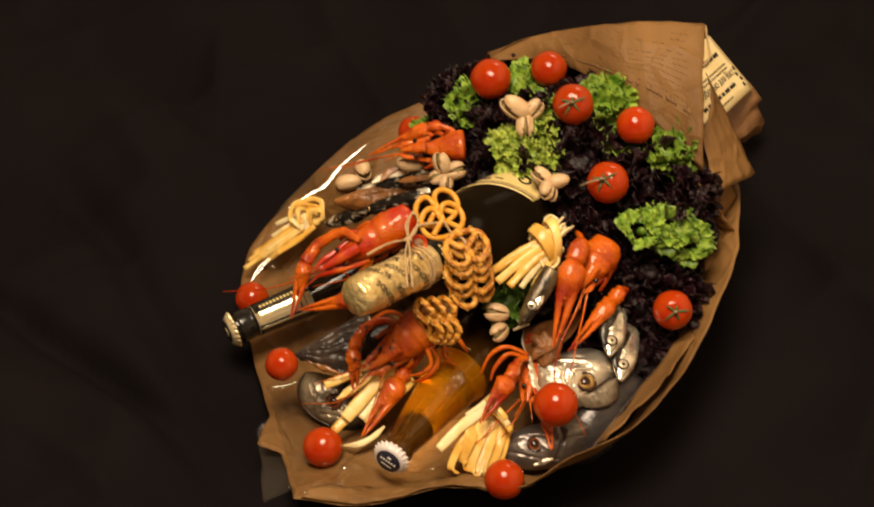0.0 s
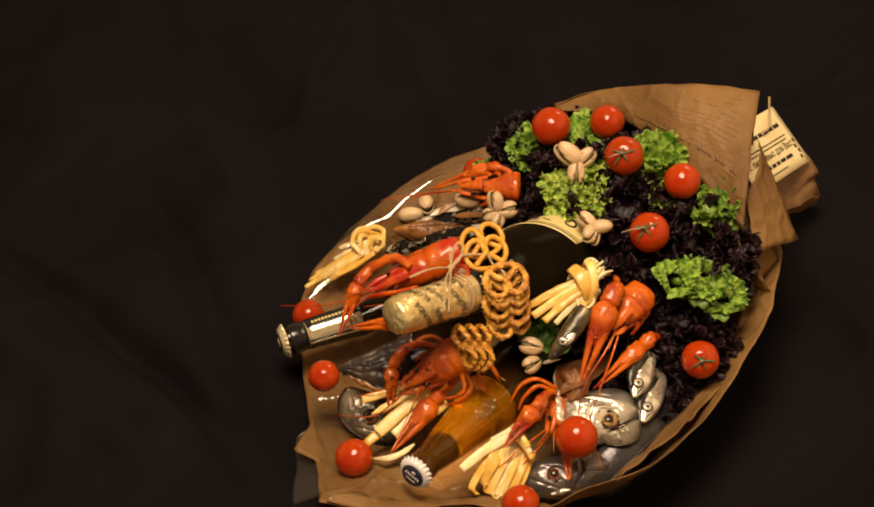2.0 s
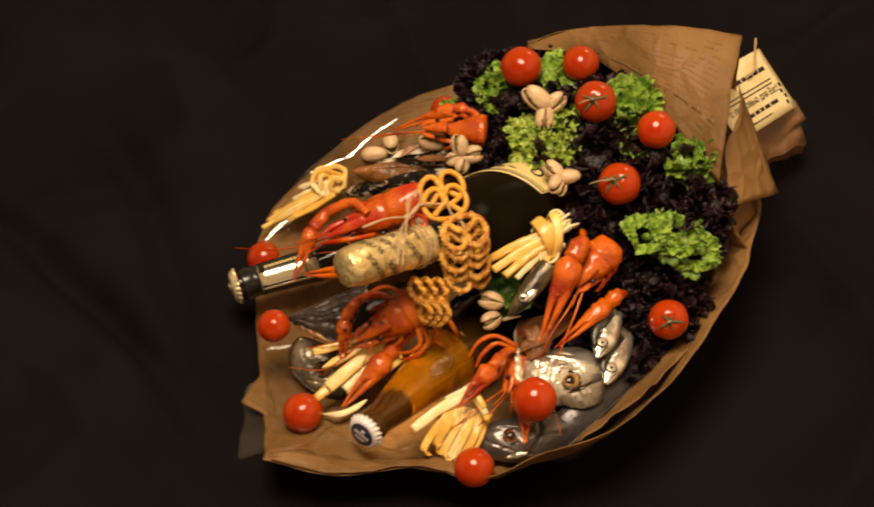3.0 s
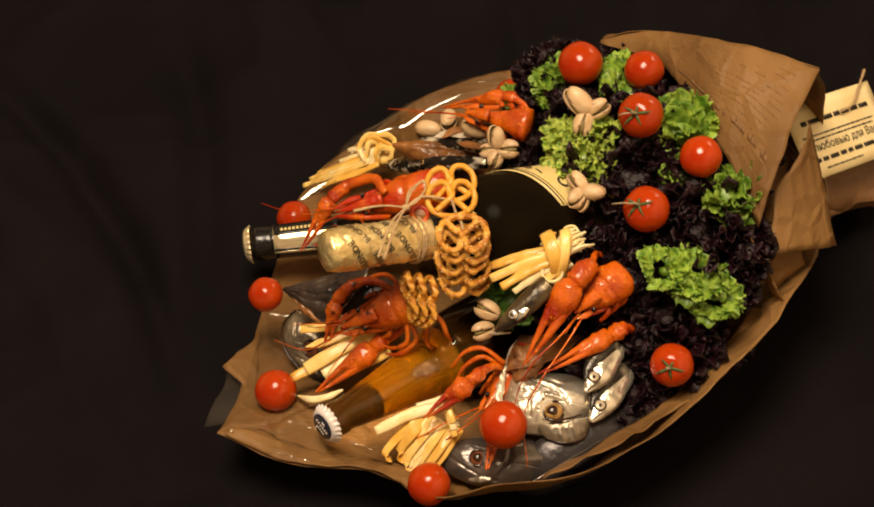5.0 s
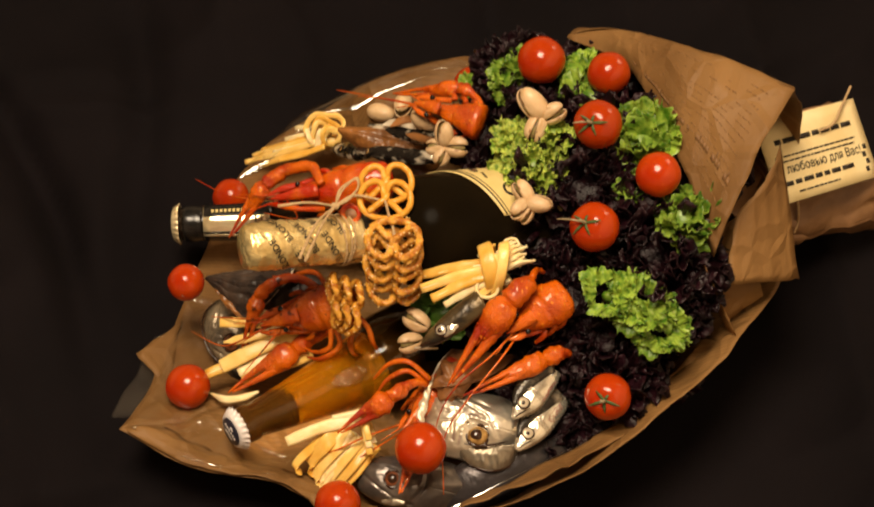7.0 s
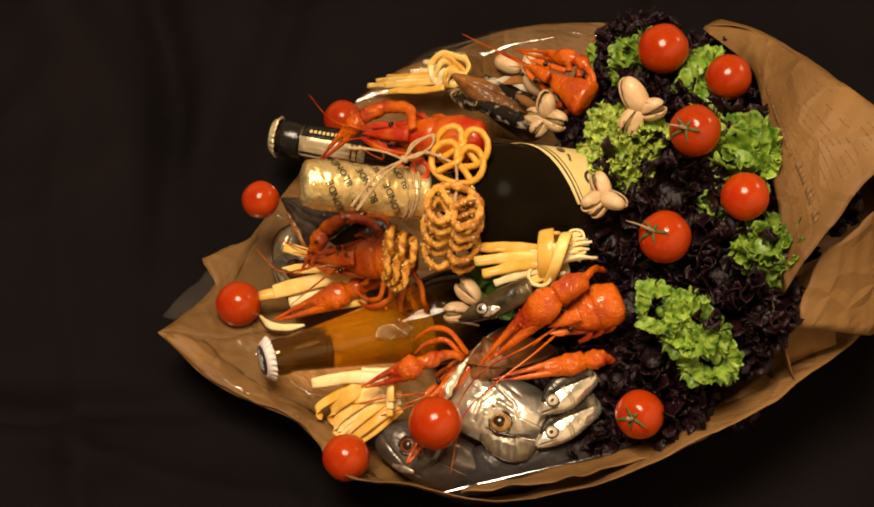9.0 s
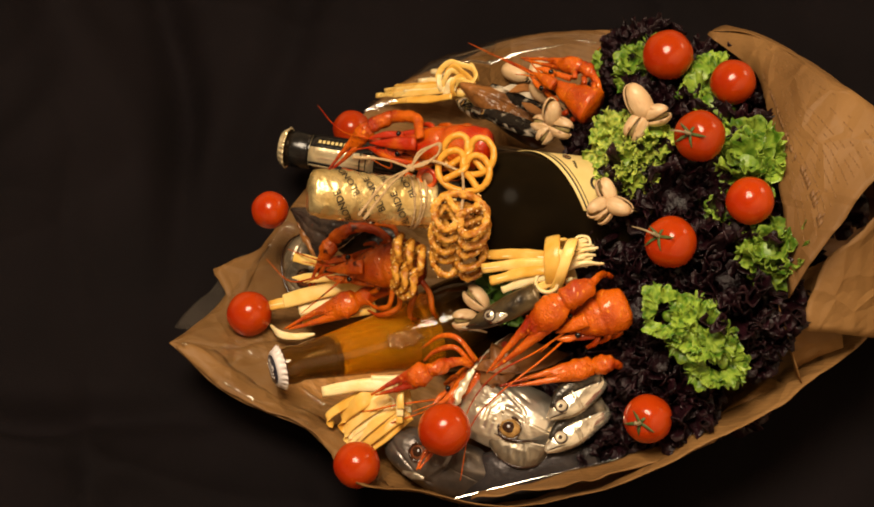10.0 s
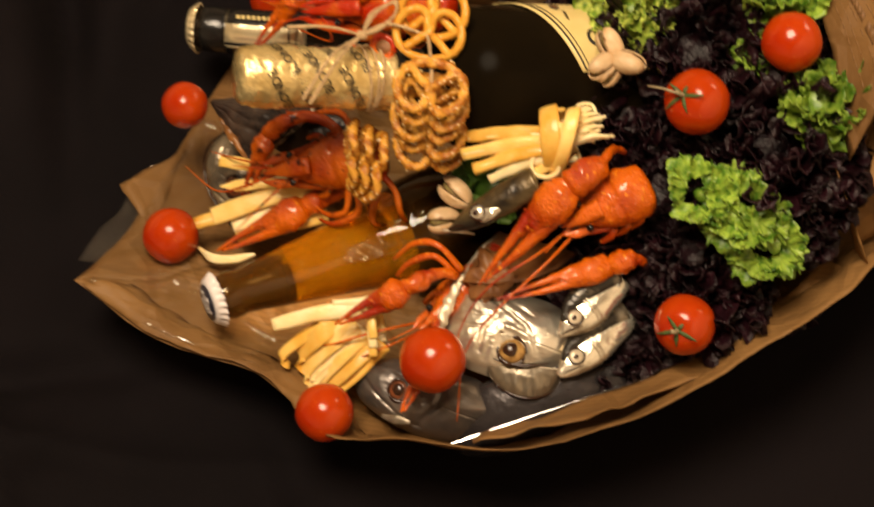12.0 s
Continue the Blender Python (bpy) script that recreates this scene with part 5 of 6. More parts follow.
c4 = crayfish((.0435, -.064, .088), (.0345, -.117, .087), .0112, SHELL, "small orange boiled crayfish over the cheese",
              antennae=(((.034, -.108, .084), (.012, -.134, .084), (-.010, -.152, .072), (-.030, -.150, .062)), ((.036, -.110, .082), (.022, -.136, .080), (.006, -.150, .066))),
              legs=(((.036, -.080, .102), (.018, -.078, .110), (.004, -.082, .104), (-.004, -.092, .092)), ((.036, -.084, .100), (.020, -.084, .108), (.008, -.092, .100), (.004, -.100, .092))))
claw(c4, ((.036, -.086, .104), (.030, -.090, .108), (.0245, -.0985, .1095)), (.0190, -.1105, .1080), (-.0052, -.1455, .0915), .0040, .0084, SHELL, fat=0.66)
claw(c4, ((.040, -.110, .094), (.046, -.124, .088)), (.050, -.136, .086), (.0536, -.163, .078), .0036, .0056, SHELL)

c5 = crayfish((-.015, .110, .165), (-.070, .112, .157), .0145, SHELL, "bright orange crayfish head among lettuce",
              antennae=(((-.056, .112, .158), (-.105, .118, .139), (-.150, .126, .118)), ((-.056, .114, .156), (-.100, .124, .134), (-.135, .132, .112))), segments=0, wedge=True)
claw(c5, ((-.020, .124, .164), (-.030, .131, .165), (-.038, .1345, .1655)), (-.047, .1360, .1625), (-.103, .133, .1300), .0034, .0066, SHELL, fat=0.80)


def ribbon(line, half, thick, axis, taper=False):
    """A ribbon whose width lies along the axis."""
    p = spline(line, 60)
    t = np.gradient(p, axis=0)
    verts, seg = [], 14
    for i in range(60):
        x = unit(np.asarray(axis) - unit(t[i]) * (unit(t[i]) @ np.asarray(axis)))
        y = np.cross(unit(t[i]), x)
        h = half * (0.95 + 0.05 * math.sin(i * 0.21 + half * 900)) * (min(1.0, 0.15 + 3.5 * i / 59, 0.3 + 3.0 * (1 - i / 59)) if taper else 1)
        for j in range(seg):
            q = 2 * math.pi * j / seg
            c, s = math.cos(q), math.sin(q)
            k = (abs(c) ** 4 + abs(s) ** 4) ** -0.25
            verts.append(p[i] + x * h * c * k + y * thick * s * k * (1 + 0.10 * math.sin(i * 0.4)))
    f = [(i * seg + j, i * seg + (j + 1) % seg, (i + 1) * seg + (j + 1) % seg, (i + 1) * seg + j) for i in range(59) for j in range(seg)]
    return np.array(verts), f + [tuple(range(seg - 1, -1, -1)), tuple(59 * seg + j for j in range(seg))]


# ---- fish ----
def fish(nose, tail, heights, skin, label, face=FACE, flat=0.46, eye=None, eye_r=0.006, gill=None, mouth=True, mid=None, iris=None, seg=22, name="dried_fish", rough=0.0030, pale=None, pupil=0.86):
    """A flattened body from nose to tail with its broad side to face; eye and gill are fractions (along, across)."""
    a, b = np.asarray(nose, float), np.asarray(tail, float)
    d, l = unit(b - a), np.linalg.norm(b - a)
    f = unit(np.asarray(face, float) - d * (d @ np.asarray(face, float)))
    s = np.cross(d, f)
    pts = [a, *( [mid] if mid is not None else []), b]
    th = thing(name, (a + b) / 2 - V(0, 0, max(heights) * 0.5), label, "fish", "dried and smoked fish in the bouquet")
    part("body", sweep(pts, heights, 40, seg + 8, f, flat, rough, freq=46), skin, th)

    def on(u, v, lift=0.0):
        h = np.interp(u, np.linspace(0, 1, len(heights)), heights)
        return a + d * l * u + s * h * v + f * (h * flat * math.sqrt(max(0, 1 - v * v)) + lift)

    if eye:
        p = on(*eye)
        socket = part("eye", blob(p, (d * eye_r * 1.15, s * eye_r * 1.15, f * eye_r * 0.45), 20, 10), iris or IRIS, th, "golden fish eye with dark pupil")
        part("pupil", blob(p + f * eye_r * 0.26 - d * eye_r * 0.14, (d * eye_r * pupil, s * eye_r * pupil * 0.94, f * eye_r * 0.30), 16, 8, 0.25, 260), PUPIL, socket)
        ring = [p + f * eye_r * 0.18 + (d * math.cos(k) + s * math.sin(k)) * eye_r * 1.16 for k in np.linspace(0, 2 * math.pi, 20)]
        part("eye_rim", sweep(ring, [eye_r * 0.10, eye_r * 0.24, eye_r * 0.12, eye_r * 0.20, eye_r * 0.10], 30, 6, rough=eye_r * 0.12, freq=300), PUPIL if iris in (IRIS_RED, FISH_PALE, SPRAT) else skin, socket)
    if gill:
        for u, w in gill:
            arc = [on(u + w * math.cos(q * 1.35) * 0.5, math.sin(q * 1.2) * 0.93, 0.0003) for q in np.linspace(-1, 1, 9)]
            part("gill_edge", sweep(arc, [0.0003, 0.0007, 0.0009, 0.0007, 0.0003], 24, 6, f), pale or skin, th)
    if mouth:
        part("mouth", sweep([on(0.015, -0.2, 0.0002), on(0.10, 0.15, 0.0002), on(0.17, 0.42, 0.0002)], [0.0008, 0.0010, 0.0003], 14, 6, f), PUPIL, th, "dark mouth line")
    return th, on


def segment_gap(q, a, b):
    """How far q lies from the stretch a-b."""
    a, b = np.asarray(a, float), np.asarray(b, float)
    k = np.clip((q - a) @ (b - a) / ((b - a) @ (b - a)), 0, 1)
    return np.linalg.norm(q - a - (b - a) * k)


class Head:
    """A fish head lying on its side: an outline round the eye in the head's own plane, domed, with folds pressed into it."""

    def __init__(self, eye, normal, outline, mid, dome, folds, rough=0.0008):
        self.eye, (self.x, self.y, self.n) = np.asarray(eye, float), basis(normal, (1, 0, 0))
        self.out, self.mid, self.dome, self.folds, self.rough = spline([*outline, outline[0]], 97)[:-1], V(*mid), dome, folds, rough

    def flat(self, x, y, z=0.0):
        return self.eye + self.x * x + self.y * y + self.n * z

    def high(self, q, s):
        h = self.dome * (1 - s ** 2.2) - 0.006 * s ** 6 - 0.0032 * math.exp(-(q @ q) / 0.0090 ** 2)
        for line, width, depth in self.folds:
            h += depth * math.exp(-(min(segment_gap(q, a, b) for a, b in zip(line, line[1:])) / width) ** 2)
        return h

    def place(self, s, k):
        q = self.mid + (self.out[k % 96] - self.mid) * s
        p = self.flat(*q)
        return p + self.n * (self.high(q, s) - 0.002 + crease(p, self.rough, 48) * (1 - s * 0.5) + crease(p, self.rough * 0.5, 150)) + crumple(p, 0.00016, 130)

    def skin(self):
        rows_ = [[self.place(s, k) for k in range(97)] for s in np.linspace(0.02, 1, 40)]
        return sheet(rows_ + [[p - self.n * 0.012 + (self.eye - p) * 0.12 for p in rows_[-1]]], 0.0006)

    def eyeball(self, th, r, iris, label):
        e = part("eye", blob(self.eye + self.n * (self.dome * 0.52 - 0.0008), (self.x * r * 0.95, self.y * r * 0.90, self.n * r * 0.36), 24, 12, 0.06, 200), iris, th, label)
        part("pupil", blob(self.eye + self.n * (self.dome * 0.52 + r * 0.14) - self.x * r * 0.08, (self.x * r * 0.56, self.y * r * 0.54, self.n * r * 0.24), 18, 8, 0.12, 300), PUPIL, e)
        part("eye_rim", sweep([self.eye + self.n * (self.dome * 0.52 + 0.0002) + (self.x * r * math.cos(k) + self.y * r * 0.95 * math.sin(k)) for k in np.linspace(0.4, 2 * math.pi + 0.1, 22)], [r * 0.06, r * 0.17, r * 0.09, r * 0.19, r * 0.07], 40, 7, rough=0.0006, freq=300), PUPIL, e)


def fish_thing(origin, label):
    return thing("dried_fish", origin, label, "fish", "dried and smoked fish in the bouquet")


# big silver head: cut nape by the bottles, snout by the sprats
f1 = fish_thing((.084, -.095, .04), "silver dried fish head with golden eye and pale gill plate")
h1_ = Head((.084, -.099, .0855), (.115, -.27, .955), [(.0300, .017), (.024, .031), (.005, .037), (-.022, .030), (-.036, .024), (-.0465, .0200), (-.046, .010), (-.044, -.002), (-.041, -.015), (-.028, -.021), (-.010, -.019), (.004, -.014), (.018, .000)],
           (-.010, .005), 0.0100,
           ((((-.0406, .0143), (-.025, .0188), (-.0013, .0161), (.015, .006)), 0.0011, -0.0016), (((-.010, .0096), (.004, .0118), (.014, .0010)), 0.0013, 0.0014), (((-.0180, .014), (-.0205, .002), (-.0160, -.010)), 0.0012, -0.0018),
            (((-.034, .024), (-.018, .0235), (-.002, .0225)), 0.0010, -0.0012), (((-.036, .006), (-.026, .0075), (-.022, .0110)), 0.0008, -0.0009), (((-.038, -.002), (-.028, -.0010), (-.021, .0030)), 0.0008, -0.0010), (((-.012, -.004), (-.0115, -.012)), 0.0009, -0.0012)))
part("head", h1_.skin(), FISH, f1, "pearly silver head with fine folds")
rows = []
for s in np.linspace(0, 1, 18):
    rows.append([])
    for v in np.linspace(0, 1, 36):
        a_ = V(-.012, -.0120) * (1 - v) + V(.0285, .0070) * v
        b_ = a_ + V(.0110, -.0150) * math.sin(math.pi * v) ** 0.5
        q = a_ * (1 - s) + b_ * s
        p = h1_.flat(*q)
        rows[-1].append(p + h1_.n * (0.0012 - 0.0050 * s * s - 0.003 * (v - 0.4) ** 2 * 4 * s + 0.00035 * math.sin(v * 52 + 2 * math.sin(v * 9)) * s + crease(p, 0.0007, 60)))
part("gill_plate", sheet(rows, 0.0006), GILL, f1, "pale fan-shaped gill plate with fine rays")
part("plate_edge", sweep(rows[-1][::5], [0.0003, 0.0008, 0.0008, 0.0003], 30, 6), PUPIL, f1, "dark lower edge of the gill plate")
nape = [h1_.flat(x, y, z) for x, y, z in ((-.0475, .0225, .003), (-.0465, .012, .004), (-.0445, .001, .004), (-.0420, -.009, .003), (-.0400, -.018, .001))]
part("nape_edge", sweep(nape, [0.0016, 0.0030, 0.0034, 0.0030, 0.0012], 30, 10, h1_.n, 0.4, 0.0014, freq=220), FISH_PALE, f1, "white cut edge of the nape")
part("gill_slit", sweep([h1_.flat(x, y, z) for x, y, z in ((-.006, -.0095, .0050), (.004, -.0070, .0056), (.013, -.0015, .0052), (.0215, .0058, .0042))], [0.0003, 0.0009, 0.0010, 0.0003], 26, 6, h1_.n, 0.6), PUPIL, f1, "dark gill slit")
h1_.eyeball(f1, .0082, IRIS, "sunken golden fish eye")
part("flesh", blob((.0510, -.0760, .1035), (unit((1, .2, .1)) * .0120, unit((-.2, .85, .42)) * .0140, unit((.1, -.40, .90)) * .0045), 36, 24, 0.55, 170), FLESH, f1, "amber dried flesh behind the head")
flap = np.array([(.0385, -.0850, .0995), (.0345, -.0690, .0940), (.0325, -.0540, .0885), (.0340, -.0380, .0860)])
inner = np.array([(.0580, -.0780, .1060), (.0700, -.0680, .1080), (.0800, -.0520, .1080), (.0840, -.0340, .1060)])
lf_, ri_ = spline(flap, 20), spline(inner, 20)
part("gill_cover", sheet([[lf_[i] * (1 - v) + ri_[i] * v + V(.05, -.5, .8) * (.005 * math.sin(math.pi * v)) + V(0, -.5, .8) * crease(lf_[i] * (1 - v) + ri_[i] * v, .0012, 60) for v in np.linspace(0, 1, 14)] for i in range(20)], 0.0008), FLESH, f1, "brown translucent gill cover")
part("cover_rim", sweep(flap, [0.0006, 0.0011, 0.0011, 0.0005], 24, 7, rough=0.0004, freq=300), FISH_PALE, f1, "pale rim of the gill cover")

# grey head along the paper rim
f2 = fish_thing((.05, -.145, .03), "grey-violet dried fish head beside the paper edge")
h2_ = Head((.0404, -.1455, .0620), (.06, -.44, .90), [(.050, .010), (.052, .020), (.034, .028), (.014, .022), (-.008, .0160), (-.024, .0070), (-.031, -.002), (-.026, -.013), (-.017, -.0180), (.0015, -.0195), (.022, -.0165), (.040, -.008)],
           (.010, .002), 0.0105,
           ((((.020, .020), (.0235, .004), (.0180, -.012)), 0.0013, -0.0020), (((-.022, .004), (-.010, .008), (.004, .0085), (.014, .0030)), 0.0012, 0.0010), (((-.026, -.004), (-.014, -.008), (-.004, -.0105)), 0.0010, -0.0014), (((-.004, -.010), (.010, -.0135), (.020, -.011)), 0.0010, -0.0010)), 0.0005)
part("head", h2_.skin(), FISH_GREY, f2, "grey-violet head with pearly cheek")
h2_.eyeball(f2, .0066, IRIS_RED, "brown-red fish eye with dark pupil")
part("jaw", sweep([h2_.flat(x, y, z) for x, y, z in ((-.002, -.0180, .0022), (.007, -.0150, .0044), (.015, -.0120, .0056))], [0.0012, 0.0032, 0.0014], 16, 10, h2_.n, 0.25, 0.0006, freq=200), GILL, f2, "pale lower jaw")
part("back", sweep([(.060, -.144, .046), (.080, -.136, .052), (.103, -.116, .060), (.126, -.089, .066), (.140, -.068, .070)], [0.008, 0.020, 0.023, 0.020, 0.010], 34, 22, (.2, -.62, .76), 0.40, 0.0010, freq=50), FISH_BLUE, f2, "dark grey-blue back")

# dull head under the cheese sticks
f3 = fish_thing((-.13, -.085, .02), "dark grey dried fish head under the cheese sticks")
h3_ = Head((-.130, -.084, .0445), (-.10, -.60, .78), [(.023, .010), (-.006, .023), (-.027, .026), (-.034, .015), (-.032, .001), (-.020, -.013), (-.003, -.022), (.017, -.029), (.029, -.016)], (-.006, .000), 0.0085,
           ((((-.022, .020), (-.016, .006), (-.020, -.008)), 0.0012, -0.0016), (((-.012, -.010), (.002, -.012), (.014, -.018)), 0.0012, -0.0014)), 0.0009)
part("head", h3_.skin(), FISH_DULL, f3)
h3_.eyeball(f3, .0070, IRIS_RED, "brown fish eye with dark pupil")
part("gill_edge", sweep([h3_.flat(x, y, z) for x, y, z in ((-.0265, .0250, -.003), (-.0325, .0140, -.002), (-.0310, .0010, -.002), (-.0195, -.0125, -.002), (-.003, -.0212, -.003))], [0.0004, 0.0008, 0.0008, 0.0005], 30, 6), PUPIL, f3, "dark rim of the gill cover")

# black wrinkled smoked head: skin drawn into folds that run together at the snout
f4, on = fish((-.160, -.061, .076), (-.076, -.036, .086), (.003, .010, .015, .017, .016, .010), FISH_DARK, "black smoked fish with wrinkled skin", face=(-.1, -.55, .82), eye=None, mouth=False, flat=0.42, rough=0.003)
apex, hi_, lo_ = V(-.1660, -.0620, .0815), V(-.1000, -.0300, .1060), V(-.1200, -.0800, .0755)
rows = []
for u in np.linspace(0.04, 1, 34):
    row = []
    for v in np.linspace(0, 1, 46):
        p = apex + ((hi_ * (1 - v) + lo_ * v) - apex) * u * (1 + 0.16 * math.sin(math.pi * v))
        wave = abs(math.sin(5.5 * math.pi * v + 1.6 * noise.noise(Vector(p * 60)))) ** 0.7
        row.append(p + V(-.1, -.55, .82) * (0.0075 * math.sin(math.pi * v) * math.sqrt(u) + 0.0024 * wave * u * (1.15 - u * 0.5)) + crumple(p, 0.0009, 110))
    rows.append(row)
part("wrinkled_skin", sheet(rows, 0.0008), FISH_DARK, f4, "black skin drawn into radiating folds")
part("torn_edge", sweep(rows[-1][4:40:5], [0.0002, 0.0005, 0.0003, 0.0006, 0.0002], 60, 6, rough=0.0006, freq=400), FISH_PALE, f4, "thin pale torn edge")
part("jaw", sweep([rows[8][-1], rows[20][-1], rows[33][-1]], [0.0012, 0.0026, 0.0016], 22, 8, rough=0.0016, freq=200), FISH_BROWN, f4, "yellowish jaw edge")
f5 = fish_thing((-.09, .097, .10), "amber-brown smoked fish head with dull skin")
h5_ = Head((-.092, .0975, .1110), (.08, -.46, .88), [(.046, .006), (.040, .014), (.018, .0165), (-.004, .0145), (-.022, .0085), (-.042, -.001), (-.028, -.0075), (-.008, -.0110), (.018, -.0120), (.040, -.0080)], (.004, .001), 0.0065,
           ((((-.030, .000), (-.012, .0035), (.010, .0060), (.036, .0070)), 0.0011, -0.0014), (((.014, .015), (.010, .003), (.014, -.010)), 0.0012, -0.0016), (((.018, .010), (.030, .0115), (.042, .0100)), 0.0010, 0.0012)), 0.0016)
part("head", h5_.skin(), FISH_BROWN, f5)
part("fin_edge", sweep([(-.122, .101, .106), (-.098, .110, .116), (-.066, .110, .126)], [0.0006, 0.0020, 0.0008], 18, 8, (0, -.5, .8), 0.5, 0.0012, freq=200), FISH_PALE, f5, "pale dried edge")
f6, on = fish((-.114, .090, .101), (-.046, .092, .126), (.0016, .0050, .0066, .0066, .0050), FISH_BLACK, "thin black smoked fish with silver scales", face=(0, -.55, .83), eye=(0.17, 0.1), eye_r=0.0022, mouth=True, flat=0.7, rough=0.002)
f8, on = fish((-.146, .108, .066), (-.104, .094, .098), (.0016, .0052, .0072, .0070, .004), FISH_BLACK, "small black smoked fish head by the cheese knot", face=(-.1, -.5, .84), eye=(0.34, 0.0), eye_r=0.0022, mouth=True, flat=0.7, rough=0.002)
f7, on = fish((-.114, .112, .108), (-.030, .104, .138), (.001, .0050, .0080, .0085, .0080, .006), FISH_BLACK, "grey and gold smoked fish beside pistachios", face=(0, -.5, .86), eye=None, mouth=False, flat=0.5, rough=0.004)
for k, (a, b, c_) in enumerate((((-.092, .106, .124), (-.082, .114, .130), (-.060, .118, .134)), ((-.100, .108, .120), (-.088, .112, .125), (-.066, .110, .132)), ((-.076, .102, .128), (-.062, .100, .133), (-.044, .098, .138)))):
    part("fin", ribbon([a, b, c_], .0032, .0005, unit((.2, .8, .5)), True), FISH_PALE if k % 2 else FISH_BROWN, f7, "dry golden fin")


def sprat(nose, tail, r, label, face=(.12, -.38, .92)):
    th, on_ = fish(nose, tail, (r * 0.12, r * 0.56, r * 0.84, r * 0.98, r, r * 0.96, r * 0.9, r * 0.7), SPRAT, label, face=face, flat=0.55, eye=(0.26, -0.08), eye_r=r * 0.34, gill=((0.42, 0.10), (0.47, 0.08)), mouth=False, iris=FISH_PALE, name="sprat", rough=0.0008, pale=SPRAT, pupil=0.48)
    part("back", sweep([on_(0.14, -0.72), on_(0.36, -0.74), on_(0.70, -0.66), on_(0.99, -0.5)], [r * 0.12, r * 0.42, r * 0.70, r * 0.74], 24, 14, face, 0.55), SPRAT_BACK, th, "dark back")
    part("jaw_line", sweep([on_(0.03, 0.25, 0.0002), on_(0.14, 0.45, 0.0002), on_(0.26, 0.62, 0.0002)], [0.0003, 0.0006, 0.0002], 12, 6), PUPIL, th, "dark mouth line")
    return th


sprat((.1044, -.0835, .1035), (.1130, -.0360, .1110), .0112, "small silver sprat with round pale eye")
sprat((.1138, -.0965, .0860), (.1245, -.0440, .0930), .0114, "small silver sprat beside the fish head")
m1, on = fish((.0275, -.0815, .1395), (.0570, -.0400, .1640), (.0014, .0056, .0080, .0088, .0086, .0078), SPRAT_OLIVE, "dark olive sprat head with pale ringed eye", face=(-.1, -.62, .78), flat=0.7, eye=(0.36, 0.02), eye_r=0.0036, iris=SPRAT, mouth=True, name="sprat", rough=0.0012, pupil=0.5)
part("cheek", blob(on(0.46, 0.30, -0.0016), (unit((.03, .04, .025)) * .0080, unit((.8, -.5, -.2)) * .0048, unit((-.1, -.62, .78)) * .0022), 20, 10, 0.25, 260), SPRAT, m1, "silver cheek")
part("gape", sweep([on(0.02, 0.3), (.0235, -.0800, .1340), (.0290, -.0730, .1290), (.0370, -.0700, .1300)], [0.0006, 0.0011, 0.0011, 0.0006], 16, 7), FISH_PALE, m1, "pale open lower jaw")


# ---- string cheese ----
def stick(th, a, b, w, h, material, bend=0.0, up=FACE):
    """A pulled strip of cheese: a soft-edged bar, slightly bent, torn at the end."""
    a, b = np.asarray(a, float), np.asarray(b, float)
    d = unit(b - a)
    side = unit(np.cross(d, up))
    r = random.Random(int(1e5 * abs(a[0] * 3 + b[1])))
    m = (a + b) / 2 + V(0, 0, bend + r.uniform(-0.0006, 0.0014)) + side * r.uniform(-0.0012, 0.0012)
    turn = unit(unit(up) + side * r.uniform(-0.35, 0.35))
    part("cheese_strip", sweep([a, m, b], [w * 0.80, w * 0.94, w, w * 0.96], 22, 16, turn, min(0.75, h / w * 0.85), 0.0007, freq=130, square=0.85), material, th)
    if w > 0.0036:
        o = side * w * r.uniform(-0.3, 0.3) + unit(up) * h * 0.62
        part("fibre", sweep([a + o + d * 0.001, m + o, b + o], [w * 0.16, w * 0.22, w * 0.14], 16, 8, up, 0.5, 0.0004, freq=200), CHEESE_WHITE, th)


def band(th, center, u, w, a, ru, rw, half, material, start=0.0, end=6.2832, drift=0.0, wave=0.06):
    """A flat ribbon of cheese wound round the axis a: ru and rw are its half-axes, drift its shift along the axis."""
    line = []
    for q in np.linspace(start, end, 18):
        k = 1 + wave * math.sin(2.3 * q + start * 5)
        line.append(np.asarray(center) + u * math.cos(q) * ru * k + w * math.sin(q) * rw * k + a * drift * ((q - start) / (end - start) - 0.5))
    return part("knot_band", sweep(line, [half * 0.80, half, half * 1.05, half, half * 0.75], 54, 14, a, 1.0, 0.0004, freq=120, square=0.0) if half < 0.0015 else ribbon(line, half, 0.0013, a), material, th)


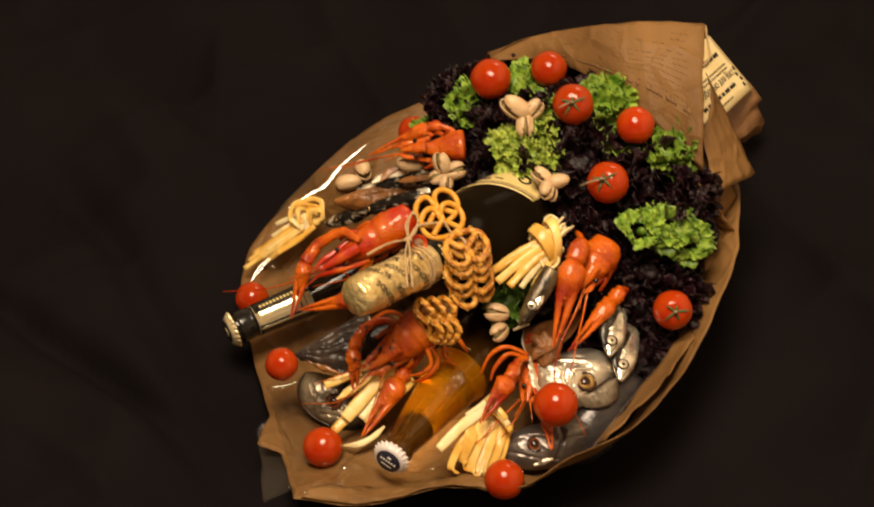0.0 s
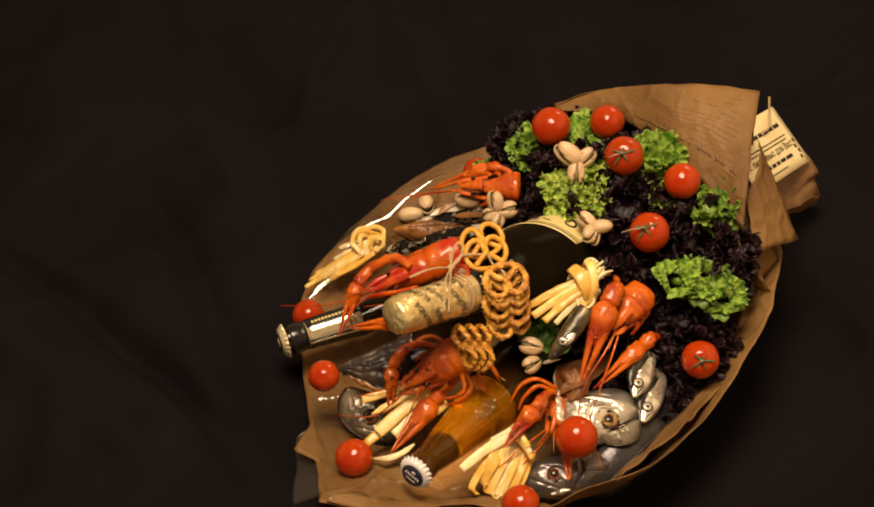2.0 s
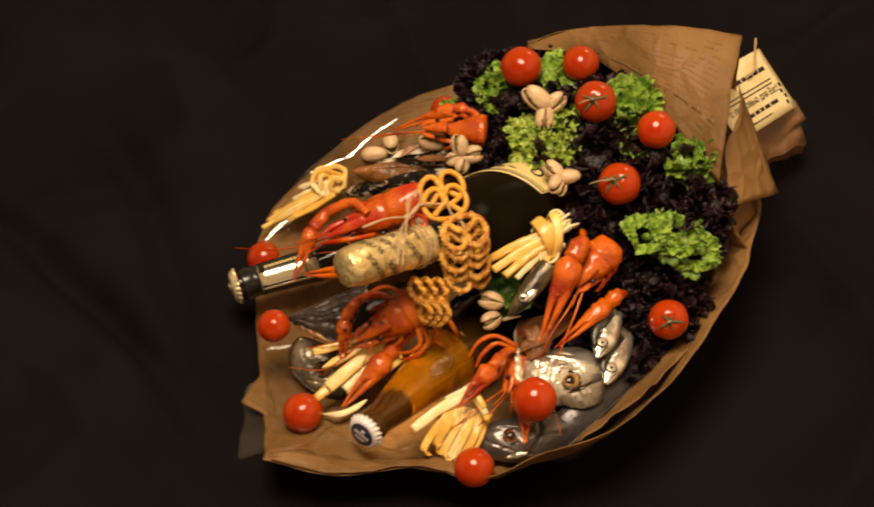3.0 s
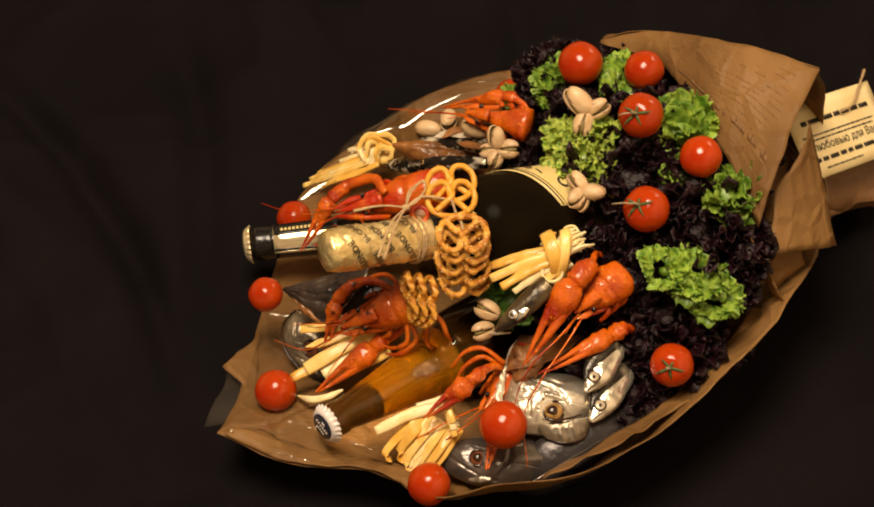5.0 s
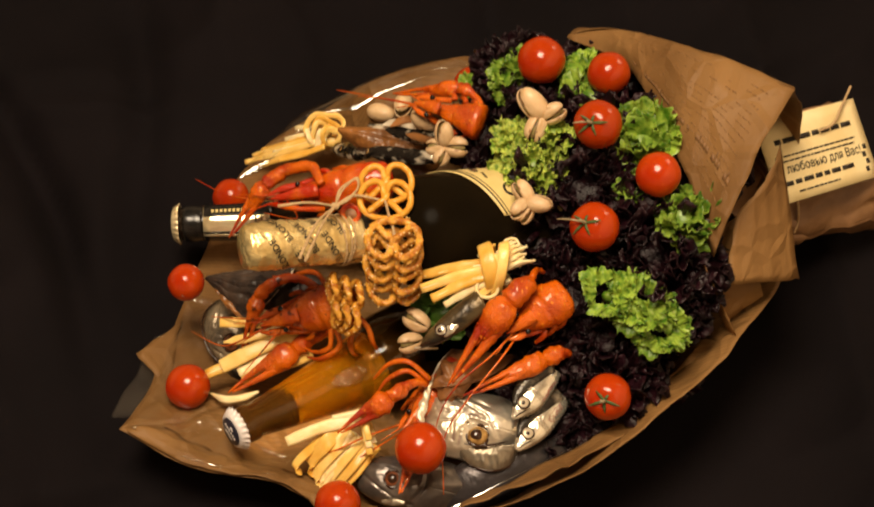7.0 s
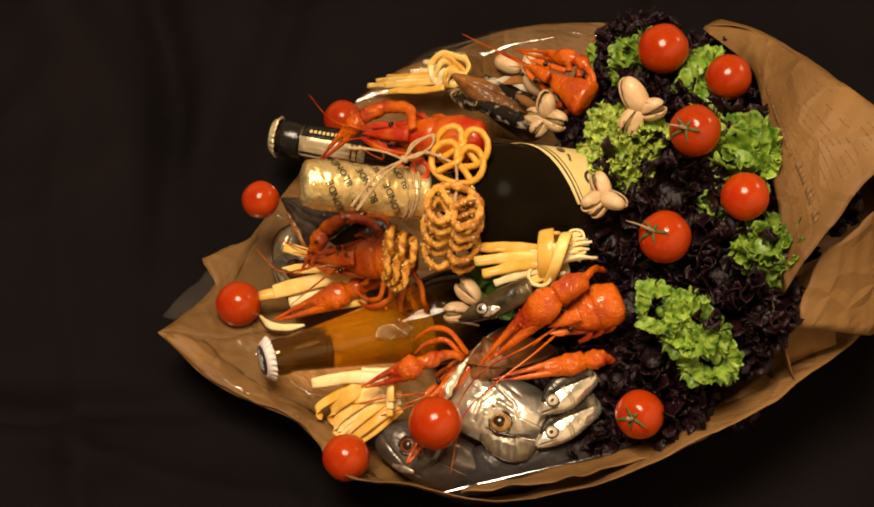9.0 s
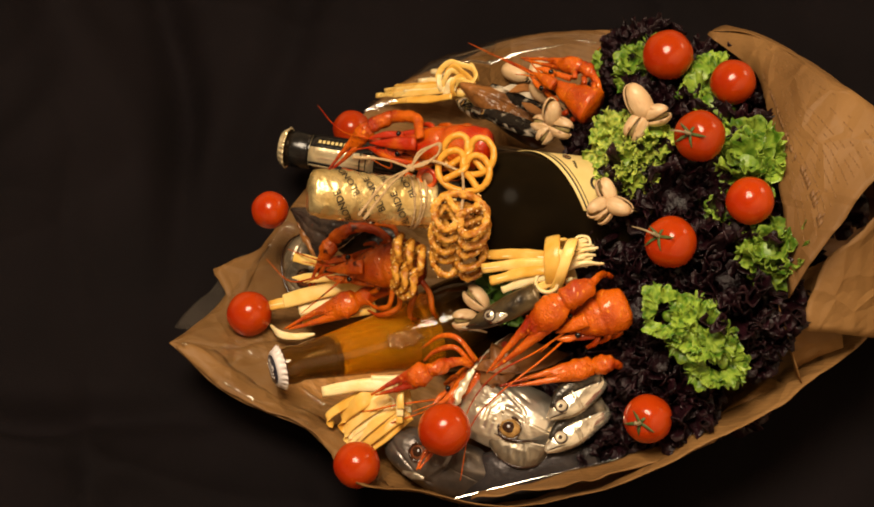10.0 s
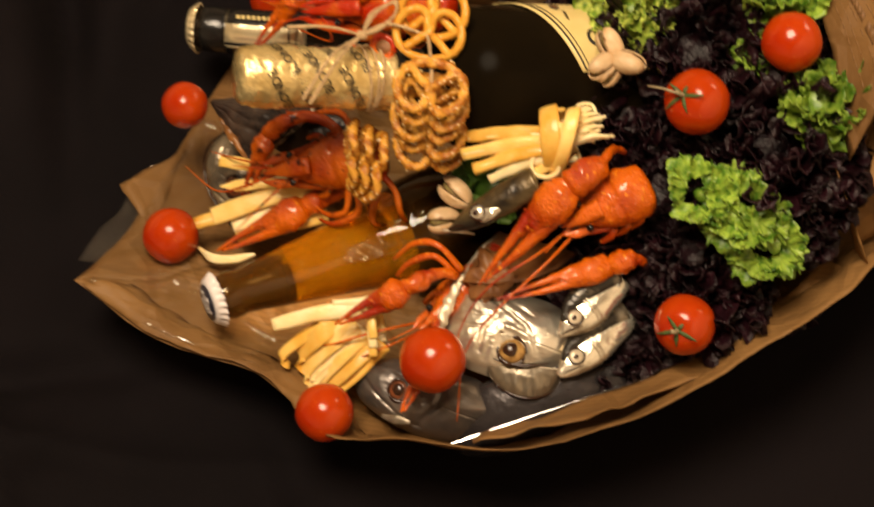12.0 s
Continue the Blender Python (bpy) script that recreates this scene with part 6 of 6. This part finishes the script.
ch1 = thing("cheese_bundle", (.045, -.02, .15), "bundle of smoked string cheese tied in a knot", "string cheese", "string cheese bundles")
for k, (a, b, m) in enumerate((((.006, -.034, .156), (.052, -.012, .174), CHEESE_SMOKED), ((.010, -.044, .154), (.052, -.016, .172), CHEESE), ((.020, -.047, .152), (.055, -.018, .170), CHEESE_SMOKED), ((.030, -.046, .149), (.058, -.020, .168), CHEESE_WHITE), ((.040, -.044, .148), (.060, -.020, .166), CHEESE), ((.014, -.032, .150), (.05, -.008, .168), CHEESE_WHITE))):
    stick(ch1, a, b, .0041 if k < 3 else .0032, .0030 if k < 3 else .0022, m)
BA = unit((.80, .55, .10))
BU = unit(V(-.0022, .0080, .0198) - BA * (V(-.0022, .0080, .0198) @ BA))
BW = np.cross(BA, BU)
band(ch1, (.0490, -.0120, .1645), BU, BW, BA + 0.25 * BU, .0195, .0145, .0058, CHEESE_SMOKED, -0.4, 5.4, .004)
band(ch1, (.0535, -.0090, .1650), unit(BU + 0.35 * BA), BW, unit(BA - 0.55 * BU), .0188, .0140, .0054, CHEESE, 0.6, 4.6, .006)
band(ch1, (.0520, -.0100, .1640), unit(BU - 0.5 * BA), BW, unit(BA + 0.6 * BU), .0165, .0125, .0036, CHEESE_WHITE, 2.0, 5.6, -.006)
rt = random.Random(21)
for k in range(26):
    f = (k * 7 % 26) / 25 - 0.5
    tip_ = V(.064, .007, .171) + V(.018, -.012, -.006) * f + V(0, 0, .004) * rt.uniform(-1, 1) + V(.006, .010, 0) * rt.uniform(-0.6, 0.6)
    root = V(.054, -.008, .168) + V(.012, -.010, -.004) * f * 0.8
    part("cheese_thread", sweep([root, (root + tip_) / 2 + V(rt.uniform(-.002, .002), 0, .004 + rt.uniform(-.002, .002)), tip_], [.0019, .0016, .0010], 14, 7), CHEESE_WHITE, ch1)
band(ch1, (.0555, -.0105, .1655), unit(BU + 0.2 * BA), BW, unit(BA + 0.15 * BU), .0200, .0150, .0040, CHEESE, -1.2, 3.0, -.008)
part("cheese_thread", sweep([(.0490, -.0240, .1690), (.0470, -.0300, .1640), (.0510, -.0340, .1600), (.0580, -.0320, .1590), (.0620, -.0270, .1620), (.0590, -.0220, .1680)], [.0012, .0015, .0015, .0012], 36, 8), CHEESE_WHITE, ch1)
q = V(.053, -.001, .172)
part("cheese_thread", sweep([q, q + V(-.002, .009, .003), q + V(.004, .014, .003), q + V(.010, .009, .001), q + V(.010, .002, -.001)], [.0008, .0010, .0010, .0008], 30, 7), CHEESE_WHITE, ch1)
ch2 = thing("cheese_bundle", (-.18, .115, .03), "bundle of pale string cheese tied in a knot by the film", "string cheese", "string cheese bundles")
for k, (a, b) in enumerate((((-.218, .100, .026), (-.165, .122, .056)), ((-.214, .108, .027), (-.165, .124, .058)), ((-.196, .118, .040), (-.164, .126, .060)), ((-.205, .096, .034), (-.162, .118, .056)), ((-.190, .096, .040), (-.155, .112, .060)), ((-.193, .130, .044), (-.160, .130, .062)), ((-.222, .094, .022), (-.168, .118, .052)), ((-.208, .088, .030), (-.160, .112, .054)), ((-.200, .104, .036), (-.158, .120, .060)))):
    stick(ch2, a, b, .0026, .0018, (CHEESE, CHEESE_SMOKED, CHEESE_WHITE)[k % 3])
cx, cy, cz = basis((-.05, -.45, .89), (.9, .3, .2))
for k, (ox, oy, ang, rad, half, m, span) in enumerate(((0, .001, 1.9, .0150, .0030, CHEESE, 3.4), (.001, -.001, 1.7, .0118, .0026, CHEESE_SMOKED, 3.0), (-.002, -.003, 2.2, .0100, .0026, CHEESE, 2.8), (.004, .003, 0.2, .0125, .0030, CHEESE, 2.6), (-.004, .000, 3.3, .0120, .0026, CHEESE_WHITE, 2.2),
                                                  (.010, -.014, 2.5, .0190, .0034, CHEESE_WHITE, 1.3), (.012, -.012, 2.1, .0150, .0032, CHEESE, 1.5), (.016, -.010, 2.6, .0170, .0026, CHEESE_SMOKED, 1.2))):
    line = []
    for q in np.linspace(0, 1, 12):
        g_ = ang + (q - 0.5) * span
        line.append(V(-.1610, .1270, .0560) + cx * (ox + rad * (1 + 0.16 * math.sin(2.6 * g_ + k * 2)) * math.cos(g_) * 0.95) + cy * (oy + rad * (1 + 0.16 * math.sin(3.1 * g_ + k)) * math.sin(g_)) + cz * (0.003 + 0.008 * math.sin(math.pi * q) - 0.0008 * k * (k < 5)))
    part("knot_band", ribbon(line, half * 0.85, .0010, unit(cz * 0.7 + 0.9 * (cx * math.cos(ang) + cy * math.sin(ang)))), m, ch2)
part("knot_core", blob((-.161, .127, .052), (cx * .011, cy * .011, cz * .006), 18, 12, 0.35, 140), CHEESE, ch2)
ch3 = thing("cheese_bundle", (-.10, -.095, .05), "fan of string cheese sticks beside the clear bottle", "string cheese", "string cheese bundles")
for k, (a, b, w, m) in enumerate((((-.129, -.125, .056), (-.074, -.066, .074), .0042, CHEESE_SMOKED), ((-.106, -.116, .062), (-.070, -.074, .078), .0040, CHEESE_WHITE), ((-.131, -.084, .070), (-.088, -.066, .082), .0036, CHEESE), ((-.102, -.118, .058), (-.062, -.080, .070), .0040, CHEESE), ((-.120, -.093, .066), (-.084, -.070, .078), .0040, CHEESE_WHITE))):
    stick(ch3, a, b, w * 1.15, .0026, m, 0.001)
for pts, half, m in ((((-.119, -.119, .0655), (-.104, -.104, .0740), (-.086, -.084, .0800), (-.070, -.066, .0820)), .0058, CHEESE), (((-.122, -.132, .0450), (-.108, -.136, .0520), (-.096, -.131, .0550), (-.086, -.121, .0570)), .0028, CHEESE_WHITE),
                     (((-.137, -.0885, .0730), (-.122, -.0840, .0770), (-.106, -.0790, .0800)), .0040, CHEESE), (((-.127, -.1010, .0690), (-.110, -.0920, .0750), (-.092, -.0800, .0790)), .0036, CHEESE)):
    part("cheese_flap", ribbon(pts, half, .0012, unit(V(-.66, .62, .38)), half < .004), m, ch3, "wide flat strip of cheese")
ch4 = thing("cheese_bundle", (-.01, -.14, .05), "bundle of string cheese tied in a loop near the paper edge", "string cheese", "string cheese bundles")
for k, (a, b, w, m) in enumerate((((-.040, -.160, .076), (-.002, -.126, .086), .0046, CHEESE_WHITE), ((-.016, -.134, .086), (.010, -.112, .090), .0042, CHEESE_WHITE))):
    stick(ch4, a, b, w, .0026, m)
rf = random.Random(31)
for k in range(13):
    f = ((k * 5) % 13) / 12
    a = V(-.012, -.134, .082) * (1 - f) + V(.020, -.132, .074) * f
    b = V(-.024, -.160, .062) * (1 - f) + V(.010, -.164, .052) * f + V(.6, .6, .2) * rf.uniform(-.010, .006)
    m_ = (a + b) / 2 + V(.0, -.4, .9) * (.003 + rf.uniform(-.002, .003)) + V(.6, -.6, 0) * rf.uniform(-.002, .002)
    e_ = b + V(.006, -.002, -.006) * rf.uniform(0.4, 1.2)
    part("cheese_flap", ribbon([a, m_, b, e_], rf.uniform(.0032, .0058), .0008, unit(V(-.62, .50, .30) + V(.2, .3, .6) * rf.uniform(-.35, .35))), (CHEESE_SMOKED, CHEESE, CHEESE, CHEESE_SMOKED, CHEESE_WHITE)[k % 5], ch4, "torn flap of pulled cheese")
for k in range(3):
    q = V(.010, -.128, .086) + V(.002, -.003, -.004) * k
    band(ch4, q, unit((.3, -.5, .8)), unit((-.62, .6, .4)), unit((.55, .6, .2)), .0085, .0135, .0026, (CHEESE, CHEESE_WHITE, CHEESE_SMOKED)[k], -0.6, 3.8, .004)


# ---- pistachios ----
def half_shell(sign):
    g = []
    for i in range(13):
        th = math.pi * (0.02 + 0.96 * i / 12)
        row = []
        for j in range(13):
            ph = math.pi * j / 12
            x, rr = math.cos(th) * 0.0105, math.sin(th) ** 0.9
            row.append((x, 0.0060 * rr * math.cos(ph) * (1 - 0.12 * math.cos(th)), sign * 0.0064 * rr * math.sin(ph)))
        g.append(row)
    v, f = sheet(g, 0.0009)
    a = radians(6.5) * sign
    c, s = math.cos(a), math.sin(a)
    x0 = v[:, 0] + 0.0105
    return np.c_[x0 * c - v[:, 2] * s - 0.0105, v[:, 1], x0 * s + v[:, 2] * c], f


pist = thing("pistachio", (0, 0, 0), "salted pistachio nut in a split beige shell", "pistachio", "pistachios in the bouquet")
for sgn in (1, -1):
    part("shell_half", half_shell(sgn), NUT, pist)
part("kernel", blob((0.0005, 0, 0), ((.0088, 0, 0), (0, .0046, 0), (0, 0, .0044)), 14, 10, 0.08, 200), KERNEL, pist, "brown-green kernel")


def nut_pose(c, axis, slit, s=1.0):
    x = unit(axis)
    y = unit(np.asarray(slit, float) - x * (x @ np.asarray(slit, float)))
    z = np.cross(x, y)
    m = Matrix(((x[0], y[0], z[0], c[0]), (x[1], y[1], z[1], c[1]), (x[2], y[2], z[2], c[2]), (0, 0, 0, 1)))
    return m @ Matrix.Scale(s, 4)


nuts = []
rn = random.Random(9)
fx, fy, fz = basis(FACE)
for center, spec in (((.036, .098, .212), ((143, 1.25, 0.75), (26, 1.05, 0.2), (268, 1.0, 0.45))),
                     ((-.033, .083, .156), ((118, 1.05, 0.9), (22, 0.95, 0.35), (205, 0.80, 0.1), (282, 0.78, 0.0))),
                     ((.055, .037, .190), ((132, 0.95, 0.2), (10, 0.92, 0.6), (236, 0.85, 1.1), (288, 0.90, 0.1)))):
    for ang, s, tilt in spec:
        a = radians(ang)
        out = fx * math.cos(a) + fy * math.sin(a)
        w_ = np.array([rn.uniform(-1, 1) for _ in range(3)])
        nuts.append((np.asarray(center) + out * 0.0084 * s + fz * 0.005 * tilt + w_ * 0.0010, out + fz * 0.55 * tilt + 0.30 * w_, fz * (1 - tilt * 0.6) + np.cross(fz, out) * tilt + 0.5 * w_[::-1], s * rn.uniform(0.96, 1.08)))
for c, ax, sl, s in (((-.1105, .1659, .080), (.25, -.9, .2), (1, .25, .1), 1.15), ((-.1241, .1542, .075), (1, .1, .1), (-.1, .83, .55), 1.15), ((-.0645, .1135, .1410), (1, .05, .12), (0, -.4, .9), 1.15), ((.010, -.050, .122), (-1, .1, .1), (0, -.6, .8), 1.0), ((.012, -.064, .113), (-.6, -.9, .3), (.3, -.6, .7), 0.95)):
    nuts.append((np.asarray(c), V(*ax), V(*sl), s))
for i, (c, ax, sl, s) in enumerate(nuts):
    if i == 0:
        pist.matrix_world = nut_pose(c, ax, sl, s)
    else:
        m = nut_pose(c, ax, sl, s)
        ob = copy_thing(pist, m)
        ob.matrix_basis = m


# ---- pretzels ----
def pretzel_shape(r, thick, rough):
    """One rope: two lobes above, the ends crossing in the middle and running down to the rim."""
    half = [(-.66, -.58), (-.34, -.24), (0, .08), (.06, .32), (.10, .60), (.30, .83), (.63, .79), (.93, .44), (1.0, -.04), (.85, -.48), (.46, -.77)]
    path = half + [(0, -.86)] + [(-x, y) for x, y in half[::-1]]
    pts = [(x * r, y * r * 0.86, thick * 0.4 * math.sin(i * 1.7)) for i, (x, y) in enumerate(path)]
    pts = [p if i > 2 else (p[0], p[1], thick * 0.8) for i, p in enumerate(pts)]
    return sweep(pts, thick, 130, 11, (0, 0, 1), 0.95, thick * rough, freq=420)


PRETZEL_MESH = mesh_of("pretzel", *pretzel_shape(.0182, .0024, 0.16), PRETZEL)
SALTED = pretzel_shape(.0182, .0027, 0.55)
SALTED_MESH = mesh_of("pretzel", *SALTED, PRETZEL_DARK)
rs = random.Random(77)
grains = []
for _ in range(90):
    p = SALTED[0][rs.randrange(len(SALTED[0]))]
    if p[2] > -0.0008:
        s_ = rs.uniform(0.00045, 0.0009)
        grains.append(blob(p, ((s_, 0, 0.3 * s_), (0, s_, 0), (0.2 * s_, 0, s_ * 0.8)), 5, 4))
SALT_MESH = mesh_of("salt", *join(*grains), SALT, False)


def pretzel(mesh, c, n, hint, label, salt=False):
    x, y, z = basis(n, hint)
    ob = new("pretzel", mesh)
    ob.matrix_world = Matrix(((x[0], y[0], z[0], c[0]), (x[1], y[1], z[1], c[1]), (x[2], y[2], z[2], c[2]), (0, 0, 0, 1)))
    if salt:
        g_ = new("salt", SALT_MESH)
        g_.parent = ob
    return tagged(ob, label, "pretzel", "pretzels on the string")


RT, UP, BK = unit((.905, .426, -.007)), unit((-.324, .698, .639)), unit((.277, -.576, .769))
W0 = V(-.0358, -.0120, .1945)
pretzel(PRETZEL_MESH, W0, BK, RT, "round golden pretzel tied on with twine")
pretzel(PRETZEL_MESH, W0 + UP * .0115 - BK * .0036 + RT * .0004, BK - 0.10 * RT, RT + 0.10 * UP, "round golden pretzel tied behind another")
for k in range(5):
    c = V(-.0160, -.0375, .1900) + V(.0009, -.0017, -.0109) * k + RT * .0014 * math.sin(k * 2.2)
    pretzel(SALTED_MESH, c, BK + 0.16 * UP + 0.14 * math.sin(k * 1.9) * RT, -RT + 0.12 * math.sin(k * 2.7) * UP, "glossy brown salted pretzel stacked on a string", True)
for k in range(3):
    c = V(-.0480, -.0600, .124) + BK * (.013 + .002 * k) + RT * (-.004 + .0066 * k) - UP * .0022 * k
    pretzel(SALTED_MESH, c, (0.20 + 0.14 * k) * BK - RT + 0.12 * (k - 1) * UP, -UP + 0.15 * math.sin(k * 3.0) * RT, "glossy brown salted pretzel hanging on edge", True)
cord = thing("pretzel_string", (-.03, -.02, .17), "jute string holding the pretzels", "twine")
part("strand", sweep([V(-.0640, -.0355, .1975), V(-.056, -.022, .199), W0 - RT * .004 + BK * .001, W0 + BK * .0036 - UP * .001, W0 - UP * .0145 + RT * .004 + BK * .0040, V(-.0185, -.0330, .1950), V(-.0150, -.0390, .186), V(-.012, -.046, .158), V(-.022, -.058, .140)], 0.0011, 60, 6, rough=0.0003, freq=800), TWINE, cord)
fc = V(-.0556, -.0278, .1850)
ring = [fc + fx * 0.0062 * math.cos(a) + fy * 0.0056 * math.sin(a) for a in np.linspace(0, 2 * math.pi, 16)]
pep = thing("pepper_ring", fc, "small red pepper slice at the foil neck", "pepper slice")
part("skin", sweep(ring, [0.0017, 0.0022, 0.0018], 40, 8), SHELL_RED, pep)
part("flesh", blob(fc, (fx * .0048, fy * .0043, fz * .0008), 18, 8, 0.15, 300), FLESH, pep, "pale seedy middle")
